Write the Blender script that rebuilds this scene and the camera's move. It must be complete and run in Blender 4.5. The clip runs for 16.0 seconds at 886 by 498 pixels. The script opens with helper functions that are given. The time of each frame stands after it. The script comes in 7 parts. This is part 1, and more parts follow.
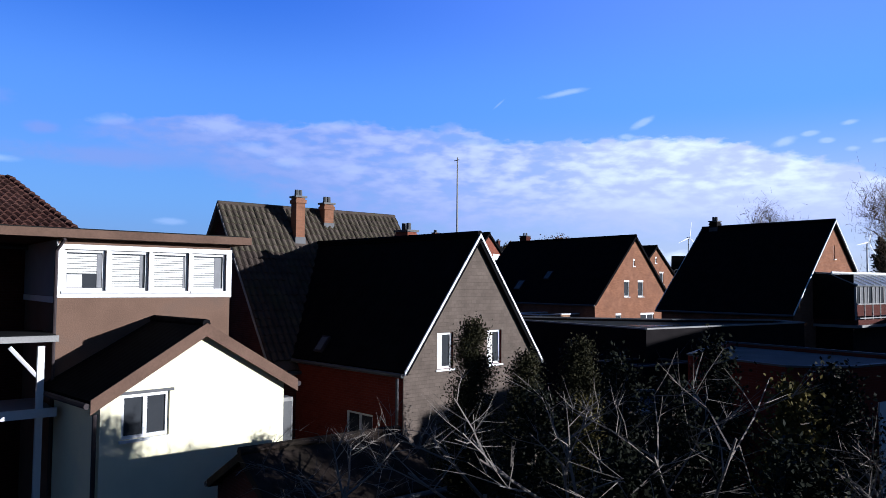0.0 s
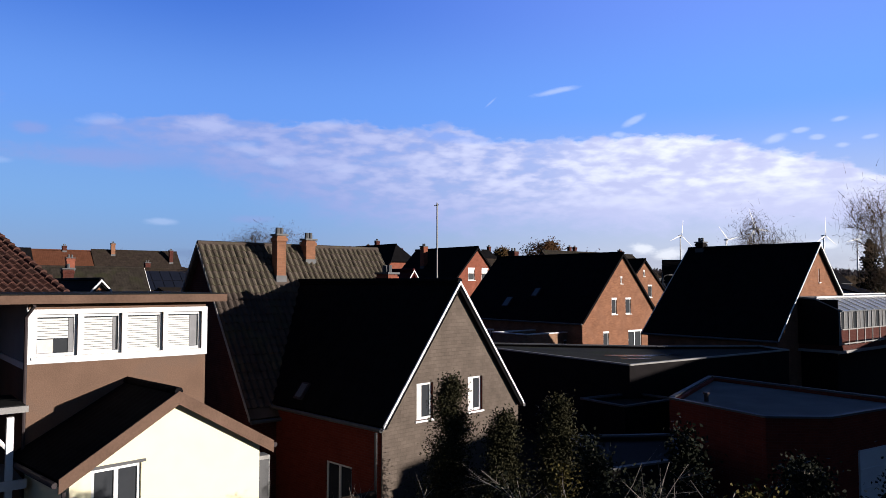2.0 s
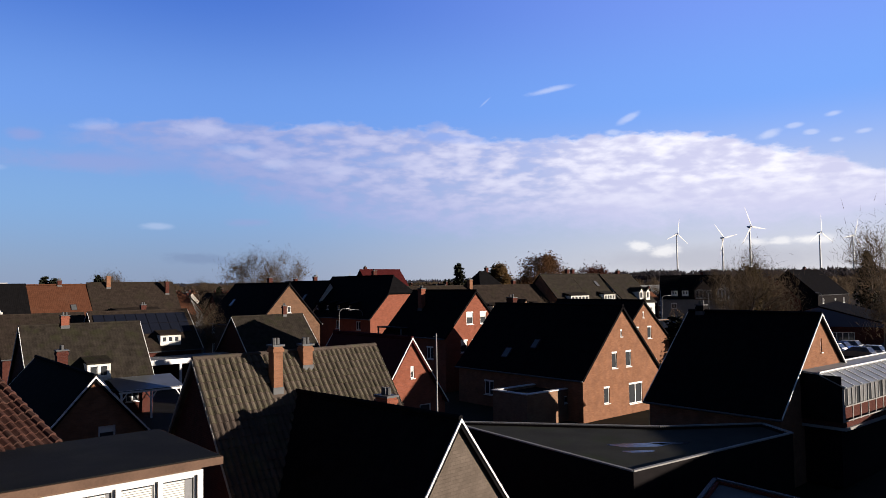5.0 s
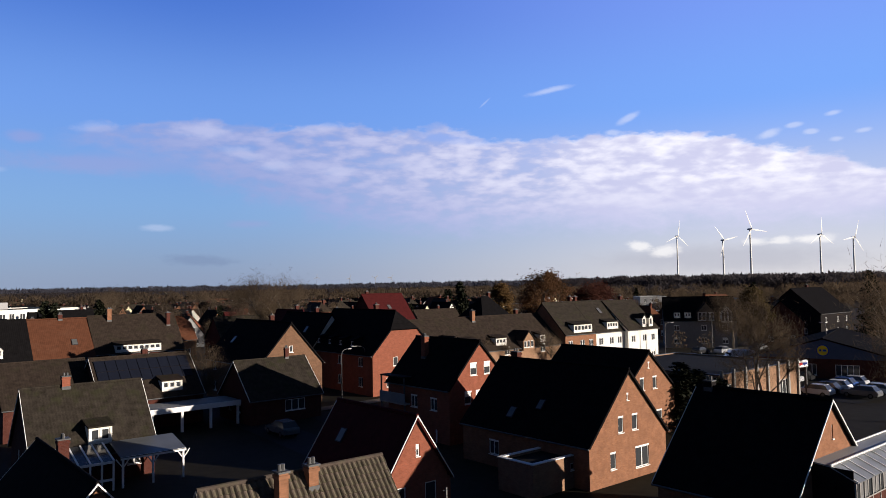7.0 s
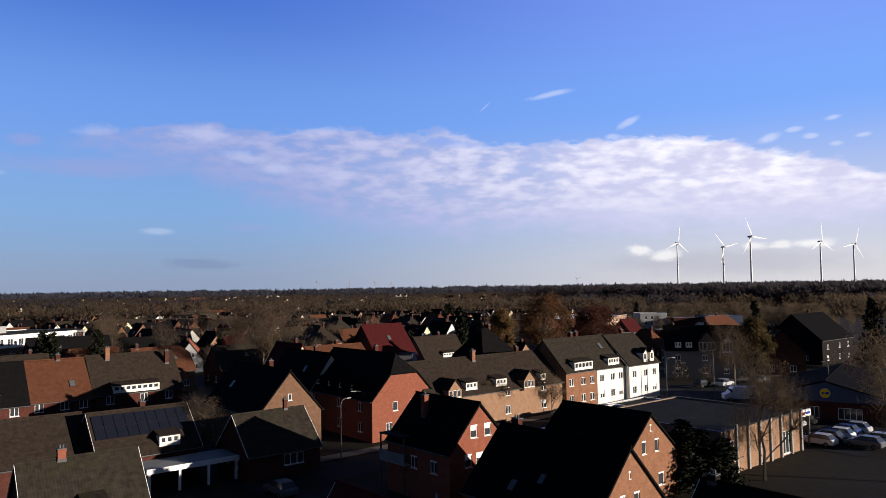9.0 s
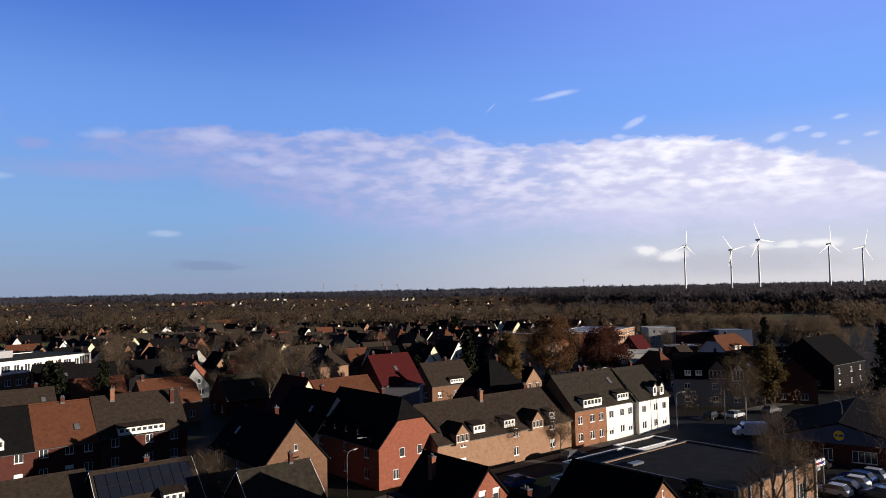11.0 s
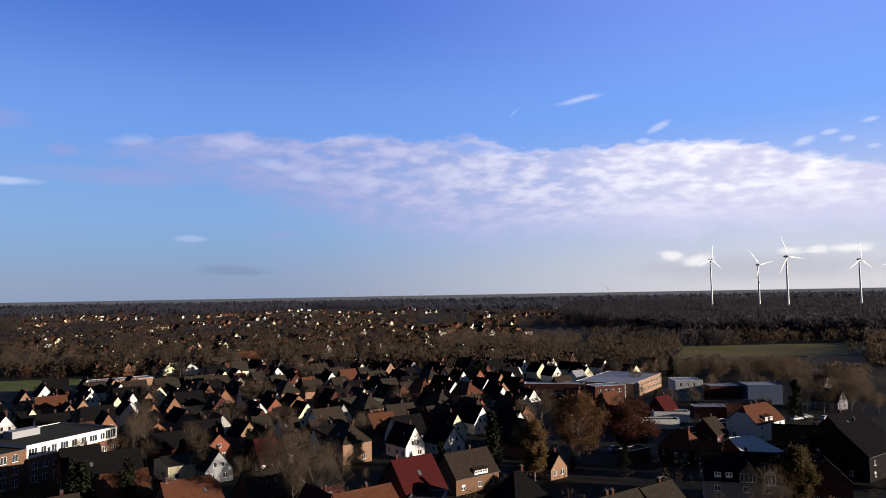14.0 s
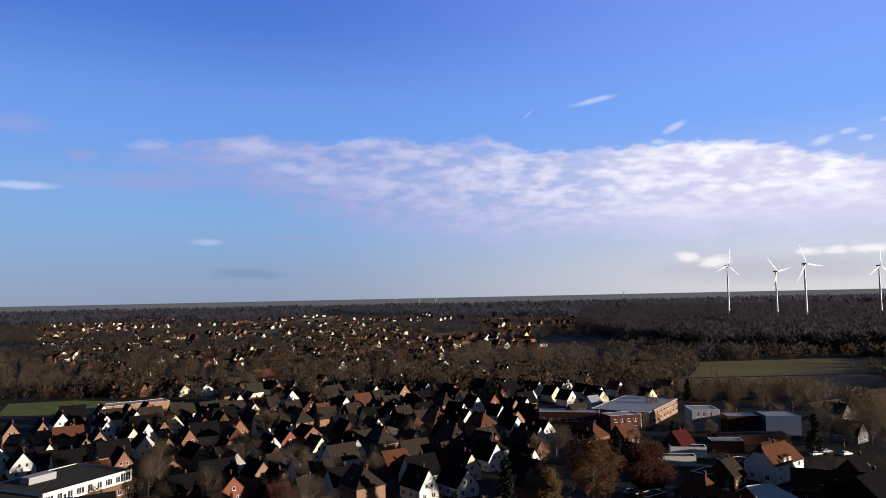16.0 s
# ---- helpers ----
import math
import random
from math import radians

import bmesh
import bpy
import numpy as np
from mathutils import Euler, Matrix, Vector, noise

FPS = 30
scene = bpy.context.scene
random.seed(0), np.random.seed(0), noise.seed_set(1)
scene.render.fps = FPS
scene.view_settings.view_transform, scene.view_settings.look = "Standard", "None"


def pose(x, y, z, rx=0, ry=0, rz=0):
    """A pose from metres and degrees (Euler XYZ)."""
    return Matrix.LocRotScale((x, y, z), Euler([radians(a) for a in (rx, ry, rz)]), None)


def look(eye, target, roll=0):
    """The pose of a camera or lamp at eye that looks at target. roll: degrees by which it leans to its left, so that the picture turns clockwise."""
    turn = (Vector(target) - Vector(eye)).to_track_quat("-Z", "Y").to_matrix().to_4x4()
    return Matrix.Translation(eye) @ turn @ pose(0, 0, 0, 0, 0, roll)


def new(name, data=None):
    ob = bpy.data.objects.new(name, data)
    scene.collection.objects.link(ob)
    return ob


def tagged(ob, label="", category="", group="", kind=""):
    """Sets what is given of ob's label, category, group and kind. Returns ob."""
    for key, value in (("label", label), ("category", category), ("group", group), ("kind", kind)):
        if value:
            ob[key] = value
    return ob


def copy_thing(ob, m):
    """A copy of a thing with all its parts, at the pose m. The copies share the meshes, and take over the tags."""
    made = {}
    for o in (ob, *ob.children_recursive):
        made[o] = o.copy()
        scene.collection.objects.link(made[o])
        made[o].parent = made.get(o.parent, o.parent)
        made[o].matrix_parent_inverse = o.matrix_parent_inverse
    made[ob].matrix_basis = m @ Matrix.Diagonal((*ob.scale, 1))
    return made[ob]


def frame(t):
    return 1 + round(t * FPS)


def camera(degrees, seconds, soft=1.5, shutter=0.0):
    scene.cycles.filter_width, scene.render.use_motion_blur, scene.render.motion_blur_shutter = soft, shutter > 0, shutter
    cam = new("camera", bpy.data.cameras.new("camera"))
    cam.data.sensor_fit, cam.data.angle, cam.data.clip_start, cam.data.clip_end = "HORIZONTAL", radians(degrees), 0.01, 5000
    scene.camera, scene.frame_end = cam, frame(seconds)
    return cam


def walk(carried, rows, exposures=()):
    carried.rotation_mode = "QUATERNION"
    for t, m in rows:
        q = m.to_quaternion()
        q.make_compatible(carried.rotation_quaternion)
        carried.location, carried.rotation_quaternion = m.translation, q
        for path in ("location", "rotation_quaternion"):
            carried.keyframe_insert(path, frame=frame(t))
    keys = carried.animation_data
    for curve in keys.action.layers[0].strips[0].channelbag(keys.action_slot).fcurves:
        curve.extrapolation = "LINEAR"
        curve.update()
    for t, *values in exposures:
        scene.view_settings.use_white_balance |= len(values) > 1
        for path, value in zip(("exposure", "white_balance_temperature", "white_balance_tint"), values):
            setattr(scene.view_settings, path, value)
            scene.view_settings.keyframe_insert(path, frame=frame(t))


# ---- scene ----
cam = camera(62.9, 16.0, soft=0.8)
PATH = [
    (0, (-0.153, -1.07, 5.362), (-0.209, 0.927, 5.461), 0.5),
    (0.5, (-0.073, -1.007, 5.875), (-0.122, 0.991, 5.959), 0.5),
    (1, (0.063, -0.941, 6.219), (0.019, 1.057, 6.311), 0.0),
    (1.5, (0.209, -0.915, 6.544), (0.173, 1.082, 6.64), 0.0),
    (2, (0.251, -0.987, 6.892), (0.215, 1.01, 6.987), 0.1),
    (2.5, (0.211, -0.997, 7.156), (0.186, 1.001, 7.257), 0.1),
    (3, (0.088, -1.042, 7.432), (0.054, 0.956, 7.531), -0.0),
    (3.5, (0.024, -1.068, 7.673), (0.001, 0.929, 7.775), -0.1),
    (4, (-0.015, -0.93, 8.274), (-0.043, 1.067, 8.37), -0.2),
    (4.5, (0.108, -0.811, 9.433), (0.08, 1.187, 9.529), -0.7),
    (5, (0.204, -0.745, 11.073), (0.177, 1.253, 11.169), -0.8),
    (5.2, (0.264, -0.798, 11.667), (0.237, 1.199, 11.766), -0.9),
    (7.3, (-0.043, -0.457, 16.319), (-0.07, 1.54, 16.417), -1.0),
    (7.5, (0.024, -0.517, 16.708), (-0.002, 1.479, 16.819), -1.0),
    (8, (0.065, -0.447, 18.239), (0.043, 1.55, 18.344), -1.0),
    (8.5, (0.134, -0.334, 19.674), (0.108, 1.663, 19.782), -0.9),
    (8.7, (0.035, -0.294, 20.27), (0.009, 1.702, 20.378), -0.9),
    (10.8, (0.123, 0.859, 26.095), (0.074, 2.855, 26.21), -1.0),
    (11, (0.079, 0.688, 26.879), (0.034, 2.685, 26.991), -1.1),
    (11.5, (0.09, 1.008, 32.742), (0.027, 3.004, 32.857), -1.2),
    (12, (0.167, 0.979, 35.646), (0.095, 2.974, 35.765), -1.3),
    (12.5, (0.251, 0.955, 38.514), (0.172, 2.95, 38.636), -1.2),
    (13, (0.213, 1.017, 40.605), (0.133, 3.012, 40.73), -1.1),
    (13.5, (0.119, 1.247, 42.501), (0.025, 3.241, 42.621), -0.9),
    (14, (0.215, 1.07, 46.251), (0.107, 3.063, 46.378), -1.0),
    (14.5, (0.227, 1.324, 51.824), (0.099, 3.315, 51.954), -0.9),
    (15, (0.568, 1.232, 53.588), (0.428, 3.222, 53.721), -1.2),
    (15.5, (0.815, 1.342, 55.212), (0.674, 3.333, 55.348), -1.3),
    (16, (0.875, 1.163, 57.37), (0.727, 3.153, 57.504), -1.2),
]
walk(cam, [(t, look(eye, target, roll)) for t, eye, target, roll in PATH],
     exposures=((0.0, 0.62, 5100, 9), (1.0, 0.64, 5500, 10), (2.5, 0.65, 6100, 10), (4.5, 0.65, 6450, 10), (16.0, 0.65, 6500, 10)))

# ---- world and sun ----
SUN_AZ, SUN_EL = -14.0, 9.5          # degrees from +x, and above the horizon
world = bpy.data.worlds.new("sky")
scene.world = world
world.use_nodes = True
wn, wl = world.node_tree.nodes, world.node_tree.links
wn.clear()


def wnode(kind, **kw):
    n = wn.new(kind)
    for k, v in kw.items():
        n.inputs[k].default_value = v
    return n


def wmath(op, a, b=None, c=None, clamp=False):
    n = wn.new("ShaderNodeMath")
    n.operation, n.use_clamp = op, clamp
    for i, v in enumerate((a, b, c)):
        if v is None:
            continue
        if isinstance(v, (int, float)):
            n.inputs[i].default_value = v
        else:
            wl.new(v, n.inputs[i])
    return n.outputs[0]


def wmap(value, a, b, c=0.0, d=1.0):
    n = wn.new("ShaderNodeMapRange")
    n.interpolation_type = "SMOOTHSTEP"
    wl.new(value, n.inputs["Value"])
    for k, v in (("From Min", a), ("From Max", b), ("To Min", c), ("To Max", d)):
        if isinstance(v, (int, float)):
            n.inputs[k].default_value = v
        else:
            wl.new(v, n.inputs[k])
    return n.outputs["Result"]


def wmix(fac, a, b):
    n = wn.new("ShaderNodeMix")
    n.data_type = "RGBA"
    wl.new(fac, n.inputs[0])
    for i, v in ((6, a), (7, b)):
        if isinstance(v, tuple):
            n.inputs[i].default_value = (*v, 1)
        else:
            wl.new(v, n.inputs[i])
    return n.outputs[2]


def make_sky():
    sky = wn.new("ShaderNodeTexSky")
    sky.sky_type, sky.sun_disc = "NISHITA", False
    sky.sun_elevation, sky.sun_rotation = radians(SUN_EL), radians(90 - SUN_AZ)
    sky.air_density, sky.dust_density, sky.ozone_density = 1.0, 0.3, 2.5
    coord = wn.new("ShaderNodeTexCoord")
    sep = wn.new("ShaderNodeSeparateXYZ")
    wl.new(coord.outputs["Generated"], sep.inputs[0])
    x, y, z = sep.outputs
    # direction as azimuth (0 ahead, + to the right) and elevation, in radians
    az = wmath("ARCTAN2", x, y)
    el = wmath("ARCSINE", z)

    def fbm(scale, flat, detail, rough, distortion=0.0):
        plane = wn.new("ShaderNodeCombineXYZ")
        wl.new(az, plane.inputs[0]), wl.new(wmath("MULTIPLY", el, flat), plane.inputs[1])
        n = wn.new("ShaderNodeTexNoise")
        n.inputs["Scale"].default_value, n.inputs["Detail"].default_value = scale, detail
        n.inputs["Roughness"].default_value, n.inputs["Distortion"].default_value = rough, distortion
        wl.new(plane.outputs[0], n.inputs["Vector"])
        return n.outputs["Fac"]

    def along(points):
        """A height that changes with the azimuth, straight from point to point."""
        ramp = wn.new("ShaderNodeValToRGB")
        wl.new(wmath("MULTIPLY_ADD", az, 0.7, 0.45), ramp.inputs[0])
        e = ramp.color_ramp.elements
        while len(e) < len(points):
            e.new(0.5)
        for i, (p, v) in enumerate(points):
            e[i].position = p * 0.7 + 0.45
            e[i].color = (v * 4, v * 4, v * 4, 1)
        return wmath("MULTIPLY", ramp.outputs[0], 0.25)

    def lin(*c):
        return tuple(v * DIM for v in c)

    n1, n2, cells, billow = fbm(9.0, 2.2, 5.0, 0.6, 0.3), fbm(42.0, 2.0, 4.0, 0.6, 0.3), fbm(13.0, 3.2, 3.0, 0.5, 0.15), fbm(34.0, 2.6, 5.0, 0.48, 0.1)
    puff = wmath("ADD", wmath("MULTIPLY", n1, 0.6), wmath("MULTIPLY", n2, 0.4))
    # clear sky: blue above, greyer over the land, paler towards the sun
    side = wmath("MULTIPLY", wmap(az, -0.38, 0.48), wmap(az, 1.8, 0.75))
    left = wmix(wmap(el, 0.0, 0.12), lin(0.25, 0.34, 0.54), lin(0.22, 0.41, 0.77))
    left = wmix(wmap(el, 0.10, 0.24), left, lin(0.165, 0.35, 0.88))
    left = wmix(wmap(el, 0.22, 0.40), left, lin(0.064, 0.18, 0.69))
    lit = wmix(wmap(el, 0.0, 0.13), lin(0.74, 0.73, 0.79), lin(0.52, 0.60, 0.88))
    lit = wmix(wmap(el, 0.10, 0.24), lit, lin(0.21, 0.43, 1.05))
    lit = wmix(wmap(el, 0.22, 0.40), lit, lin(0.21, 0.35, 1.0))
    grad = wmix(side, left, lit)
    grad = wmix(wmap(el, 0.38, 0.80), grad, lin(0.008, 0.022, 0.075))
    grad = wmix(wmap(y, 0.80, 0.1, 0.0, 0.94), grad, lin(0.010, 0.024, 0.07))
    blue = wn.new("ShaderNodeVectorMath")
    blue.operation = "MULTIPLY"
    wl.new(sky.outputs[0], blue.inputs[0])
    blue.inputs[1].default_value = SKY_GAIN
    clear = wn.new("ShaderNodeMix")
    clear.data_type = "RGBA"
    clear.inputs[0].default_value = 0.88
    wl.new(blue.outputs[0], clear.inputs[6]), wl.new(grad, clear.inputs[7])
    col = clear.outputs[2]
    # the long bank of cloud: thin on the left, thick and bright on the right
    top = along(((-0.53, 0.178), (-0.499, 0.195), (-0.449, 0.209), (-0.433, 0.204), (-0.376, 0.217), (-0.323, 0.222), (-0.300, 0.216), (-0.231, 0.215), (-0.174, 0.219),
                 (-0.124, 0.219), (-0.085, 0.212), (-0.022, 0.218), (0.017, 0.210), (0.048, 0.195), (0.08, 0.195), (0.157, 0.196), (0.218, 0.198), (0.319, 0.193),
                 (0.374, 0.182), (0.40, 0.173), (0.433, 0.163), (0.464, 0.154), (0.497, 0.151), (0.506, 0.143), (0.539, 0.130), (0.75, 0.118)))
    low = along(((-0.53, 0.187), (-0.481, 0.187), (-0.442, 0.173), (-0.375, 0.155), (-0.319, 0.133), (-0.276, 0.119), (-0.217, 0.100), (-0.156, 0.082), (-0.079, 0.071),
                 (0.038, 0.067), (0.154, 0.068), (0.301, 0.068), (0.436, 0.064), (0.75, 0.06)))
    up = wmath("MULTIPLY_ADD", wmath("SUBTRACT", wmath("ADD", wmath("MULTIPLY", puff, 0.55), wmath("MULTIPLY", billow, 0.45)), 0.5), 0.06, el)
    down = wmath("MULTIPLY_ADD", wmath("SUBTRACT", puff, 0.5), 0.09, el)
    bank = wmath("MULTIPLY", wmap(wmath("SUBTRACT", top, up), -0.003, 0.008), wmap(wmath("SUBTRACT", down, low), -0.014, 0.034))
    bank = wmath("MULTIPLY", bank, wmath("MULTIPLY", wmap(az, -0.54, -0.47), wmap(az, 1.3, 0.65)))
    grain = wmath("ADD", wmath("MULTIPLY", cells, 0.5), wmath("MULTIPLY", billow, 0.5))
    bank = wmath("MULTIPLY", bank, wmath("MAXIMUM", wmap(grain, 0.36, 0.54, 0.55, 1.0), wmap(az, 0.02, 0.2)))
    bright = wmath("MULTIPLY", wmap(grain, 0.40, 0.66), wmap(wmath("SUBTRACT", el, low), 0.0, 0.09))
    rightness = wmap(az, -0.30, 0.40)
    dull = wmix(rightness, lin(0.33, 0.39, 0.71), lin(0.67, 0.67, 0.89))
    light = wmix(rightness, lin(0.47, 0.50, 0.79), lin(1.06, 1.04, 1.12))
    col = wmix(wmath("MULTIPLY", bank, wmap(az, -0.5, 0.1, 0.8, 0.97)), col, wmix(bright, dull, light))

    def wisp(a, e, ra, re, turn, tint, amount, rag=0.9):
        nonlocal col
        c, s = math.cos(turn), math.sin(turn)
        da, de = wmath("SUBTRACT", az, a), wmath("SUBTRACT", el, e)
        u = wmath("ADD", wmath("MULTIPLY", da, c / ra), wmath("MULTIPLY", de, s / ra))
        v = wmath("ADD", wmath("MULTIPLY", da, -s / re), wmath("MULTIPLY", de, c / re))
        d = wmath("SQRT", wmath("ADD", wmath("MULTIPLY", u, u), wmath("MULTIPLY", v, v)))
        d = wmath("MULTIPLY_ADD", wmath("SUBTRACT", puff, 0.5), rag * 2, d)
        col = wmix(wmap(d, 1.05, 0.25, 0.0, amount), col, lin(*tint))

    pale, lilac, snow, soft_white = (0.70, 0.76, 0.98), (0.36, 0.37, 0.68), (1.0, 0.98, 0.98), (0.60, 0.63, 0.88)
    for w in ((0.139, 0.2595, 0.036, 0.0050, 0.156, pale, 0.5), (0.048, 0.2465, 0.012, 0.0018, 0.7, pale, 0.25, 0.3), (0.242, 0.2165, 0.020, 0.006, 0.45, pale, 0.5),
              (-0.235, 0.164, 0.030, 0.010, 0.0, soft_white, 0.55, 1.2), (-0.155, 0.156, 0.036, 0.010, 0.05, soft_white, 0.5, 1.2), (-0.334, 0.205, 0.04, 0.012, 0.0, soft_white, 0.4, 1.3),
              (-0.463, 0.203, 0.03, 0.009, 0.1, soft_white, 0.3, 1.3), (-0.283, 0.178, 0.035, 0.010, -0.2, soft_white, 0.4, 1.3), (-0.186, 0.214, 0.05, 0.008, 0.1, soft_white, 0.35, 1.2),
              (-0.06, 0.166, 0.06, 0.010, 0.0, soft_white, 0.3, 1.3), (0.487, 0.199, 0.012, 0.004, 0.1, pale, 0.5), (0.519, 0.175, 0.012, 0.004, 0.1, pale, 0.5),
              (0.0, 0.199, 0.075, 0.009, -0.12, (0.25, 0.42, 0.92), 0.4, 1.0), (0.443, 0.190, 0.012, 0.004, 0.1, pale, 0.5),
              (0.221, 0.199, 0.014, 0.005, 0.0, pale, 0.5), (0.414, 0.182, 0.018, 0.007, 0.3, pale, 0.6), (0.462, 0.1795, 0.010, 0.004, 0.0, pale, 0.5),
              (0.489, 0.168, 0.010, 0.004, 0.0, pale, 0.5), (-0.605, 0.1445, 0.05, 0.0065, 0.0, pale, 0.5, 0.5), (-0.62, 0.2174, 0.06, 0.016, 0.0, lilac, 0.35),
              (-0.539, 0.1852, 0.026, 0.010, 0.0, lilac, 0.45), (-0.47, 0.158, 0.13, 0.018, 0.0, lilac, 0.45), (-0.344, 0.0377, 0.06, 0.009, -0.05, (0.19, 0.26, 0.43), 0.45, 1.4),
              (-0.274, 0.0852, 0.04, 0.008, 0.0, lilac, 0.35), (-0.389, 0.0788, 0.025, 0.006, 0.0, pale, 0.3), (0.36, 0.028, 0.20, 0.024, 0.0, (0.47, 0.48, 0.57), 0.55, 0.6),
              (0.252, 0.046, 0.022, 0.0095, -0.1, snow, 0.75, 1.6), (0.285, 0.0395, 0.024, 0.0085, 0.0, snow, 0.75, 1.5), (0.393, 0.0485, 0.022, 0.007, 0.0, snow, 0.7, 1.5),
              (0.427, 0.048, 0.020, 0.007, 0.0, snow, 0.7, 1.5), (0.460, 0.0485, 0.032, 0.008, 0.0, snow, 0.8, 1.5)):
        wisp(*w)
    # hazy land past the rim of the ground
    col = wmix(wmap(el, 0.0004, -0.0006), col, (0.07, 0.07, 0.08))
    bg = wn.new("ShaderNodeBackground")
    bg.inputs["Strength"].default_value = 1.0
    out = wn.new("ShaderNodeOutputWorld")
    wl.new(col, bg.inputs["Color"]), wl.new(bg.outputs[0], out.inputs["Surface"])


SKY_GAIN = (0.08, 0.08, 0.08)
DIM = 2.0 ** -0.65
make_sky()

lamp = bpy.data.lights.new("sun", "SUN")
lamp.energy, lamp.angle, lamp.color = 4.8, radians(0.5), (1.0, 0.88, 0.77)
sun = new("sun", lamp)
a_, e_ = radians(SUN_AZ), radians(SUN_EL)
sun.matrix_world = look((math.cos(a_) * math.cos(e_) * 300, math.sin(a_) * math.cos(e_) * 300, math.sin(e_) * 300), (0, 0, 0))


# ---- materials ----
def material(name, colour, rough=0.85, spec=0.06, vary=0.25, scale=2.0, fine=30.0, bump=0.3, metal=0.0, stain=None, random=0.0,
             pattern=None, soft=0.0):
    """A surface with colour changes at two scales and fine relief. pattern: brick, tile, plank or slate, in metres."""
    m = bpy.data.materials.new(name)
    m.use_nodes = True
    nt = m.node_tree
    n, l = nt.nodes, nt.links
    b = n["Principled BSDF"]
    b.inputs["Roughness"].default_value, b.inputs["Metallic"].default_value = rough, metal
    b.inputs["Specular IOR Level"].default_value = spec
    co = n.new("ShaderNodeTexCoord")
    big, small = n.new("ShaderNodeTexNoise"), n.new("ShaderNodeTexNoise")
    big.inputs["Scale"].default_value, big.inputs["Detail"].default_value = scale, 5
    small.inputs["Scale"].default_value, small.inputs["Detail"].default_value = fine, 3
    for t in (big, small):
        l.new(co.outputs["Object"], t.inputs["Vector"])
    add = n.new("ShaderNodeMath")
    add.operation = "MULTIPLY_ADD"
    l.new(big.outputs["Fac"], add.inputs[0])
    add.inputs[1].default_value = 0.65
    part_ = n.new("ShaderNodeMath")
    part_.operation = "MULTIPLY"
    l.new(small.outputs["Fac"], part_.inputs[0])
    part_.inputs[1].default_value = 0.35
    l.new(part_.outputs[0], add.inputs[2])
    ramp = n.new("ShaderNodeMapRange")
    ramp.inputs["From Min"].default_value, ramp.inputs["From Max"].default_value = 0.3, 0.7
    ramp.inputs["To Min"].default_value, ramp.inputs["To Max"].default_value = 1 - vary, 1 + vary
    l.new(add.outputs[0], ramp.inputs["Value"])
    value = ramp.outputs["Result"]
    height = small.outputs["Fac"]
    if random:
        info = n.new("ShaderNodeObjectInfo")
        r = n.new("ShaderNodeMapRange")
        r.inputs["To Min"].default_value, r.inputs["To Max"].default_value = 1 - random, 1 + random
        l.new(info.outputs["Random"], r.inputs["Value"])
        mm = n.new("ShaderNodeMath")
        mm.operation = "MULTIPLY"
        l.new(value, mm.inputs[0]), l.new(r.outputs["Result"], mm.inputs[1])
        value = mm.outputs[0]
    base = None
    if pattern:
        sep, com = n.new("ShaderNodeSeparateXYZ"), n.new("ShaderNodeCombineXYZ")
        l.new(co.outputs["Object"], sep.inputs[0])
        if pattern in ("brick", "slate"):
            s = n.new("ShaderNodeMath")
            l.new(sep.outputs[0], s.inputs[0]), l.new(sep.outputs[1], s.inputs[1])
            l.new(s.outputs[0], com.inputs[0]), l.new(sep.outputs[2], com.inputs[1])
            br = n.new("ShaderNodeTexBrick")
            br.inputs["Scale"].default_value = 1.0
            w, h, g = (0.25, 0.075, 0.008) if pattern == "brick" else (0.22, 0.11, 0.004)
            br.inputs["Brick Width"].default_value, br.inputs["Row Height"].default_value, br.inputs["Mortar Size"].default_value = w, h, g
            k1, k2 = (1.12, 0.86) if pattern == "brick" else (1.1, 0.92)
            c1 = tuple(min(1, c * k1) for c in colour)
            c2 = tuple(c * k2 for c in colour)
            gap = tuple(0.85 * c + 0.02 for c in colour) if pattern == "brick" else tuple(c * 0.75 for c in colour)
            for k, v in (("Color1", c1), ("Color2", c2), ("Mortar", gap)):
                br.inputs[k].default_value = (*v, 1)
            l.new(com.outputs[0], br.inputs["Vector"])
            base = br.outputs["Color"]
            height = br.outputs["Fac"]
        else:
            w1, w2 = n.new("ShaderNodeTexWave"), n.new("ShaderNodeTexWave")
            w1.bands_direction, w2.bands_direction = "X", "Z"
            w2.wave_profile = "SAW"
            f1, f2 = (4.2, 3.6) if pattern == "tile" else (7.0, 0.0)
            w1.inputs["Scale"].default_value, w2.inputs["Scale"].default_value = f1 * 0.314, f2 * 0.314
            for w in (w1, w2):
                l.new(co.outputs["Object"], w.inputs["Vector"])
            s = n.new("ShaderNodeMath")
            l.new(w1.outputs["Fac"], s.inputs[0]), l.new(w2.outputs["Fac"], s.inputs[1])
            height = s.outputs[0]
            dark = n.new("ShaderNodeMapRange")
            dark.inputs["From Max"].default_value = 0.8
            dark.inputs["To Min"].default_value, dark.inputs["To Max"].default_value = 0.85, 1.04
            l.new(s.outputs[0], dark.inputs["Value"])
            mm = n.new("ShaderNodeMath")
            mm.operation = "MULTIPLY"
            l.new(value, mm.inputs[0]), l.new(dark.outputs["Result"], mm.inputs[1])
            value = mm.outputs[0]
    sc = n.new("ShaderNodeVectorMath")
    sc.operation = "SCALE"
    if base is None:
        sc.inputs[0].default_value = colour
    else:
        l.new(base, sc.inputs[0])
    l.new(value, sc.inputs["Scale"])
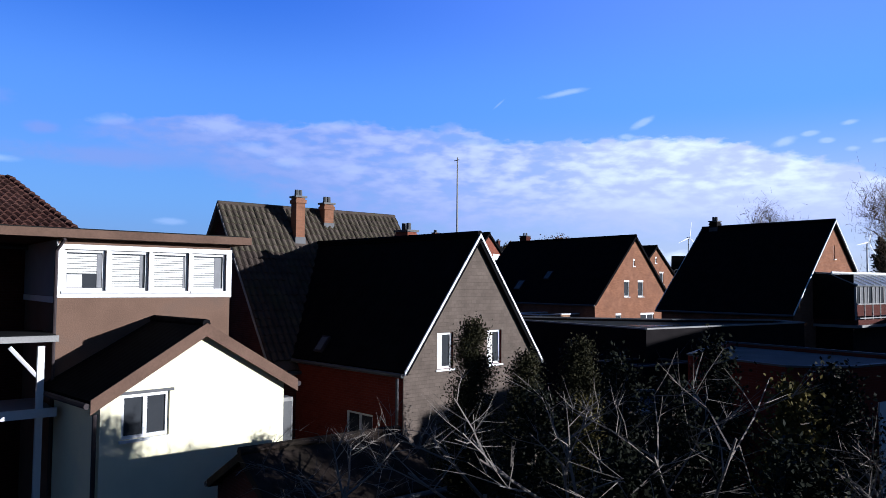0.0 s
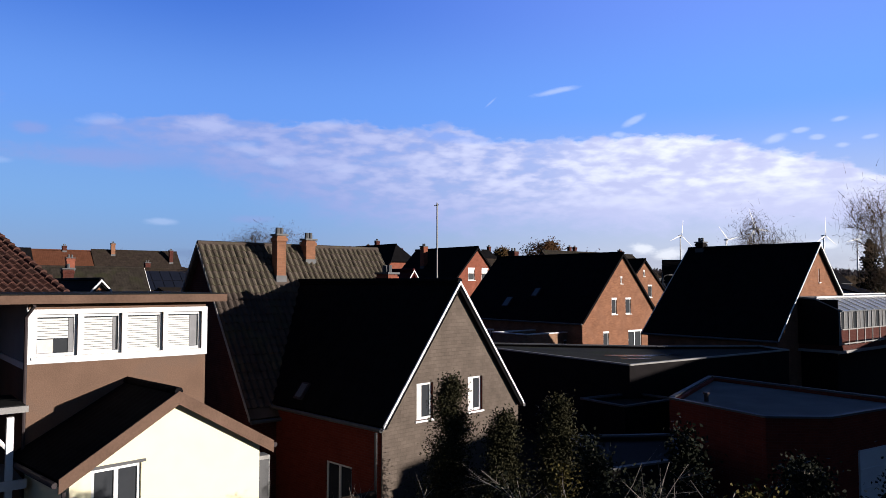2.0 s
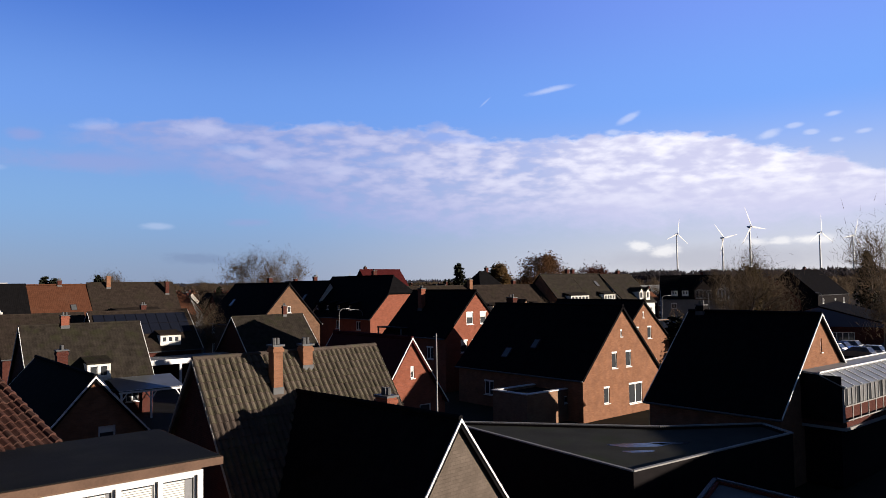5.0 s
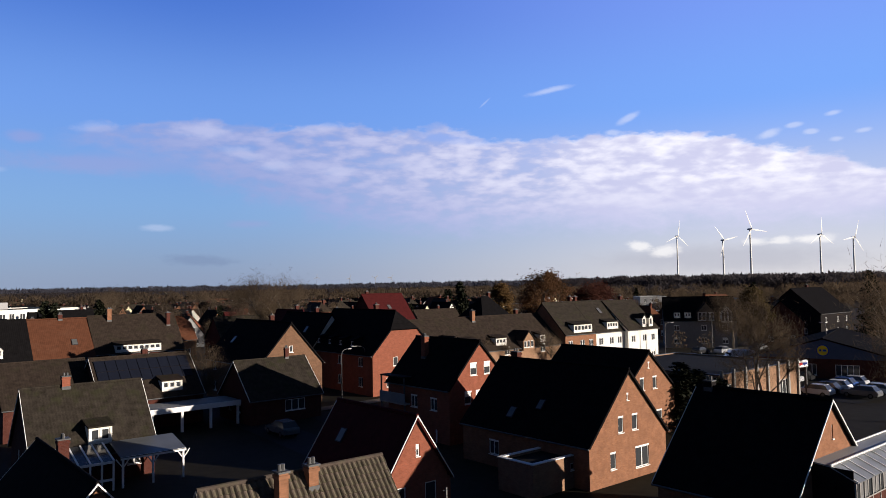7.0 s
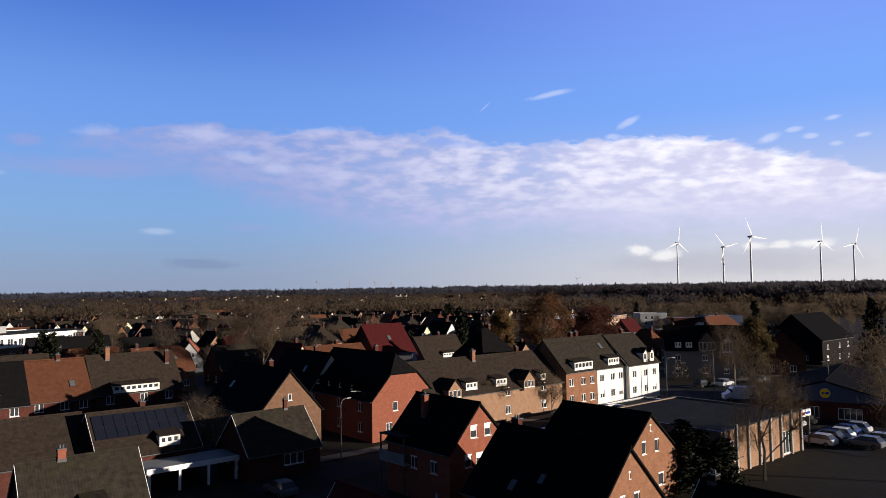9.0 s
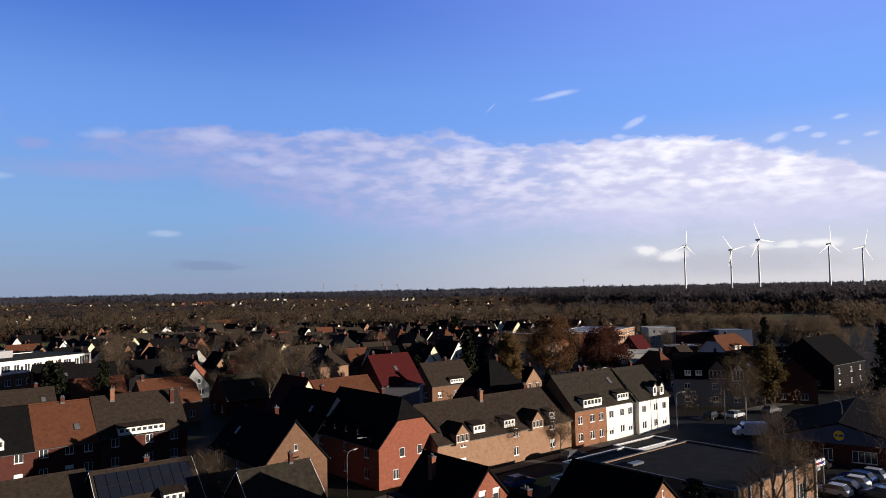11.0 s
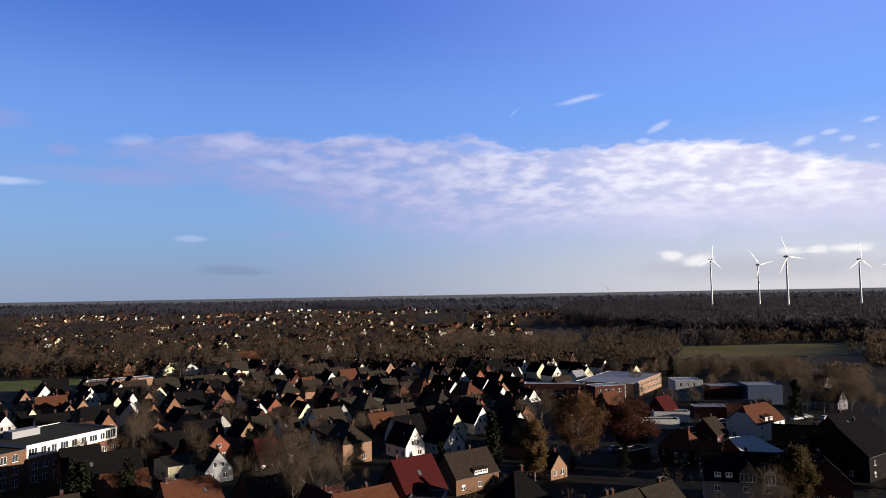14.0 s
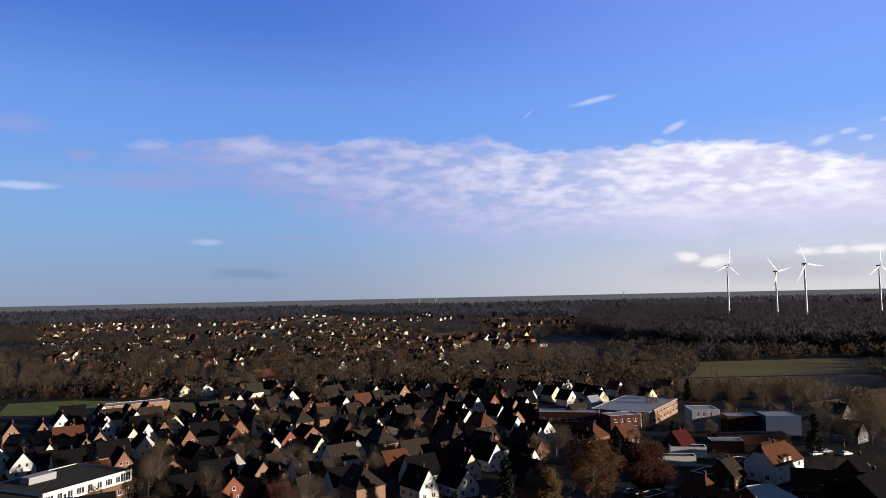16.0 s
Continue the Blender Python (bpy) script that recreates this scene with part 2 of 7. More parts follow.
    final = sc.outputs[0]
    if stain:
        spot = n.new("ShaderNodeTexNoise")
        spot.inputs["Scale"].default_value, spot.inputs["Detail"].default_value = stain[1], 7
        l.new(co.outputs["Object"], spot.inputs["Vector"])
        mr = n.new("ShaderNodeMapRange")
        mr.inputs["From Min"].default_value, mr.inputs["From Max"].default_value = 0.52, 0.68
        mr.inputs["To Max"].default_value = stain[2]
        l.new(spot.outputs["Fac"], mr.inputs["Value"])
        mx = n.new("ShaderNodeMix")
        mx.data_type = "RGBA"
        l.new(mr.outputs["Result"], mx.inputs[0]), l.new(final, mx.inputs[6])
        mx.inputs[7].default_value = (*stain[0], 1)
        final = mx.outputs[2]
    l.new(final, b.inputs["Base Color"])
    if soft:
        # fine twigs scatter light much alike from every side
        geo, lean, mixed = n.new("ShaderNodeNewGeometry"), n.new("ShaderNodeVectorMath"), n.new("ShaderNodeVectorMath")
        lean.operation, mixed.operation = "SCALE", "ADD"
        lean.inputs["Scale"].default_value = 1 - soft
        l.new(geo.outputs["Normal"], lean.inputs[0]), l.new(lean.outputs[0], mixed.inputs[0])
        mixed.inputs[1].default_value = (0.55 * soft, -0.35 * soft, 0.7 * soft)
        norm = n.new("ShaderNodeVectorMath")
        norm.operation = "NORMALIZE"
        l.new(mixed.outputs[0], norm.inputs[0]), l.new(norm.outputs[0], b.inputs["Normal"])
        # and let half of it through
        thin, both = n.new("ShaderNodeBsdfTranslucent"), n.new("ShaderNodeMixShader")
        l.new(final, thin.inputs["Color"])
        both.inputs[0].default_value = 0.5
        l.new(b.outputs[0], both.inputs[1]), l.new(thin.outputs[0], both.inputs[2])
        l.new(both.outputs[0], n["Material Output"].inputs["Surface"])
    if bump:
        bp = n.new("ShaderNodeBump")
        bp.inputs["Strength"].default_value, bp.inputs["Distance"].default_value = bump, 0.02
        l.new(height, bp.inputs["Height"]), l.new(bp.outputs[0], b.inputs["Normal"])
    return m


BRICK = {
    "brown": material("brown_brick", (0.235, 0.112, 0.062), pattern="brick", vary=0.2, stain=((0.16, 0.08, 0.05), 1.3, 0.4)),
    "red": material("red_brick", (0.235, 0.078, 0.046), pattern="brick", vary=0.2, stain=((0.2, 0.07, 0.04), 1.1, 0.35)),
    # Near-black puts the deep shade on these walls into their colour.
    "tar": material("shade_black_wall", (0.012, 0.010, 0.010), vary=0.3),
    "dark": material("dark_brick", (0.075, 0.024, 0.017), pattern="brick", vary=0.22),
    "tan": material("tan_brick", (0.28, 0.165, 0.10), pattern="brick", vary=0.2, stain=((0.25, 0.16, 0.1), 1.0, 0.4)),
    "white": material("white_render", (0.74, 0.71, 0.64), vary=0.08, fine=60, bump=0.15, stain=((0.55, 0.52, 0.45), 0.7, 0.35)),
    "cream": material("cream_render", (0.76, 0.68, 0.44), vary=0.07, fine=60, bump=0.15, stain=((0.6, 0.52, 0.36), 0.8, 0.3)),
    "yellow": material("yellow_render", (0.72, 0.55, 0.26), vary=0.08, fine=60, bump=0.15),
    "grey": material("grey_render", (0.30, 0.30, 0.30), vary=0.1, fine=60, bump=0.15),
    "slate": material("slate_cladding", (0.12, 0.095, 0.075), pattern="slate", vary=0.2, rough=0.8, bump=0.5),
    # Red brick darkened to carry the shade on the walls that use it.
    "shadered": material("shade_red_brick", (0.15, 0.028, 0.016), pattern="brick", vary=0.2),
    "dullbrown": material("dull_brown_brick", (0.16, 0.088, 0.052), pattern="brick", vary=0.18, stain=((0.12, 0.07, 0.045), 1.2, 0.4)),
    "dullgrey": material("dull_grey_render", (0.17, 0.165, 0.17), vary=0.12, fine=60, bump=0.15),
    "blue": material("blue_cladding", (0.07, 0.09, 0.14), vary=0.12, scale=0.4),
}
ROOF = {
    "black": material("black_tiles", (0.008, 0.0075, 0.008), pattern="tile", spec=0.01, rough=0.85, vary=0.3),
    "grey": material("weathered_grey_tiles", (0.029, 0.024, 0.019), pattern="tile", spec=0.05, vary=0.5, fine=9.0, stain=((0.03, 0.032, 0.014), 0.9, 0.5)),
    "pantile": material("lichened_grey_pantiles", (0.086, 0.067, 0.054), spec=0.05, vary=0.35, random=0.25, bump=0.4, stain=((0.08, 0.085, 0.04), 0.9, 0.5)),
    "redtile": material("red_brown_pantiles", (0.08, 0.038, 0.029), spec=0.05, vary=0.35, random=0.3, bump=0.4, stain=((0.07, 0.05, 0.04), 1.4, 0.4)),
    "brown": material("brown_tiles", (0.031, 0.023, 0.018), pattern="tile", spec=0.05, vary=0.45, fine=9.0, stain=((0.03, 0.026, 0.016), 0.8, 0.5)),
    "orange": material("orange_tiles", (0.095, 0.038, 0.021), pattern="tile", spec=0.05, vary=0.25, stain=((0.11, 0.05, 0.03), 0.8, 0.5)),
    "red": material("red_tiles", (0.055, 0.010, 0.010), pattern="tile", spec=0.05, vary=0.25),
    "felt": material("roofing_felt", (0.013, 0.013, 0.013), rough=0.9, spec=0.08, vary=0.35, scale=0.6, stain=((0.026, 0.026, 0.02), 0.5, 0.6)),
    "roofgrey": material("pale_grey_roofing_felt", (0.12, 0.115, 0.105), rough=0.9, spec=0.08, vary=0.3, scale=0.6, stain=((0.07, 0.07, 0.06), 0.5, 0.5)),
    "gravel": material("gravel_roof", (0.045, 0.044, 0.036), rough=0.95, vary=0.3, scale=0.5, fine=50, stain=((0.045, 0.055, 0.025), 0.35, 0.6)),
    "sheet": material("white_ribbed_sheet_roof", (0.62, 0.62, 0.60), pattern="plank", rough=0.5, spec=0.3, vary=0.12, scale=0.4, bump=0.3),
    "metal": material("pale_sheet_roof", (0.22, 0.225, 0.23), rough=0.6, spec=0.3, vary=0.15, scale=0.4, bump=0.1),
}
WHITE = material("white_paint", (0.78, 0.77, 0.74), rough=0.5, spec=0.35, vary=0.06, bump=0.05, stain=((0.55, 0.53, 0.48), 2.0, 0.3))
PANE = material("window_glass", (0.04, 0.043, 0.047), rough=0.12, spec=0.5, vary=0.1, bump=0.0)
BLIND = material("blind_slats", (0.80, 0.78, 0.70), rough=0.6, vary=0.05, bump=0.05)
CURTAIN = material("net_curtain", (0.62, 0.60, 0.55), vary=0.12, scale=6, bump=0.1)
WOOD = material("brown_fascia_board", (0.13, 0.08, 0.055), rough=0.7, vary=0.25, scale=1.5, fine=20, bump=0.2)
ZINC = material("zinc_gutter", (0.10, 0.10, 0.10), rough=0.6, metal=0.3, vary=0.15, bump=0.05)
DARKMETAL = material("dark_pipe", (0.05, 0.04, 0.04), rough=0.5, vary=0.2, bump=0.05)
BARK = material("tree_bark", (0.15, 0.125, 0.10), vary=0.3, scale=3, fine=40, bump=0.6)
TWIG = material("bare_twigs", (0.098, 0.071, 0.046), vary=0.3, scale=0.3, bump=0.0, random=0.3, soft=0.75)
GREENERY = material("garden_evergreen_leaves", (0.034, 0.032, 0.015), rough=0.7, vary=0.45, scale=1.5, fine=8, bump=0.0)
NEEDLE = material("evergreen_leaves", (0.014, 0.016, 0.009), rough=0.7, vary=0.45, scale=1.5, fine=8, bump=0.0)
OLIVE = material("yellowing_evergreen_leaves", (0.085, 0.07, 0.02), rough=0.7, vary=0.4, scale=1.5, fine=8, bump=0.0)
CONCRETE = material("concrete", (0.30, 0.29, 0.27), vary=0.2, scale=0.8)
RUBBER = material("tyre_rubber", (0.02, 0.02, 0.02), vary=0.1, bump=0.1)
STONE = material("pale_mortar_verge", (0.36, 0.33, 0.29), vary=0.25, scale=3.0, bump=0.3)
ASPHALT = material("asphalt", (0.022, 0.022, 0.023), vary=0.25, scale=0.4, fine=40, bump=0.3)
PAVING = material("paving", (0.13, 0.12, 0.105), vary=0.2, scale=0.6, fine=20)
GRASS = material("lawn", (0.12, 0.14, 0.04), vary=0.4, scale=0.15, fine=3, bump=0.4)
EARTH = material("winter_garden_ground", (0.022, 0.019, 0.013), vary=0.5, scale=0.03, fine=1.2, bump=0.4, stain=((0.026, 0.03, 0.012), 0.02, 0.7))
FIELD = material("pasture", (0.15, 0.122, 0.04), vary=0.3, scale=0.02, fine=0.4, bump=0.06)
STUBBLE = material("stubble_field", (0.135, 0.088, 0.042), vary=0.3, scale=0.02, fine=0.4, bump=0.06)
WOODS = material("leafless_wood", (0.042, 0.037, 0.040), vary=0.3, scale=0.02, fine=0.1, bump=0.0, soft=0.85)
PALEBARK = material("pale_branch_bark", (0.20, 0.175, 0.15), vary=0.3, scale=3, fine=40, bump=0.4)
# Greyer and bluer than the nearer wood: distance haze put into the colour.
FARWOOD = material("haze_tinted_wood", (0.060, 0.060, 0.074), vary=0.3, scale=0.01, fine=0.2, bump=0.0, soft=0.8)
SOLAR = material("solar_panel", (0.010, 0.012, 0.020), rough=0.35, spec=0.12, vary=0.15, bump=0.0)
GLASSROOF = material("conservatory_glass", (0.09, 0.095, 0.095), rough=0.35, spec=0.3, vary=0.2, scale=1.0, bump=0.05)


# ---- tools ----
GX = [-50, 22, 50, 140, 300, 500, 6000]
GZ = [-0.6, -0.6, 1.0, 1.5, 0.6, 0.0, 0.0]


def ground_z(x, y):
    return float(np.interp(y, GX, GZ))


def part(name, bm, mat, parent=None, label="", smooth=False):
    me = bpy.data.meshes.new(name)
    if isinstance(bm, tuple):
        me.from_pydata(bm[0], [], bm[1])
    else:
        if name in ('wall', 'slate_cladding', 'window_surround', 'dormer'):
            bmesh.ops.remove_doubles(bm, verts=bm.verts, dist=0.0005)
        bm.to_mesh(me)
        bm.free()
    me.materials.append(mat)
    if smooth:
        me.polygons.foreach_set("use_smooth", [True] * len(me.polygons))
    ob = new(name, me)
    ob.parent = parent
    return tagged(ob, label=label)


def share(name, me, parent, m, label=""):
    """Another part on a mesh that is there already."""
    ob = new(name, me)
    ob.parent = parent
    ob.matrix_basis = m
    return tagged(ob, label=label)


def box(bm, x0, x1, y0, y1, z0, z1):
    v = [bm.verts.new(p) for p in ((x0, y0, z0), (x1, y0, z0), (x1, y1, z0), (x0, y1, z0), (x0, y0, z1), (x1, y0, z1), (x1, y1, z1), (x0, y1, z1))]
    for f in ((0, 3, 2, 1), (4, 5, 6, 7), (0, 1, 5, 4), (1, 2, 6, 5), (2, 3, 7, 6), (3, 0, 4, 7)):
        bm.faces.new([v[i] for i in f])
    return v


def slab(bm, pts, thick):
    """A flat polygon with thickness, thick below it."""
    p = [Vector(q) for q in pts]
    n = (p[1] - p[0]).cross(p[2] - p[0]).normalized()
    if n.z < 0:
        p.reverse()
        n = -n
    up = [bm.verts.new(q) for q in p]
    dn = [bm.verts.new(q - n * thick) for q in p]
    bm.faces.new(up), bm.faces.new(list(reversed(dn)))
    k = len(p)
    for i in range(k):
        bm.faces.new((up[i], dn[i], dn[(i + 1) % k], up[(i + 1) % k]))


def tube(bm, a, b, r0, r1, sides=6):
    a, b = Vector(a), Vector(b)
    d = (b - a).normalized()
    u = d.orthogonal().normalized()
    w = d.cross(u)
    ring = []
    for c, r in ((a, r0), (b, r1)):
        ring.append([bm.verts.new(c + (u * math.cos(2 * math.pi * i / sides) + w * math.sin(2 * math.pi * i / sides)) * r) for i in range(sides)])
    for i in range(sides):
        j = (i + 1) % sides
        bm.faces.new((ring[0][i], ring[0][j], ring[1][j], ring[1][i]))
    bm.faces.new(list(reversed(ring[0]))), bm.faces.new(ring[1])


def wall_panel(bm, place, x0, x1, z0, top, thick, holes, cuts=()):
    """An upright wall from x0 to x1 with real openings. top(x) gives its upper edge; place(x, d, z) sets it in the house, d into the wall."""
    xs = sorted({x0, x1, *[c for c in cuts if x0 < c < x1], *[h[0] for h in holes], *[h[1] for h in holes]})
    for xa, xb in zip(xs, xs[1:]):
        if xb - xa < 1e-4:
            continue
        mid = (xa + xb) / 2
        spans, z = [], z0
        for h in sorted((h for h in holes if h[0] < mid < h[1]), key=lambda h: h[2]):
            if h[2] > z:
                spans.append((z, z, h[2], h[2]))
            z = h[3]
        ta, tb = top(xa), top(xb)
        if max(ta, tb) > z + 1e-4:
            spans.append((z, z, max(ta, z), max(tb, z)))
        for la, lb, ha, hb in spans:
            v = [bm.verts.new(place(*q)) for q in ((xa, 0, la), (xb, 0, lb), (xb, thick, lb), (xa, thick, la), (xa, 0, ha), (xb, 0, hb), (xb, thick, hb), (xa, thick, ha))]
            for f in ((0, 3, 2, 1), (4, 5, 6, 7), (0, 1, 5, 4), (1, 2, 6, 5), (2, 3, 7, 6), (3, 0, 4, 7)):
                bm.faces.new([v[i] for i in f])


WINDOWS = {}


def window_meshes(w, h, style):
    """Frame (with sill) and pane of one window, standing in the plane y = 0, out is -y, foot of the opening at z = 0."""
    key = (round(w, 2), round(h, 2), style)
    if key in WINDOWS:
        return WINDOWS[key]
    bm, t = bmesh.new(), 0.07
    d0, d1 = 0.05, 0.13
    box(bm, -w / 2, -w / 2 + t, d0, d1, 0, h), box(bm, w / 2 - t, w / 2, d0, d1, 0, h)
    box(bm, -w / 2 + t, w / 2 - t, d0, d1, 0, t), box(bm, -w / 2 + t, w / 2 - t, d0, d1, h - t, h)
    if w > 0.95:
        k = 1 if w < 1.9 else 2 if w < 2.8 else 3
        for i in range(k):
            c = -w / 2 + w * (i + 1) / (k + 1)
            box(bm, c - 0.045, c + 0.045, d0 + 0.003, d1 - 0.003, t, h - t)
    box(bm, -w / 2 - 0.05, w / 2 + 0.05, -0.07, d0, -0.06, -0.004)
    if style == "lintel":
        box(bm, -w / 2, w / 2, -0.012, d0 - 0.003, h - 0.14, h - 0.003)
    bmesh.ops.remove_doubles(bm, verts=bm.verts, dist=0.0005)
    f = bpy.data.meshes.new("window")
    bm.to_mesh(f), bm.free()
    f.materials.append(WHITE)
    bm = bmesh.new()
    box(bm, -w / 2 + t, w / 2 - t, 0.085, 0.10, t, h - t)
    p = bpy.data.meshes.new("pane")
    bm.to_mesh(p), bm.free()
    p.materials.append(PANE)
    bm = bmesh.new()
    box(bm, -w / 2 + t, w / 2 - t, 0.072, 0.082, h * (0.4 if style == "curtain" else 0.55), h - t)
    c = bpy.data.meshes.new("blind")
    bm.to_mesh(c), bm.free()
    c.materials.append(BLIND)
    WINDOWS[key] = (f, p, c)
    return WINDOWS[key]


def window(parent, m, w, h, style="", blind=False):
    f, p, c = window_meshes(w, h, style)
    ob = share("window", f, parent, m)
    share("pane", p, ob, Matrix())
    if blind:
        share("blind", c, ob, Matrix())
    return ob


def thing(name, x, y, z, rot, label, category, group="", kind=""):
    ob = new(name)
    ob.empty_display_size = 0.5
    ob.matrix_world = pose(x, y, z, 0, 0, rot)
    return tagged(ob, label, category, group, kind)


def chimney(parent, x, y, z0, z1, w=0.5, d=0.5, mat="red", cap=True):
    bm = bmesh.new()
    box(bm, x - w / 2, x + w / 2, y - d / 2, y + d / 2, z0, z1)
    box(bm, x - w / 2 - 0.04, x + w / 2 + 0.04, y - d / 2 - 0.04, y + d / 2 + 0.04, z1 - 0.22, z1 - 0.08)
    ch = part("chimney", bm, BRICK[mat], parent)
    bm = bmesh.new()
    box(bm, x - w / 2 - 0.06, x + w / 2 + 0.06, y - d / 2 - 0.06, y + d / 2 + 0.06, z1, z1 + 0.07)
    for s in (-1, 1):
        tube(bm, (x + s * w * 0.2, y, z1 + 0.07), (x + s * w * 0.2, y, z1 + 0.32), 0.09, 0.08, 8)
    part("chimney_cap", bm, ZINC, ch)
    bm = bmesh.new()
    box(bm, x - w / 2 - 0.03, x + w / 2 + 0.03, y - d / 2 - 0.03, y + d / 2 + 0.03, z0 + 0.05, z0 + 0.32)
    part("flashing", bm, ZINC, ch)


def house(x, y, rot, L, W, eave, ridge, wall="brown", roof="black", hip=(0, 0), front=(), back=(), gable=(), rear=(), chim=(),
          dormers=(), skylights=(), verge=None, base=None, over=0.25, label="", name="house", group="", style="", plinth=False, near=False,
          knee=None, fascia=None):
    """A pitched-roof house, centred on x, y. Local x runs along the ridge; gable stands at +x, rear at -x, front at -y, back at +y.
    Openings are (centre, sill, width, height[, blind]) along each wall; heights are absolute in the world."""
    z = ground_z(x, y) if base is None else base
    root = thing(name, x, y, z, rot, label or f"{wall} brick house with a {roof} tiled gable roof", "house", group)
    e, r = eave - z, ridge - z
    pitch = (r - e) / (W / 2)
    T = 0.24
    hx = [L / 2 - h * (r - e) / max(pitch, 0.6) * 0.8 for h in hip]        # where the ridge ends: at +x, at -x
    cut = [r - h * (r - e) for h in hip]

    def roofline(top):
        return lambda u: min(e + (W / 2 - abs(u)) * pitch, top) - 0.02

    def flat(u):
        return e - 0.02
    sides = (
        (front, L / 2, flat, lambda u, d, q: (u, -W / 2 + d, q), lambda u, q: Matrix.Translation((u, -W / 2, q))),
        (back, L / 2, flat, lambda u, d, q: (-u, W / 2 - d, q), lambda u, q: Matrix.Translation((-u, W / 2, q)) @ pose(0, 0, 0, 0, 0, 180)),
        (gable, W / 2, roofline(cut[0]), lambda u, d, q: (L / 2 - d, u, q), lambda u, q: Matrix.Translation((L / 2, u, q)) @ pose(0, 0, 0, 0, 0, 90)),
        (rear, W / 2, roofline(cut[1]), lambda u, d, q: (-L / 2 + d, -u, q), lambda u, q: Matrix.Translation((-L / 2, -u, q)) @ pose(0, 0, 0, 0, 0, -90)),
    )
    bm = bmesh.new()
    for k, (openings, half, top, place, at) in enumerate(sides):
        holes = [(o[0] - o[2] / 2, o[0] + o[2] / 2, o[1] - z, o[1] - z + o[3]) for o in openings]
        inset = 0 if k < 2 else T
        c = [0.0] + [s * (W / 2 - (cut[k - 2] - e) / pitch) for s in (-1, 1)] if k >= 2 else []
        wall_panel(bm, place, -half + inset, half - inset, -0.8, top, T, holes, c)
    part("wall", bm, BRICK[wall], root)
    for openings, half, top, place, at in sides:
        for o in openings:
            window(root, at(o[0], o[1] - z), o[2], o[3], style, len(o) > 4 and o[4])
    # roof slopes, hips and ridge
    th, ov, og = 0.16, over, 0.18
    zr = r + 0.14
    ze = zr - (W / 2 + ov) * pitch
    ends = []
    for k in (0, 1):
        sx = 1 if k == 0 else -1
        if hip[k] > 0:
            zc = cut[k] + 0.14
            yc = (zr - zc) / pitch
            ends.append((sx * (L / 2 + (og if hip[k] < 1 else ov)), zc if hip[k] < 1 else ze, yc if hip[k] < 1 else W / 2 + ov, sx * hx[k]))
        else:
            ends.append((sx * (L / 2 + og), zr, 0.0, sx * (L / 2 + og)))
    for s in (-1, 1):
        (xa, za, ya, ra), (xb, zb, yb, rb) = ends
        pts = [(xb, s * (W / 2 + ov), ze), (xa, s * (W / 2 + ov), ze)]
        if 0 < hip[0] < 1:
            pts.append((xa, s * ya, za))
        pts.append((ra, 0, zr)), pts.append((rb, 0, zr))
        if 0 < hip[1] < 1:
            pts.append((xb, s * yb, zb))
        bm = bmesh.new()
        slab(bm, pts, th)
        part("roof_slope", bm, ROOF[roof], root)
        bm = bmesh.new()
        tube(bm, (xb, s * (W / 2 + ov + 0.06), ze - 0.1), (xa, s * (W / 2 + ov + 0.06), ze - 0.1), 0.065, 0.065, 8)
        part("gutter", bm, ZINC if fascia is None else fascia, root)
    for k in (0, 1):
        if hip[k] > 0:
            xe, zc, yc, rx_ = ends[k]
            bm = bmesh.new()
            slab(bm, [(xe, -yc, zc), (xe, yc, zc), (rx_, 0, zr)], th)
            part("hip_roof", bm, ROOF[roof], root)
    bm = bmesh.new()
    tube(bm, (ends[1][3], 0, zr + 0.01), (ends[0][3], 0, zr + 0.01), 0.1, 0.1, 8)
    part("ridge_tiles", bm, ROOF[roof], root)
    if verge is not None:
        for k, sx in ((0, 1), (1, -1)):
            if hip[k]:
                continue
            for s in (-1, 1):
                bm = bmesh.new()
                xo = sx * (L / 2 + og)
                p = [(xo, 0, zr + 0.02), (xo, s * (W / 2 + ov), ze + 0.02)]
                q = [(xo + sx * 0.04, *v[1:]) for v in p]
                drop = Vector((0, 0, -0.30 if verge is WOOD else -0.11))
                vs = [bm.verts.new(Vector(v) + o) for o in (Vector(), drop) for v in (p[0], p[1], q[1], q[0])]
                for f in ((0, 1, 2, 3), (7, 6, 5, 4), (0, 4, 5, 1), (1, 5, 6, 2), (2, 6, 7, 3), (3, 7, 4, 0)):
                    bm.faces.new([vs[i] for i in f])
                bmesh.ops.recalc_face_normals(bm, faces=bm.faces)
                part("verge_board", bm, verge, root)
    for c in chim:
        cx, cy, h = c[:3]
        w, d = c[3:5] if len(c) > 4 else (0.55, 0.55)
        chimney(root, cx, cy, zr - (abs(cy) + d / 2) * pitch - 0.1, zr + h, w, d, c[5] if len(c) > 5 else "dark")
    for d in dormers:
        dormer(root, d, zr, ze, pitch, W + 2 * ov, roof, wall)
    for cx, s, frac, w, h in skylights:
        yy = s * frac * W / 2
        zz = zr - abs(yy) * pitch
        ang = math.degrees(math.atan(pitch))
        bm = bmesh.new()
        box(bm, -w / 2, w / 2, -h / 2, h / 2, 0.0, 0.09)
        sk = part("skylight", bm, DARKMETAL, root)
        sk.matrix_basis = pose(cx, yy, zz, -s * ang, 0, 0)
        bm = bmesh.new()
        box(bm, -w / 2 + 0.06, w / 2 - 0.06, -h / 2 + 0.06, h / 2 - 0.06, 0.085, 0.1)
        part("skylight_glass", bm, GLASSROOF, sk)
    return root


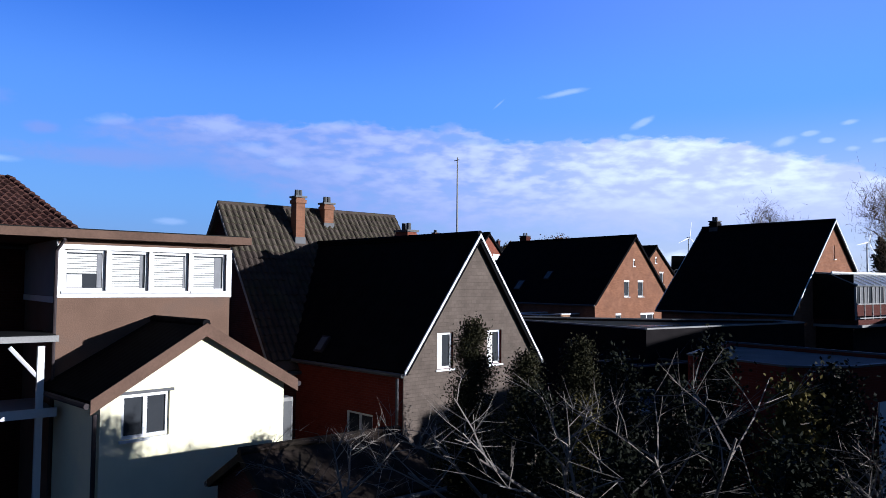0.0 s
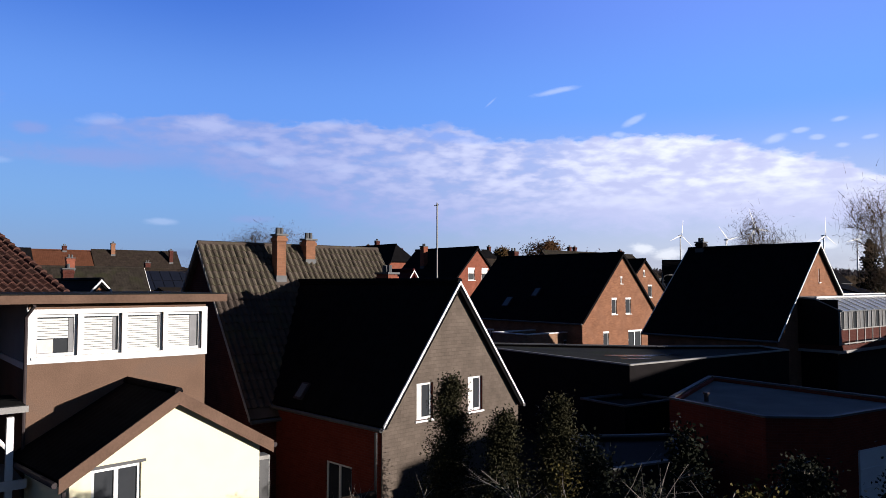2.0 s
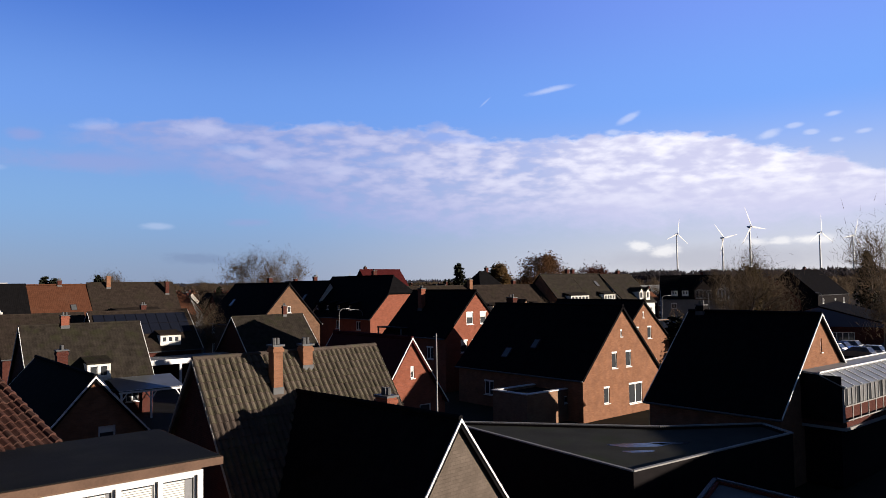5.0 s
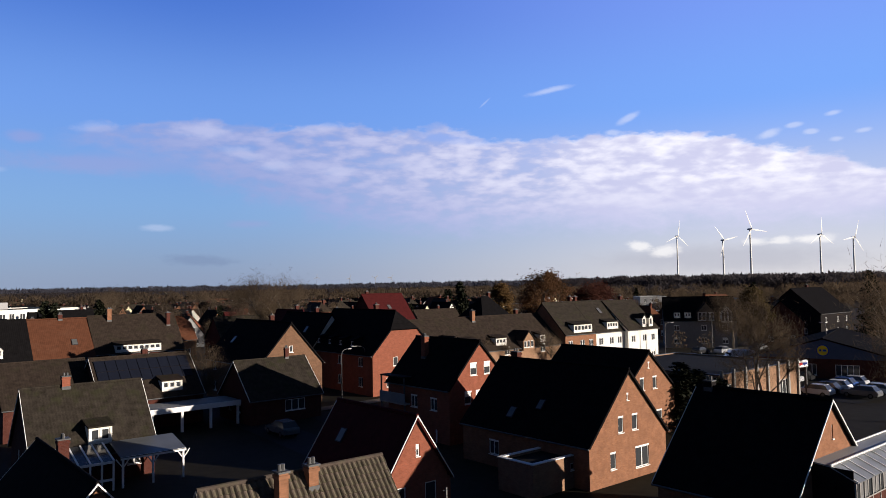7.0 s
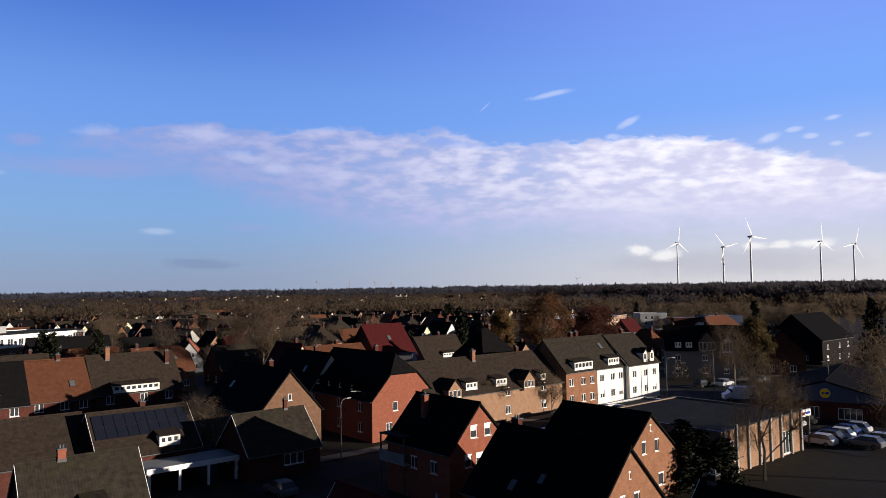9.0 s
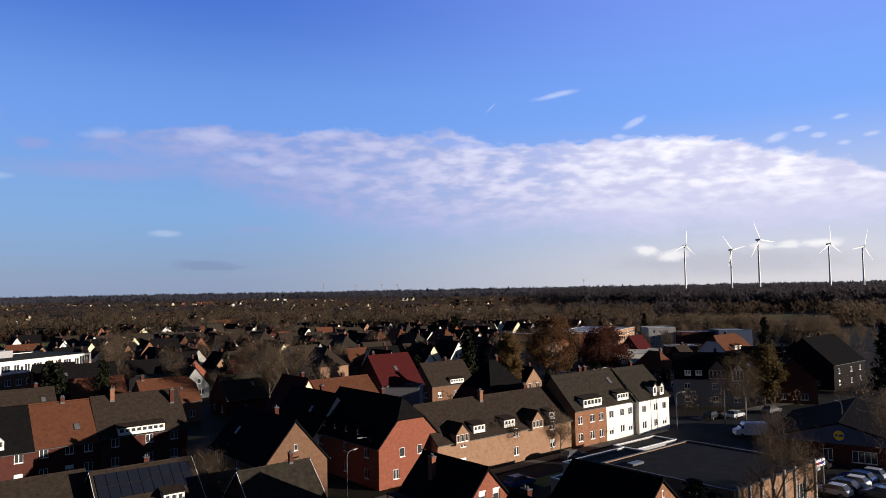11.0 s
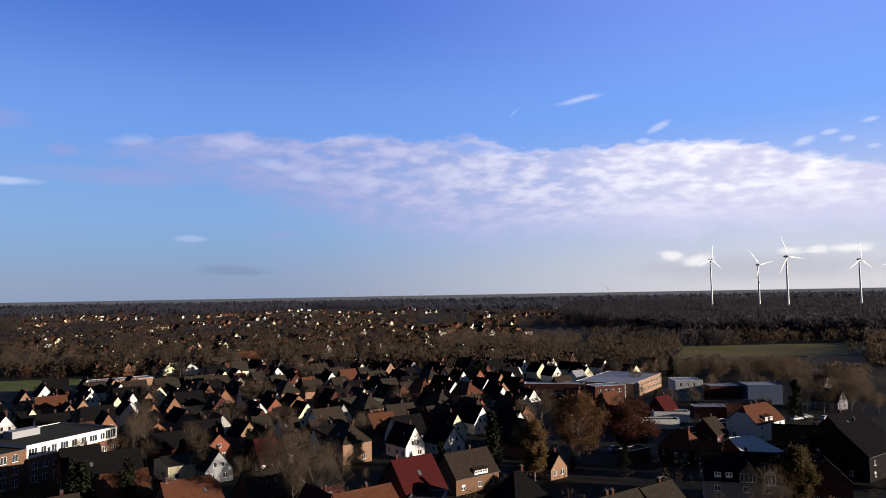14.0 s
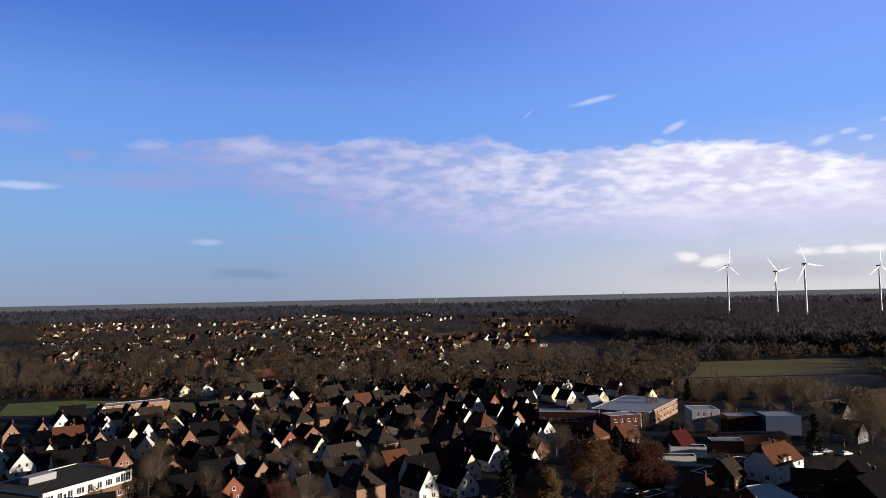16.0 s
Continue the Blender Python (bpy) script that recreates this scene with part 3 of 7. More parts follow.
def dormer(root, d, zr, ze, pitch, W, roof, wall):
    """d: kind (shed or gable), x, side, width, foot height above the eave, face height, wall."""
    kind, cx, s, w, foot, h = d[:6]
    wl_ = d[6] if len(d) > 6 else wall
    zf = ze + foot
    yf = (zr - zf) / pitch                      # distance of the face from the ridge line
    zt = zf + h
    yb = (zr - zt) / pitch
    bm = bmesh.new()
    n = max(1, round(w / 0.85))
    ww = (w - 0.25) / n - 0.12
    holes = [(-w / 2 + 0.16 + i * (w - 0.2) / n, -w / 2 + 0.16 + i * (w - 0.2) / n + ww, zf + 0.35, zt - 0.15) for i in range(n)]
    peak = w / 2 * 1.1 if kind == "gable" else 0
    wall_panel(bm, lambda u, dd, q: (u, -yf + dd, q), -w / 2, w / 2, zf - 0.05, lambda u: zt + peak * (1 - abs(u) / (w / 2)), 0.12, holes, (0.0,))
    for sx in (-1, 1):
        v = [bm.verts.new(q) for q in ((sx * w / 2, -yf + 0.12, zf - 0.05), (sx * w / 2, -yf + 0.12, zt), (sx * w / 2, -max(yb, 0) , zt),
                                       (sx * (w / 2 - 0.1), -yf + 0.12, zf - 0.05), (sx * (w / 2 - 0.1), -yf + 0.12, zt), (sx * (w / 2 - 0.1), -max(yb, 0), zt))]
        for f in ((0, 1, 2), (5, 4, 3), (0, 3, 4, 1), (1, 4, 5, 2), (2, 5, 3, 0)):
            bm.faces.new([v[i] for i in f])
    bmesh.ops.recalc_face_normals(bm, faces=bm.faces)
    grp = part("dormer", bm, BRICK[wl_] if wl_ in BRICK else WHITE, root)
    grp.matrix_basis = pose(cx, 0, 0, 0, 0, 0 if s < 0 else 180)
    bm = bmesh.new()
    if kind == "gable":
        zp = zt + peak
        yp = (zr - zp) / pitch
        for sx in (-1, 1):
            slab(bm, [(0, -yf - 0.15, zp + 0.1), (sx * (w / 2 + 0.12), -yf - 0.15, zt - 0.02), (sx * (w / 2 + 0.12), -max(yb, 0), zt - 0.02), (0, -max(yp, 0), zp + 0.1)], 0.1)
    else:
        yr = max((zr - zt - 0.45) / pitch, 0.1)
        slab(bm, [(-w / 2 - 0.12, -yf - 0.2, zt + 0.1), (w / 2 + 0.12, -yf - 0.2, zt + 0.1), (w / 2 + 0.12, -yr, zt + 0.5), (-w / 2 - 0.12, -yr, zt + 0.5)], 0.12)
    part("dormer_roof", bm, ROOF[roof], grp)
    for a, b, q0, q1 in holes:
        window(root, grp.matrix_basis @ Matrix.Translation(((a + b) / 2, -yf, q0)), b - a, q1 - q0)
    return grp


def town(x, y, rot, L, W, eave, ridge, wall, roof, hip=(0, 0), chim=((1.5, 0.6, 0.7),), dormers=(), label="", skylights=None, style="", group="houses of the town"):
    """A common house: a plain set of windows on the gables and the long walls."""
    z = ground_z(x, y)
    rnd = random.Random(int(x * 7 + y * 13))
    e, h = eave - z, ridge - z
    g = []
    lo = [(-W * 0.24, z + 1.0, 1.0, 1.25), (W * 0.22, z + 0.95, 1.3, 1.3)]
    two = e > 4.6
    g += lo
    up = z + 3.7
    if hip[0] < 1 and (h > 6.6 or two):
        g += [(-W * 0.14, up, 0.85, 1.2), (W * 0.14, up, 0.85, 1.2)]
    if hip[0] == 0 and h > 9.2:
        g.append((0.0, z + 6.5, 0.5, 0.8))
    f = [(u * L, z + 1.0, 1.1, 1.25, rnd.random() < 0.3) for u in (-0.33, 0.05, 0.34)]
    if two:
        f += [(u * L, up, 1.1, 1.2) for u in (-0.33, 0.05, 0.34)]
    if skylights is None:
        skylights = [(rnd.uniform(-0.3, 0.3) * L, -1, rnd.uniform(0.4, 0.7), 0.78, 1.1)] if rnd.random() < 0.5 and not dormers else []
    return house(x, y, rot, L, W, eave, ridge, wall, roof, hip=hip, gable=g, rear=g[:2], front=f, chim=chim, dormers=dormers, skylights=skylights,
                 label=label, style=style, group=group)


def flat_block(x, y, rot, L, W, z0, z1, wall, roof, label, name="flat_roofed_building", front=(), left=(), right=(), coping=None, parapet=0.18, category="building", over=0.0):
    """A flat-roofed block from corner to corner about x, y; windows on the -y wall (front), -x (left) and +x (right)."""
    root = thing(name, x, y, z0, rot, label, category)
    h, T = z1 - z0, 0.24
    bm = bmesh.new()
    sides = ((front, L / 2, lambda u, d, q: (u, -W / 2 + d, q), lambda u, q: Matrix.Translation((u, -W / 2, q)), 0),
             ((), L / 2, lambda u, d, q: (-u, W / 2 - d, q), None, 0),
             (right, W / 2, lambda u, d, q: (L / 2 - d, u, q), lambda u, q: Matrix.Translation((L / 2, u, q)) @ pose(0, 0, 0, 0, 0, 90), T),
             (left, W / 2, lambda u, d, q: (-L / 2 + d, -u, q), lambda u, q: Matrix.Translation((-L / 2, -u, q)) @ pose(0, 0, 0, 0, 0, -90), T))
    for op, half, place, at, inset in sides:
        wall_panel(bm, place, -half + inset, half - inset, -0.8, lambda u: h, T, [(o[0] - o[2] / 2, o[0] + o[2] / 2, o[1] - z0, o[1] - z0 + o[3]) for o in op])
    part("wall", bm, BRICK[wall], root)
    for op, half, place, at, inset in sides:
        for o in op:
            window(root, at(o[0], o[1] - z0), o[2], o[3], "", len(o) > 4 and o[4])
    bm = bmesh.new()
    box(bm, -L / 2 + T + 0.004 - over, L / 2 - T - 0.004 + over, -W / 2 + T + 0.004 - over, W / 2 - T - 0.004 + over, h - parapet - 0.15, h - parapet)
    part("roof", bm, ROOF[roof], root)
    for k, (a, b, c, d) in enumerate(((-L / 2 - 0.06, L / 2 + 0.06, -W / 2 - 0.06, -W / 2 + T + 0.03), (-L / 2 - 0.06, L / 2 + 0.06, W / 2 - T - 0.03, W / 2 + 0.06),
                       (-L / 2 - 0.06, -L / 2 + T + 0.03, -W / 2 + T + 0.034, W / 2 - T - 0.034), (L / 2 - T - 0.03, L / 2 + 0.06, -W / 2 + T + 0.034, W / 2 - T - 0.034))):
        bm = bmesh.new()
        box(bm, a, b, c, d, h, h + 0.07)
        part("coping", bm, coping or ZINC, root)
    return root


# ---- ground ----
def make_ground():
    xs = [-4800, -1500, -600, -300, -150, -75, 0, 75, 150, 300, 600, 1500, 4800]
    ys = [-400, -50, 22, 36, 50, 95, 140, 220, 300, 400, 500, 900, 1600, 2800, 4990]
    v = [(x, y, ground_z(x, y)) for y in ys for x in xs]
    n = len(xs)
    f = [(j * n + i, j * n + i + 1, (j + 1) * n + i + 1, (j + 1) * n + i) for j in range(len(ys) - 1) for i in range(n - 1)]
    tagged(part("ground", (v, f), EARTH), "dark winter ground of gardens and yards under the houses", "ground", kind="structure")


make_ground()


def strip(name, pts, width, mat, lift, label, category):
    """A road or path along a bent line, following the ground."""
    v, f = [], []
    p = [Vector((*q, 0)) for q in pts]
    fine = []
    for a, b in zip(p, p[1:]):
        k = max(1, int((b - a).length / 12))
        fine += [a.lerp(b, i / k) for i in range(k)]
    fine.append(p[-1])
    for i, q in enumerate(fine):
        d = (fine[min(i + 1, len(fine) - 1)] - fine[max(i - 1, 0)]).normalized()
        s = Vector((-d.y, d.x, 0)) * width / 2
        for w in (q - s, q + s):
            v.append((w.x, w.y, ground_z(w.x, w.y) + lift))
        if i:
            f.append((2 * i - 2, 2 * i - 1, 2 * i + 1, 2 * i))
    f = [tuple(reversed(q)) for q in f]
    return tagged(part(name, (v, f), mat), label, category, kind="structure")


def patch(name, pts, mat, lift, label, category):
    v = [(x, y, ground_z(x, y) + lift) for x, y in pts]
    ob = part(name, (v, [tuple(range(len(v)))]), mat)
    if ob.data.polygons[0].normal.z < 0:
        ob.data.flip_normals()
    return tagged(ob, label, category, kind="structure")


# ---- trees ----
def grow(seed, height, spread=0.5, levels=4, clear=0.25, ribbon=0.03, twigs=3, up=0.25):
    """Trunk with limbs, and a crown of fine twigs, as two bmeshes of a leafless broadleaf tree."""
    rnd = random.Random(seed)
    wood, fine = bmesh.new(), bmesh.new()

    def twig(a, d, ln):
        b = a + d * ln
        s = d.cross(Vector((rnd.uniform(-1, 1), rnd.uniform(-1, 1), rnd.uniform(-1, 1)))).normalized() * ribbon
        fine.faces.new([fine.verts.new(q) for q in (a - s, a + s, b)])

    def limb(a, d, ln, r, lv):
        mid = a + d * ln * 0.5 + Vector((rnd.uniform(-1, 1), rnd.uniform(-1, 1), rnd.uniform(-0.5, 1))) * ln * 0.06
        b = mid + (d + Vector((rnd.uniform(-1, 1), rnd.uniform(-1, 1), up)) * 0.25).normalized() * ln * 0.5
        tube(wood, a, mid, r, r * 0.8, 5 if lv < 2 else 3), tube(wood, mid, b, r * 0.8, r * 0.55, 5 if lv < 2 else 3)
        if lv >= levels - 1:
            for _ in range(twigs):
                q = a.lerp(b, rnd.uniform(0.2, 1))
                for _ in range(3):
                    w = (d + Vector((rnd.gauss(0, 0.7), rnd.gauss(0, 0.7), rnd.gauss(0.15, 0.6)))).normalized()
                    twig(q, w, ln * rnd.uniform(0.5, 1.1))
            return
        for k in range(rnd.choice((3, 4, 4)) if lv else 6):
            q = mid.lerp(b, rnd.uniform(0, 1)) if lv else a.lerp(b, clear + (1 - clear) * (k + rnd.random()) / 6)
            w = (d + Vector((rnd.gauss(0, 1), rnd.gauss(0, 1), rnd.gauss(up, 0.4))).normalized() * (spread + 0.45)).normalized()
            limb(q, w, ln * rnd.uniform(0.45, 0.7), r * 0.5, lv + 1)
    limb(Vector((0, 0, -0.2)), Vector((0, 0, 1)), height * 0.62, height * (0.013 if ribbon < 0.01 else 0.018), 0)
    return wood, fine


def bare_tree(seed, height, ribbon, label, name="bare_tree", haze=0, bark=None, **kw):
    root = thing(name, 0, 0, 0, 0, label, "tree")
    w, f = grow(seed, height, ribbon=ribbon, **kw)
    if haze:
        rnd = random.Random(seed + 500)
        tips = [v.co.copy() for v in f.verts if v.co.z > height * 0.25]
        for _ in range(haze):
            q = rnd.choice(tips) + Vector((rnd.gauss(0, 1), rnd.gauss(0, 1), rnd.gauss(0, 1))) * height * 0.075
            d = Vector((rnd.gauss(0, 0.6), rnd.gauss(0, 0.6), rnd.gauss(0.5, 0.5))).normalized() * height * rnd.uniform(0.05, 0.10)
            s = d.cross(Vector((rnd.uniform(-1, 1), rnd.uniform(-1, 1), rnd.uniform(-1, 1)))).normalized() * ribbon * 0.8
            f.faces.new([f.verts.new(p) for p in (q - s, q + s, q + d)])
    part("trunk", w, bark or BARK, root), part("crown", f, bark or TWIG, root)
    return root


def conifer(seed, height, radius, n, leaf, mat, label, name="conifer", clear=0.06, limbs=26):
    """An evergreen: trunk, drooping boughs and a crown of many small leaf sprays with gaps between the boughs."""
    rnd = random.Random(seed)
    root = thing(name, 0, 0, 0, 0, label, "tree")
    wood, v, f = bmesh.new(), [], []
    tube(wood, (0, 0, -0.2), (0, 0, height * 0.97), height * 0.016, 0.015, 7)
    for b in range(limbs):
        q = clear + (0.97 - clear) * (b + rnd.random()) / limbs
        ang, reach = rnd.uniform(0, 6.283), radius * (1.02 - q) ** 0.8 * rnd.uniform(0.6, 1.15) + 0.06
        a = Vector((0, 0, q * height))
        e = a + Vector((math.cos(ang) * reach, math.sin(ang) * reach, reach * rnd.uniform(-0.15, 0.35)))
        tube(wood, a, e, 0.02 + 0.01 * reach, 0.008, 3)
        for _ in range(int(n / limbs)):
            c = a.lerp(e, rnd.uniform(0.15, 1.05)) + Vector((rnd.gauss(0, 1), rnd.gauss(0, 1), rnd.gauss(0, 1))) * (0.10 + 0.16 * reach)
            d = Vector((rnd.gauss(0, 1), rnd.gauss(0, 1), rnd.gauss(0.3, 0.8))).normalized()
            s = d.orthogonal().normalized() * leaf * 0.35
            s.rotate(Matrix.Rotation(rnd.uniform(0, 6.28), 3, d))
            k = len(v)
            d = d * leaf * rnd.uniform(0.6, 1.4)
            v += [tuple(c - s * 0.5), tuple(c + d * 0.5 - s), tuple(c + d), tuple(c + d * 0.5 + s)]
            f.append((k, k + 1, k + 2, k + 3))
    part("trunk", wood, BARK, root), part("crown", (v, f), mat, root)
    return root


def at_ground(x, y, rot=0, scale=1.0, sink=0.0):
    return pose(x, y, ground_z(x, y) - sink, 0, 0, rot) @ Matrix.Scale(scale, 4)
G, R = -49.5, 40.5        # ridge towards the light; ridge across it


def grid(a, b):
    """A place from the two directions of the street grid."""
    c, s = math.cos(radians(R)), math.sin(radians(R))
    return a * c - b * s, a * s + b * c


# ---- the house with the slate gable and its cross wing ----
mx, my = grid(13.86, 26.1)
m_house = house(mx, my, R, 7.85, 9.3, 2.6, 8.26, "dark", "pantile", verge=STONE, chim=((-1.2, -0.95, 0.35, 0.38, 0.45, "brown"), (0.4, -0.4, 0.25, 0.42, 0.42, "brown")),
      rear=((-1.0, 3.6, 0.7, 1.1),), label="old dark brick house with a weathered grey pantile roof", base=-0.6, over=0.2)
slate_house = house(-3.53, 25.33, -44.0, 10.5, 5.96, 2.92, 6.82, "shadered", "black", verge=WHITE, base=-0.6, over=0.12,
      front=((3.25, 0.0, 1.3, 1.5),), gable=((0.86, 2.86, 0.68, 1.08), (-1.35, 2.86, 0.68, 1.08)), skylights=((1.0, -1, 0.92, 0.42, 0.6),),
      chim=((1.6, 0.3, 0.25, 0.62, 0.42, "red"),),
      label="black-roofed brick house with white verges and a slate-clad gable")
bm = bmesh.new()
wall_panel(bm, lambda u, d, q: (5.25 + 0.035 - d, u, q), -3.0, 3.0, -0.4, lambda u: 3.52 + (2.98 - abs(u)) * 1.309 - 0.06, 0.032,
           [(0.52, 1.2, 3.46, 4.54), (-1.69, -1.01, 3.46, 4.54)], (0.0,))
part("slate_cladding", bm, BRICK["slate"], slate_house, "brown-grey slate cladding")
bm = bmesh.new()
tube(bm, (5.15, -3.12, -0.2), (5.15, -3.12, 3.3), 0.045, 0.045, 8)
part("downpipe", bm, ZINC, slate_house)
for u0, u1 in ((0.59, 0.86), (-1.62, -1.40)):
    bm = bmesh.new()
    box(bm, 5.17, 5.182, u0, u1, 3.53, 4.47)
    part("curtain", bm, CURTAIN, slate_house, "half-drawn white curtain")

# aerial mast on that roof
mast = thing("antenna_mast", -0.36, 22.3, 6.6, 0, "thin grey steel antenna mast on a house roof", "antenna")
bm = bmesh.new()
tube(bm, (0, 0, 0), (0, 0, 2.9), 0.03, 0.022, 8)
part("mast_pole", bm, CONCRETE, mast)
for zz, ln in ((2.8, 0.09),):
    bm = bmesh.new()
    tube(bm, (-ln, 0, zz), (ln * 0.6, 0, zz + 0.03), 0.014, 0.014, 6)
    tube(bm, (-ln, -0.05, zz), (-ln, 0.05, zz), 0.012, 0.012, 6)
    part("aerial_rod", bm, ZINC, mast)

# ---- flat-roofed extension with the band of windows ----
GAP_GREY = material("reflecting_gap_grey", (0.24, 0.24, 0.24), vary=0.15, scale=5, bump=0.1)
WX, WY = grid(5.0, 20.5)
BRICK["brownclad"] = material("brown_cladding_boards", (0.16, 0.10, 0.068), vary=0.25, rough=0.75, scale=1.2, bump=0.25, stain=((0.10, 0.075, 0.06), 1.2, 0.5))
ext = thing("window_extension", WX, WY, -0.6, R, "flat-roofed house extension clad in brown boards with white windows", "building")
hw, hd, zt = 2.12, 2.1, 7.0
holes = [(-2.04 + 1.02 * i + 0.04, -2.04 + 1.02 * i + 0.98, 5.74, 6.74) for i in range(4)]
bm = bmesh.new()
wall_panel(bm, lambda u, d, q: (u, -hd + d, q), -hw, hw, -0.4, lambda u: zt, 0.2, holes)
wall_panel(bm, lambda u, d, q: (-u, hd - d, q), -hw, hw, -0.4, lambda u: zt, 0.2, [])
wall_panel(bm, lambda u, d, q: (hw - d, u, q), -hd + 0.2, hd - 0.2, -0.4, lambda u: zt, 0.2, [])
wall_panel(bm, lambda u, d, q: (-hw + d, -u, q), -hd + 0.2, hd - 0.2, -0.4, lambda u: zt, 0.2, [])
part("wall", bm, BRICK["brownclad"], ext)
bm = bmesh.new()
wall_panel(bm, lambda u, d, q: (u, -hd - 0.035 + d, q), -hw - 0.03, hw + 0.03, 5.58, lambda u: 6.86, 0.033, holes)
part("window_surround", bm, WHITE, ext, "white painted window band")
for i, h in enumerate(holes):
    w_ = h[1] - h[0]
    ob = window(ext, Matrix.Translation(((h[0] + h[1]) / 2, -hd, h[2])), w_, h[3] - h[2])
    # grey strip where the roller blind ends, the glass's reflection put into colour
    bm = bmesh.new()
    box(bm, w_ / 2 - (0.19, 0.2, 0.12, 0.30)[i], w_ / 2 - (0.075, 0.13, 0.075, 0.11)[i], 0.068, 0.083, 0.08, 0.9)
    part("curtain", bm, GAP_GREY, ob)
    if i == 0:
        bm = bmesh.new()
        box(bm, -w_ / 2 + 0.08, -w_ / 2 + 0.42, 0.066, 0.083, 0.08, 0.40)
        part("curtain", bm, CURTAIN, ob)
    # a roller blind of single slats behind each pane
    lowest = 0.42 if i == 0 else 0.08
    right = (0.13, 0.14, 0.06, 0.24)[i]
    k = 0
    zz = 0.9
    while zz > lowest:
        bm = bmesh.new()
        box(bm, -w_ / 2 + 0.07, w_ / 2 - 0.07 - right, 0.066, 0.08, zz - 0.055, zz - 0.008)
        part("blind_slat", bm, BLIND, ob)
        zz -= 0.06
bm = bmesh.new()
box(bm, -hw - 0.04, -hw - 0.004, -hd + 0.02, hd, 5.61, 6.96)
part("side_panel", bm, BRICK["grey"], ext, "pale grey side cladding panel")
bm = bmesh.new()
box(bm, -hw - 1.6, hw + 0.42, -hd - 0.42, hd + 0.3, zt, zt + 0.2)
part("roof", bm, WOOD, ext, "brown fascia board of the flat roof")
bm = bmesh.new()
box(bm, -hw - 1.55, hw + 0.36, -hd - 0.36, hd + 0.24, zt + 0.204, zt + 0.23)
part("roof_felt", bm, ROOF["felt"], ext, "dark felt roof covering")
bm = bmesh.new()
tube(bm, (-hw - 0.06, -hd - 0.1, 1.0), (-hw - 0.06, -hd - 0.1, 6.7), 0.04, 0.04, 8)
tube(bm, (-hw - 0.06, -hd - 0.1, 6.7), (-hw + 0.06, -hd - 0.35, 6.96), 0.04, 0.04, 8)
part("downpipe", bm, DARKMETAL, ext)
bm = bmesh.new()
box(bm, -hw - 0.05, -hw - 0.004, -hd, hd, 5.45, 5.6)
part("side_trim", bm, WHITE, ext)

# ---- cream annex before it ----
ax, ay = -7.18, 16.53
BRICK["annex"] = material("cream_annex_render", (0.80, 0.74, 0.50), vary=0.06, fine=70, bump=0.12, stain=((0.62, 0.60, 0.50), 0.9, 0.3))
annex = house(ax, ay, -42.0, 2.7, 4.5, 2.95, 4.28, "annex", "black", verge=WOOD, base=-0.6, over=0.28, gable=((-1.28, 2.0, 1.06, 0.95),), fascia=DARKMETAL,
              label="cream rendered annex with a dark pitched roof and brown verges", name="annex")
bm = bmesh.new()
tube(bm, (1.27, -2.33, 0.0), (1.27, -2.33, 3.2), 0.05, 0.05, 8)
part("downpipe", bm, DARKMETAL, annex)
bm = bmesh.new()
box(bm, 1.354, 1.40, -1.9, -0.67, 3.56, 3.62)
part("window_hood", bm, ZINC, annex)

# grey cabinet and pipe on the brick wall beside the annex
cab = thing("meter_cabinet", *grid(8.05, 17.4), -0.6, R, "tall grey metal cabinet against the annex wall", "cabinet")
bm = bmesh.new()
box(bm, -0.02, 0.42, -0.2, 0.2, 0, 2.9)
part("cabinet_body", bm, CONCRETE, cab)
bm = bmesh.new()
box(bm, 0.02, 0.38, -0.22, -0.204, 1.5, 2.8)
part("cabinet_door", bm, ZINC, cab)

# ---- low tiled shed in front ----
house(*grid(7.3, 13.4), R, 3.6, 3.0, 1.0, 1.8, "dark", "brown", base=-0.6, over=0.2, label="low brick shed with old brown roof tiles", name="shed")

# ---- balcony and canopy beside the extension ----
bal = thing("balcony", *grid(1.2, 18.6), -0.6, R, "white timber balcony with a flat canopy beside the extension", "balcony")
for nm, dims, mt in (("canopy", (-3.2, 1.55, -0.9, 1.0, 4.62, 4.76), ROOF["felt"]), ("canopy_fascia", (-3.2, 1.6, -0.98, -0.904, 4.6, 4.74), CONCRETE),
                     ("balcony_floor", (-3.2, 1.55, -0.9, 1.0, 2.95, 3.1), CONCRETE), ("balcony_beam", (-3.2, 1.6, -0.98, -0.904, 2.92, 3.12), WHITE),
                     ("post", (1.2, 1.34, -0.88, -0.74, 3.1, 4.5), WHITE), ("post", (-1.4, -1.26, -0.88, -0.74, 3.1, 4.5), WHITE),
                     ("post", (1.2, 1.34, -0.88, -0.74, 0.0, 2.92), WHITE)):
    bm = bmesh.new()
    box(bm, *dims)
    part(nm, bm, mt, bal)
for sx in (1, -1):
    bm = bmesh.new()
    tube(bm, (1.27 if sx > 0 else 1.2, -0.81, 3.75), (0.65 if sx > 0 else 0.65, -0.81, 4.5), 0.05, 0.05, 6) if sx > 0 else tube(bm, (-1.3, -0.81, 3.75), (-0.7, -0.81, 4.5), 0.05, 0.05, 6)
    part("brace", bm, WHITE, bal)

# ---- house with red-brown tiles behind the extension ----
tile_house = house(-17.65, 20.58, 58.0, 6.0, 10.4, 6.4, 8.76, "dark", "redtile", chim=((2.35, -0.2, 0.55, 0.7, 0.6, "dark"),), base=-0.6, over=0.3,
                   label="brick house with a roof of weathered red-brown pantiles")
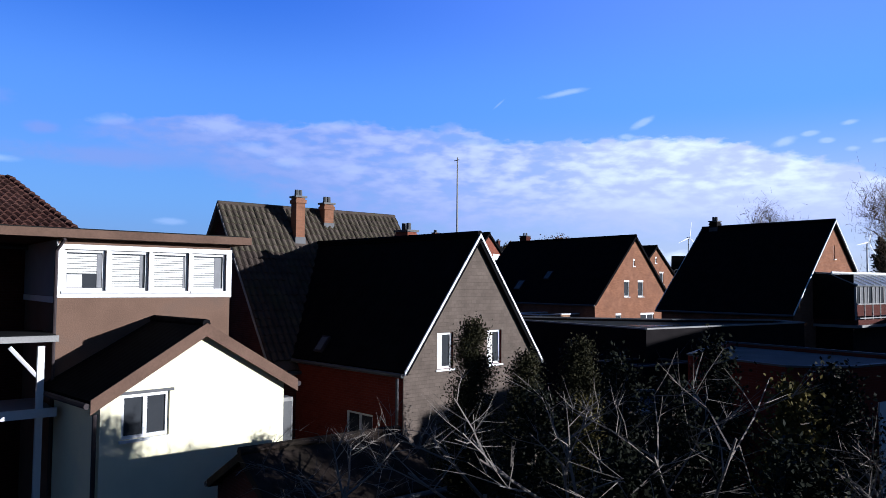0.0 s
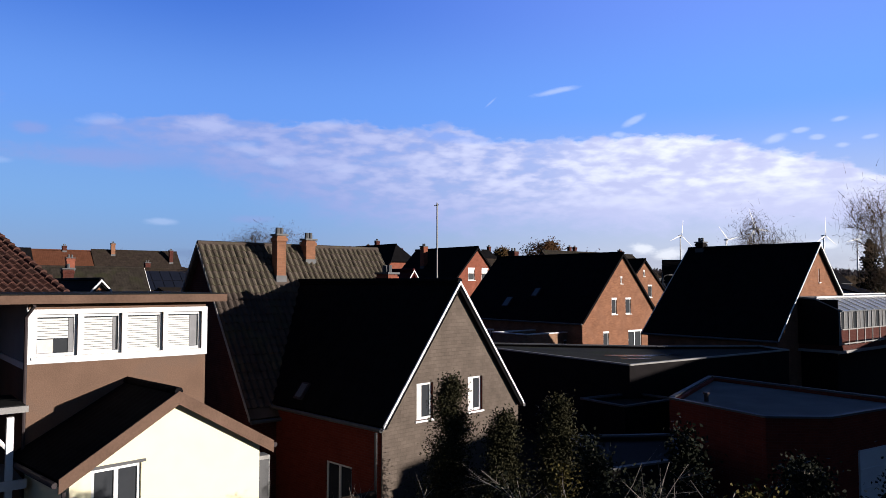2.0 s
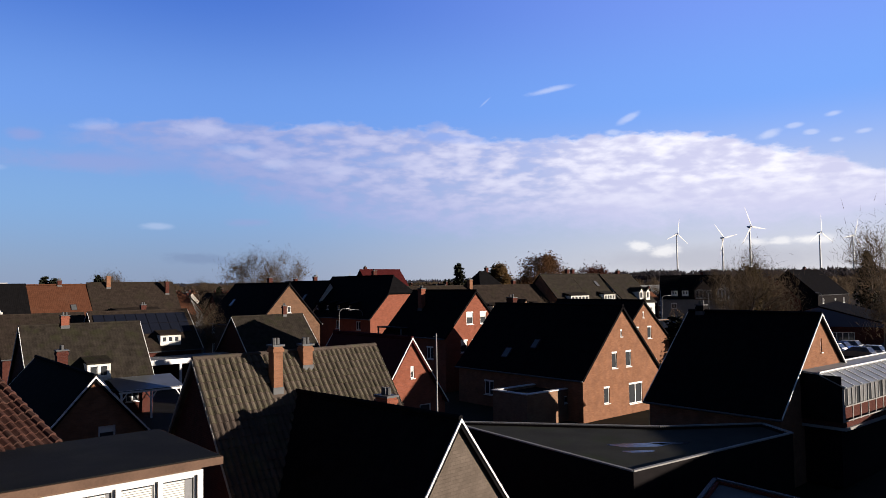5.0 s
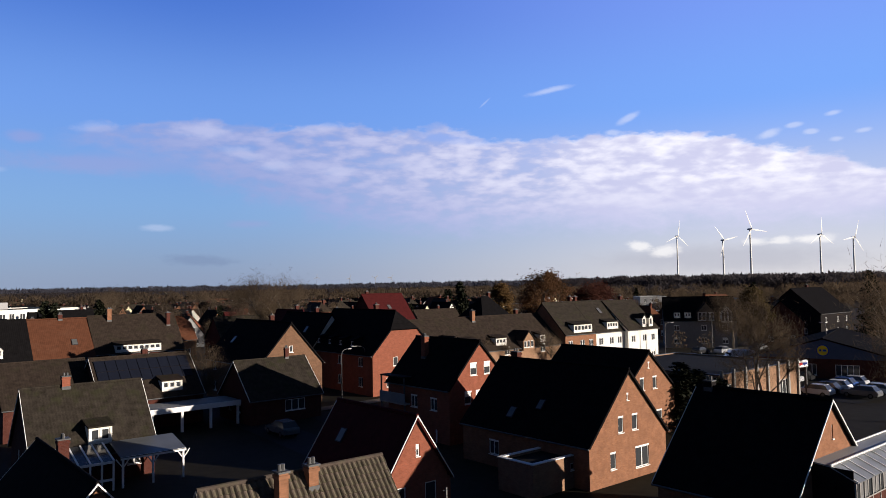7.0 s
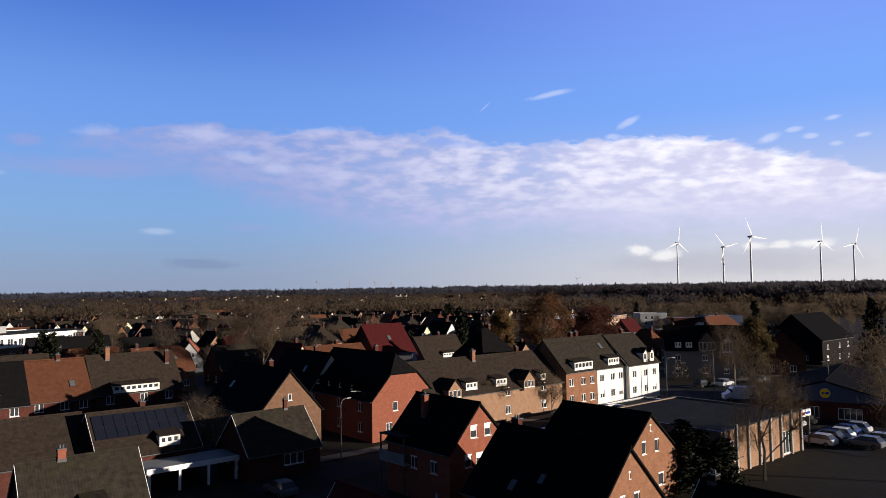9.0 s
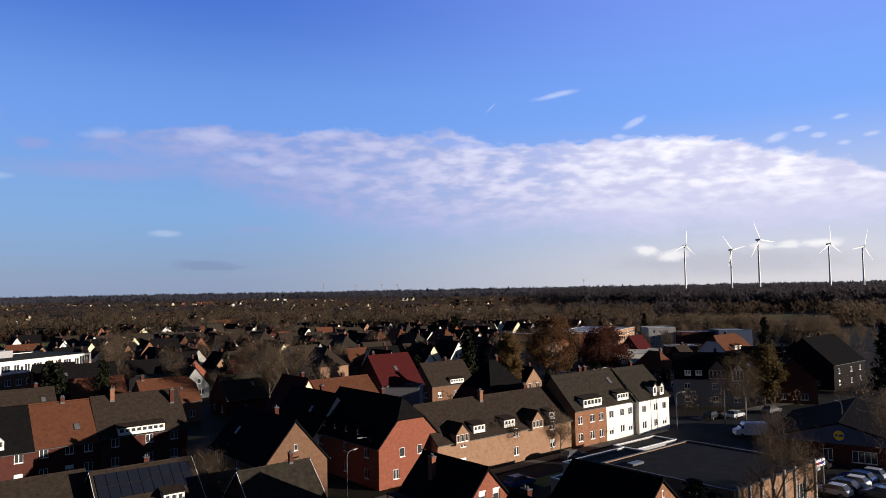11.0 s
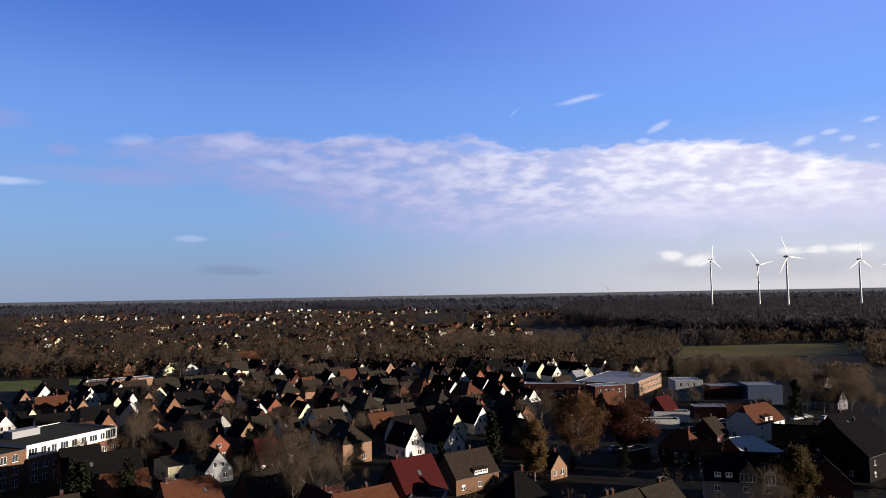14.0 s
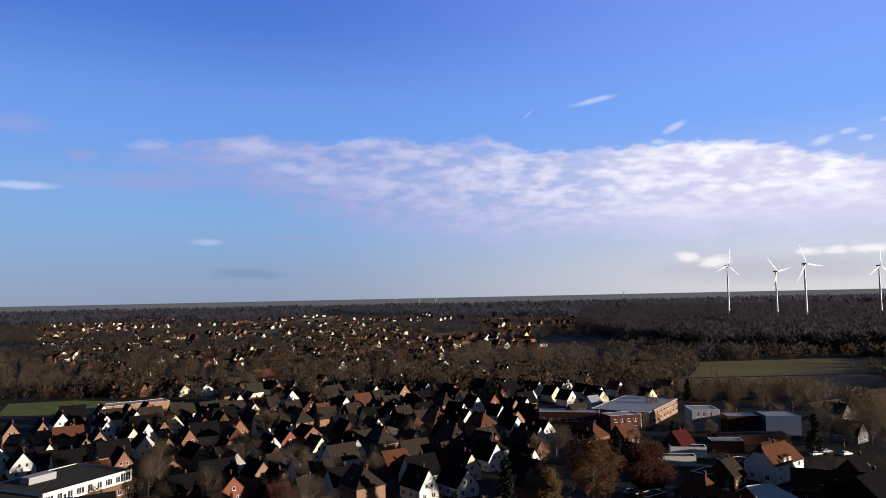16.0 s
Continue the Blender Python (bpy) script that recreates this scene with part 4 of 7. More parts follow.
# brick gable behind it
house(-20.64, 37.68, G, 13.0, 6.0, 3.5, 6.9, "brown", "black", verge=WHITE, gable=((0.55, 4.0, 0.75, 0.7, True), (-1.3, 3.6, 0.6, 0.6)), chim=((-2.0, 0.4, 0.6),),
      label="small brown brick house with a black roof and pale verges")

# ---- unseen houses added beside the garden, towards the sun, to cast shade ----
house(31.0, 22.8, 90, 21.4, 9.0, 3.3, 6.95, "brown", "brown", base=-0.6, label="unseen long low brick house with a brown tiled roof, added for shade")
house(31.0, 6.8, 90, 10.0, 7.4, 2.6, 5.3, "brown", "brown", base=-0.6, label="unseen low brick barn with a brown tiled roof, added for shade")
house(31.0, 37.4, 90, 7.0, 6.4, 2.4, 4.9, "brown", "brown", base=-0.6, label="unseen low brick wing with a brown tiled roof, added for shade")

# ---- flat roofs ----
def poly_block(pts, z0, z1, wall, roof, label, name="flat_roofed_building", edge=ZINC, lip=0.12):
    cx, cy = sum(p[0] for p in pts) / len(pts), sum(p[1] for p in pts) / len(pts)
    root = thing(name, cx, cy, z0, 0, label, "building")
    q = [Vector((p[0] - cx, p[1] - cy, 0)) for p in pts]
    h = z1 - z0
    k = len(q)
    for i in range(k):
        a, b = q[i], q[(i + 1) % k]
        d = (b - a).normalized()
        n = Vector((d.y, -d.x, 0))
        bm = bmesh.new()
        v = [bm.verts.new(p) for p in (a, b, b - n * 0.24, a - n * 0.24)]
        w = [bm.verts.new(p + Vector((0, 0, h))) for p in (a, b, b - n * 0.24, a - n * 0.24)]
        for f in ((0, 1, 2, 3),):
            bm.faces.new([v[j] for j in reversed(f)]), bm.faces.new([w[j] for j in f])
        for j in range(4):
            bm.faces.new((v[j], v[(j + 1) % 4], w[(j + 1) % 4], w[j]))
        part("wall", bm, BRICK[wall], root)
        bm = bmesh.new()
        up = Vector((0, 0, h + 0.004))
        o, s = n * 0.04, n * lip
        lift = up + Vector((0, 0, 0.06))
        slab(bm, [a + o + lift, b + o + lift, b - s + lift, a - s + lift], 0.06)
        part("coping", bm, edge, root)
    bm = bmesh.new()
    slab(bm, [p * 0.985 + Vector((0, 0, h - 0.1)) for p in q], 0.15)
    part("roof", bm, ROOF[roof], root)
    return root


c0, s0 = math.cos(radians(36)), math.sin(radians(36))


def froof(u, v):
    return 7.1 + u * c0 - v * s0, 27.9 + u * s0 + v * c0


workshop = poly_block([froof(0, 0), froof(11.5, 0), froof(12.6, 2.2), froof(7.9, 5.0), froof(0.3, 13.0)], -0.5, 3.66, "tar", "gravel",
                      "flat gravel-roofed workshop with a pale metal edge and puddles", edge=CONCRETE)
puddle = material("rain_puddle", (0.02, 0.024, 0.022), rough=0.2, spec=0.2, vary=0.2, bump=0.0)
for u, v, r in ((4.2, 3.2, 0.9), (5.6, 2.6, 0.6), (3.2, 2.4, 0.45)):
    px_, py_ = froof(u, v)
    n = 18
    pts = [(px_ + r * (1.5 + 0.3 * math.sin(3 * a)) * math.cos(a), py_ + r * 0.55 * (1 + 0.25 * math.sin(2 * a + 1)) * math.sin(a), 3.568) for a in [6.283 * i / n for i in range(n)]]
    tagged(part("puddle", (pts, [tuple(range(n))]), puddle), "shallow rain puddle lying on the flat gravel roof", "puddle")
garages = poly_block([grid(19.65, 9.2), grid(21.0, 8.0), grid(26.0, 7.3), grid(26.75, 15.07), grid(20.5, 12.85)], -0.6, 3.12, "shadered", "roofgrey",
                     "red brick garage with a grey flat roof and white door")
ga, gb = Vector((*grid(22.3, 7.82), 0)), Vector((*grid(25.2, 7.41), 0))
gd = (gb - ga).normalized()
gn = Vector((gd.y, -gd.x, 0))
base_ = Vector((garages.location.x, garages.location.y, 0))
bm = bmesh.new()
slab(bm, [ga - base_ + gn * 0.004 + Vector((0, 0, 2.68)), ga - base_ + gn * 0.06 + Vector((0, 0, 2.68)), gb - base_ + gn * 0.06 + Vector((0, 0, 2.68)), gb - base_ + gn * 0.004 + Vector((0, 0, 2.68))], 2.6)
door_leaf = part("garage_door", bm, WHITE, garages, "white up-and-over door")
for i in range(4):
    bm = bmesh.new()
    zz = 0.5 + 0.55 * i
    slab(bm, [ga - base_ + gn * 0.062 + Vector((0, 0, zz)), ga - base_ + gn * 0.075 + Vector((0, 0, zz)), gb - base_ + gn * 0.075 + Vector((0, 0, zz)), gb - base_ + gn * 0.062 + Vector((0, 0, zz))], 0.05)
    part("door_rib", bm, WHITE, door_leaf)
px_, py_ = grid(21.3, 12.0)
vent = thing("roof_vent", px_, py_, 3.07, 0, "small dark vent pipe on the flat garage roof", "vent")
bm = bmesh.new()
tube(bm, (0, 0, 0), (0, 0, 0.24), 0.07, 0.07, 10), tube(bm, (0, 0, 0.24), (0, 0, 0.30), 0.12, 0.10, 10)
part("vent_pipe", bm, DARKMETAL, vent)
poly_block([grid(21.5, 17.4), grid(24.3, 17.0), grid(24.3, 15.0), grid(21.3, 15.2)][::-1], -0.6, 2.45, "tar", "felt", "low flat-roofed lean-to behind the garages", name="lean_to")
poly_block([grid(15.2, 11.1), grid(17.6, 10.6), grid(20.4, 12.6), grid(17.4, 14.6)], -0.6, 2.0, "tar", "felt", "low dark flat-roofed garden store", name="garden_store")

# ---- black-roofed house with the glazed balcony ----
chx, chy = grid(41.35, 20.9)
house(chx, chy, G, 7.8, 9.6, 4.2, 9.0, "brown", "black", verge=WHITE, chim=((-3.2, 0.0, 0.35, 0.5, 0.45, "tar"),), gable=((0.2, 7.0, 0.16, 0.75),), over=0.3,
      label="brick house with a large black roof above a glazed balcony")
kx, ky = grid(45.2, 14.9)
cons = thing("glazed_balcony", kx, ky, 3.6, G, "glazed conservatory with a pale glass roof on a brick balcony", "conservatory")
CG = material("pale_roof_glazing", (0.20, 0.21, 0.215), rough=0.4, spec=0.3, vary=0.3, scale=1.2, bump=0.05, stain=((0.12, 0.12, 0.10), 1.5, 0.4))
DRAPE = material("grey_drapes", (0.16, 0.16, 0.16), vary=0.35, scale=7, bump=0.1)
y0, y1 = -6.3, 6.0
# base and side wall take the near-black that stands for shade
bm = bmesh.new()
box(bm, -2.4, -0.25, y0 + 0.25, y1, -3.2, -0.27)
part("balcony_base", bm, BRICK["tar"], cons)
bm = bmesh.new()
box(bm, -2.4, 0.12, y0 - 0.08, y1, -0.26, -0.12)
part("balcony_slab", bm, CONCRETE, cons, "pale concrete slab")
bm = bmesh.new()
box(bm, -2.3, 0.0, y0, y1, -0.116, 0.14)
part("kerb", bm, BRICK["dark"], cons)
bm = bmesh.new()
slab(bm, [(0.16, y0 - 0.1, 1.92), (0.16, y1, 1.92), (-1.1, y1, 2.5), (-1.1, y0 - 0.1, 2.5)], 0.05)
glazing = part("glass_roof", bm, CG, cons, "dirty pale glass roof")
for i in range(13):
    yy = y0 + (y1 - y0) * i / 12
    bm = bmesh.new()
    slab(bm, [(0.17, yy - 0.03, 1.96), (0.17, yy + 0.03, 1.96), (-1.1, yy + 0.03, 2.54), (-1.1, yy - 0.03, 2.54)], 0.035)
    part("glazing_bar", bm, WHITE, glazing)
bm = bmesh.new()
slab(bm, [(-1.1, y0 - 0.1, 2.56), (-1.1, y1, 2.56), (-2.36, y1, 2.66), (-2.36, y0 - 0.1, 2.66)], 0.08)
part("flat_roof", bm, ROOF["metal"], cons)
for xx, zz in ((-1.1, 2.57), (-2.2, 2.67)):
    bm = bmesh.new()
    box(bm, xx - 0.04, xx + 0.04, y0 - 0.12, y1, zz, zz + 0.07)
    part("roof_edge", bm, WHITE, cons)
for i in range(25):
    yy = y0 + (y1 - y0) * i / 24
    low = i % 2 == 0
    bm = bmesh.new()
    box(bm, -0.04, 0.05 if low else 0.03, yy - 0.035, yy + 0.035, 0.145 if low else 0.99, 1.86)
    part("mullion", bm, CONCRETE, cons)
    if i < 24:
        bm = bmesh.new()
        box(bm, -0.02, 0.0, yy + 0.037, yy + 0.475, 0.99, 1.86)
        part("pane", bm, DRAPE if i % 3 else PANE, cons, "drawn grey drape behind glass" if i % 3 else "")
    if low and i < 24:
        bm = bmesh.new()
        box(bm, -0.03, 0.02, yy + 0.037, yy + 0.987, 0.34, 0.93)
        part("panel", bm, BRICK["dark"], cons)
for zz in (0.20, 0.93, 1.86):
    bm = bmesh.new()
    box(bm, 0.052, 0.09, y0 - 0.04, y1, zz, zz + 0.06)
    part("rail", bm, CONCRETE, cons)
bm = bmesh.new()
box(bm, -2.3, -0.06, y0 - 0.06, y0 - 0.01, 0.145, 2.48)
part("side_wall", bm, BRICK["tar"], cons)

# ---- the two brown gables and the garage ----
bx, by = grid(45.2, 39.8)
house(bx, by, G, 13.5, 9.4, 4.15, 9.1, "brown", "black", base=1.1, over=0.2,
      gable=((-1.0, 4.6, 0.62, 1.24), (0.72, 4.6, 0.68, 1.24), (-2.0, 2.1, 0.66, 1.26), (1.55, 1.75, 1.7, 1.6), (-0.1, 6.9, 0.22, 0.55)),
      front=((-3, 2.0, 1.1, 1.2),), chim=((-5.2, 0.3, 0.5, 0.8, 0.5, "dark"),), skylights=((0.6, -1, 0.62, 0.6, 0.9), (-1.9, -1, 0.78, 0.7, 1.0)), style="lintel",
      label="brown brick house with a steep black roof and shuttered windows")
house(*grid(58.3, 45.5), G, 10.5, 8.4, 5.4, 9.1, "brown", "black", base=1.2, gable=((-1.1, 5.6, 0.65, 1.2), (0.9, 5.6, 0.65, 1.2), (0, 7.6, 0.25, 0.6), (-1.5, 2.4, 0.9, 1.2), (1.5, 2.4, 0.9, 1.2)),
      chim=(), style="lintel", label="brown brick house with a steep black roof")
flat_block(*grid(39.2, 36.2), R, 5.9, 3.4, 1.0, 3.3, "tan", "felt", "tan brick garage with a flat roof and white coping", name="garage", coping=WHITE,
           front=((1.4, 2.3, 0.9, 0.5),), category="garage")

# ---- red gable with four windows ----
house(*grid(46.4, 55.6), G, 9.6, 7.6, 6.2, 10.27, "red", "black", base=1.2, gable=((-0.75, 7.2, 0.85, 1.2, True), (1.0, 7.2, 0.85, 1.2, True), (-1.5, 4.6, 0.85, 1.2, True), (-0.1, 4.6, 0.85, 1.2, True)),
      front=((2.5, 4.0, 1.0, 1.2), (-0.5, 4.0, 1.0, 1.2)), chim=((-1.5, -1.6, 0.2, 0.6, 0.5, "red"),), style="lintel",
      label="red brick house with a black roof and paired white windows")
deck = thing("balcony", *grid(43.4, 58.0), 1.2, G, "white-railed balcony on posts beside the red house", "balcony")
for nm, dims, mt in (("balcony_floor", (-3.0, 1.2, -1.4, 0.9, 2.9, 3.05), CONCRETE), ("railing", (-3.0, 1.2, -1.46, -1.404, 3.05, 4.0), ROOF["metal"]), ("canopy", (-3.0, 1.0, -1.4, 0.9, 5.5, 5.62), ROOF["felt"])):
    bm = bmesh.new()
    box(bm, *dims)
    part(nm, bm, mt, deck)
for px_, py_ in ((-2.9, -1.3), (1.0, -1.3)):
    bm = bmesh.new()
    box(bm, px_ - 0.06, px_ + 0.06, py_ - 0.06, py_ + 0.06, 0, 5.5)
    part("post", bm, ZINC, deck)
fence = thing("garden_fence", *grid(45.5, 52.6), 1.1, R, "white slatted garden fence", "fence")
for i in range(5):
    bm = bmesh.new()
    box(bm, -3.0, 3.0, -0.02, 0.02, 0.15 + i * 0.2, 0.30 + i * 0.2)
    part("slat", bm, WHITE, fence)
for i in range(4):
    bm = bmesh.new()
    box(bm, -3.0 + i * 1.95, -2.9 + i * 1.95, 0.024, 0.12, 0, 1.2)
    part("fence_post", bm, WHITE, fence)
# ---- small gable between ----
house(*grid(27.2, 40.2), G, 9.0, 5.4, 3.6, 7.6, "red", "red", base=0.6, gable=((0.1, 5.2, 0.3, 0.75, True), (-1.3, 2.3, 0.9, 1.2), (1.1, 2.3, 0.9, 1.2)), skylights=((-2.0, -1, 0.5, 0.7, 1.0),), over=0.12,
      chim=(), verge=WHITE, label="small red brick house with a dark red tiled roof")
# ---- farm-like house with a glazed porch ----
gx, gy = grid(15.0, 64.4)
house(gx, gy, R, 8.8, 8.2, 3.5, 8.05, "dark", "grey", base=1.1, verge=WHITE, chim=((-1.3, 0.0, 0.7, 0.6, 0.5, "red"),), dormers=(("shed", 0.35, -1, 1.7, 0.6, 1.35, "white"),),
      rear=((-1.0, 2.2, 0.7, 1.2, True), (0.6, 2.2, 0.7, 1.2, True)), front=((2.8, 2.0, 1.0, 1.2),), over=0.35, label="dark brick house with a mossy grey roof and white verges")
porch = thing("glazed_porch", *grid(13.0, 58.6), 1.0, R, "white glazed porch with a sloping roof", "conservatory")
bm = bmesh.new()
slab(bm, [(-2.4, -1.5, 2.2), (2.4, -1.5, 2.2), (2.4, 1.6, 3.0), (-2.4, 1.6, 3.0)], 0.06)
part("porch_roof", bm, PANE, porch)
for i in range(7):
    xx = -2.4 + 0.8 * i
    bm = bmesh.new()
    slab(bm, [(xx - 0.06, -1.55, 2.25), (xx + 0.06, -1.55, 2.25), (xx + 0.06, 1.6, 3.06), (xx - 0.06, 1.6, 3.06)], 0.07)
    part("rafter", bm, WHITE, porch)
    bm = bmesh.new()
    box(bm, xx - 0.06, xx + 0.06, -1.5, -1.38, 0, 2.1)
    part("porch_post", bm, WHITE, porch)
for zz in (0.75, 2.02):
    bm = bmesh.new()
    box(bm, -2.45, 2.45, -1.56, -1.504, zz, zz + 0.18)
    part("porch_rail", bm, WHITE, porch)
pergola = thing("pergola", *grid(18.2, 58.8), 1.0, R, "white timber veranda with a pale sheet roof on braced posts", "veranda")
bm = bmesh.new()
slab(bm, [(-2.3, -1.7, 2.3), (2.6, -1.7, 2.3), (2.6, 1.5, 3.0), (-2.3, 1.5, 3.0)], 0.05)
part("veranda_roof", bm, GLASSROOF, pergola)
for xx in (-2.1, 0.1, 2.4):
    bm = bmesh.new()
    box(bm, xx - 0.07, xx + 0.07, -1.6, -1.46, 0, 2.2)
    part("post", bm, WHITE, pergola)
    for s in (-1, 1):
        bm = bmesh.new()
        tube(bm, (xx, -1.53, 1.5), (xx + s * 0.5, -1.53, 2.2), 0.045, 0.045, 6)
        part("brace", bm, WHITE, pergola)
bm = bmesh.new()
box(bm, -2.3, 2.6, -1.66, -1.61, 2.1, 2.32)
part("beam", bm, WHITE, pergola)

# ---- long solar roof and its neighbours ----
sx_, sy_ = grid(25.4, 83.6)
solar_house = house(sx_, sy_, R, 10.4, 9.4, 4.4, 8.4, "dark", "brown", verge=WHITE, dormers=(("shed", 2.0, -1, 2.2, 0.5, 1.1, "white"),), chim=((0.5, 0.3, 0.6),),
      label="brick house with a long brown roof covered in solar panels")
bm = bmesh.new()
for j in range(2):
    for i in range(9):
        u0, v0 = -5.0 + 1.1 * i, 0.5 + 1.25 * j
        pt = 4.0 / 4.7
        pts = [(u0, -v0, 8.74 - 1.25 - v0 * pt), (u0 + 1.04, -v0, 8.74 - 1.25 - v0 * pt), (u0 + 1.04, -v0 - 1.2, 8.74 - 1.25 - (v0 + 1.2) * pt), (u0, -v0 - 1.2, 8.74 - 1.25 - (v0 + 1.2) * pt)]
        slab(bm, pts, 0.04)
        part("solar_panel", bm, SOLAR, solar_house)
        bm = bmesh.new()
bm.free()
house(*grid(16.0, 86.0), R, 8.2, 9.4, 4.4, 8.3, "dark", "brown", label="dark brick house with a plain brown tiled roof")
carports = thing("carport", *grid(29.0, 76.0), ground_z(-27, 77), R, "long white-edged carport with a flat pale roof on posts", "carport")
bm = bmesh.new()
box(bm, -5.5, 4.0, -1.6, 2.6, 2.45, 2.6)
part("carport_roof", bm, ROOF["metal"], carports)
bm = bmesh.new()
box(bm, -5.55, 4.05, -1.68, -1.604, 2.1, 2.62)
part("fascia", bm, WHITE, carports)
for xx in (-5.2, -2.2, 0.8, 3.8):
    bm = bmesh.new()
    box(bm, xx - 0.12, xx + 0.12, -1.5, -1.26, 0, 2.44)
    part("post", bm, WHITE, carports)
# ---- grey-roofed cottage ----
house(*grid(37.4, 76.2), R, 8.5, 8.0, 3.9, 7.6, "dark", "grey", verge=WHITE, rear=((-1.2, 2.3, 0.7, 1.2, True), (1.2, 2.3, 0.7, 1.2, True)), front=((1, 2.3, 2.4, 1.2),), chim=((2.0, 0, 1.0, 0.4, 0.4),),
      label="dark brick cottage with a worn grey tiled roof")


# ---- roof tiles that can be told apart ----
def pantile(w, l, deep=1.0):
    """One S-shaped clay tile, w wide and l long, x across and -y down the slope."""
    prof = [(-0.5, 0.018), (-0.3, 0.045), (-0.08, 0.05), (0.12, 0.02), (0.34, 0.0), (0.54, 0.02)]
    v, f = [], []
    for y, lift in ((0.0, 0.0), (-l * 1.08, 0.022)):
        for p, q in prof:
            v.append((p * w, y, (q + lift) * deep))
    n = len(prof)
    for i in range(n - 1):
        f.append((i, i + n, i + n + 1, i + 1))
    for p, q in prof:
        v.append((p * w, -l * 1.08, q))
    for i in range(n - 1):
        f.append((n + i, 2 * n + i, 2 * n + i + 1, n + i + 1))
    return v, f


def lay_tiles(root, m, cols, rows, w, l, mat, keep, seed, single=240, deep=1.0):
    """Rows of tiles on a slope whose frame is m (origin at the ridge, -y down the slope): the first ones as parts, the rest joined."""
    rnd = random.Random(seed)
    v, f = pantile(w, l, deep)
    me = bpy.data.meshes.new("tile")
    me.from_pydata(v, [], f)
    me.materials.append(mat)
    V, F, k = [], [], 0
    for r in range(rows):
        for c in range(-cols // 2, cols // 2 + 1):
            if not keep(c * w, r * l):
                continue
            t = m @ pose(c * w + rnd.gauss(0, 0.004), -r * l, rnd.uniform(0, 0.008), rnd.gauss(0, 0.8), rnd.gauss(0, 0.8), rnd.gauss(0, 1.0))
            if k < single:
                share("tile", me, root, t)
            else:
                b = len(V)
                V += [tuple(t @ Vector(q)) for q in v]
                F += [tuple(b + i for i in q) for q in f]
            k += 1
    if V:
        tagged(part("tiles", (V, F), mat, root), kind="stuff")


slope = math.degrees(math.atan((8.26 - 2.6) / 4.65))
lay_tiles(m_house, pose(0, 0, 9.0, slope, 0, 0), 36, 21, 0.235, 0.345, ROOF["pantile"], lambda x, d: abs(x) < 4.06 and not (abs(x + 1.2) < 0.3 and 1.1 < d < 1.9), 3, deep=1.35)
lay_tiles(tile_house, pose(0, 0, 9.5, math.degrees(math.atan(2.36 / 5.2)), 0, 0), 26, 17, 0.26, 0.36, ROOF["redtile"], lambda x, d: abs(x) < 3.2, 4, deep=1.7)
bm = bmesh.new()
for k in range(17):
    d0 = 0.05 + 0.36 * k
    tube(bm, (3.26, -d0 * 0.911, 9.56 - d0 * 0.413), (3.26, -(d0 + 0.40) * 0.911, 9.60 - (d0 + 0.40) * 0.413), 0.10, 0.125, 8)
part("verge_tiles", bm, ROOF["redtile"], tile_house)


# ---- houses of the town ----
town(-12.7, 105.1, G, 18.0, 10.4, 6.7, 12.2, "red", "black", hip=(0.45, 0), dormers=(("shed", 3.5, -1, 1.0, 0.7, 1.1, "tar"), ("shed", 0.5, -1, 1.0, 0.7, 1.1, "tar"), ("shed", -2.5, -1, 1.0, 0.7, 1.1, "tar"), ("shed", -5.5, -1, 1.0, 0.7, 1.1, "tar")), label="large red brick corner house with a half-hipped black roof")
town(3.5, 112.1, R, 27.0, 10.4, 6.0, 10.6, "tan", "brown", dormers=(("gable", -9.5, -1, 2.4, -0.3, 1.5, "tan"), ("shed", -5.5, -1, 2.2, 0.6, 1.1, "white"), ("shed", 0.5, -1, 2.2, 0.6, 1.1, "white"), ("gable", 5.4, -1, 2.4, -0.3, 1.5, "tan"), ("shed", 9.6, -1, 1.2, 0.6, 1.1, "white")), chim=((-1.5, -0.6, 0.9, 0.6, 0.6, "brown"), (9, 0.5, 0.7)), label="long tan brick terrace with a brown roof and dormers")
town(17.6, 122.9, R, 7.7, 9.6, 7.4, 12.3, "brown", "grey", dormers=(("shed", 0.6, -1, 4.6, 0.25, 1.3, "white"),), chim=((3.4, 0.3, 0.8),), label="brown brick town house with a wide white dormer", skylights=())
town(23.5, 127.9, R, 7.6, 9.6, 7.4, 12.3, "white", "grey", dormers=(("shed", 0.9, -1, 3.0, 0.4, 1.2, "white"),), chim=((-3.0, 0.3, 0.8),), label="white rendered town house with a grey roof", skylights=((1.0, -1, 0.35, 0.8, 1.3),))
town(30.0, 133.0, R, 8.8, 10.6, 7.4, 12.2, "white", "grey", dormers=(("gable", 0.6, -1, 1.1, 0.35, 1.6, "white"), ("gable", 2.6, -1, 1.1, 0.35, 1.6, "white")), label="white corner house with two narrow white dormers", skylights=())
town(-25.4, 95.3, G, 16.0, 8.6, 6.4, 11.3, "dullbrown", "black", label="tall brown brick house with a black roof")
town(-23.0, 114.0, G, 14.0, 8.0, 6.2, 11.6, "white", "black", label="white-gabled house with a black roof")
town(-14.7, 147.3, R, 9.6, 11.0, 8.0, 14.0, "dark", "red", chim=((-3, 1.0, 0.5),), label="tall dark brick house with a deep red roof")
town(5.9, 138.6, R, 8.5, 15.0, 5.0, 13.2, "dark", "black", hip=(0.55, 0.55), label="broad hall with a steep black hipped roof")
town(-23.0, 135.6, R, 13.0, 7.0, 8.0, 10.8, "tan", "orange", hip=(0, 0), label="low tan house with a flat-pitched orange roof")
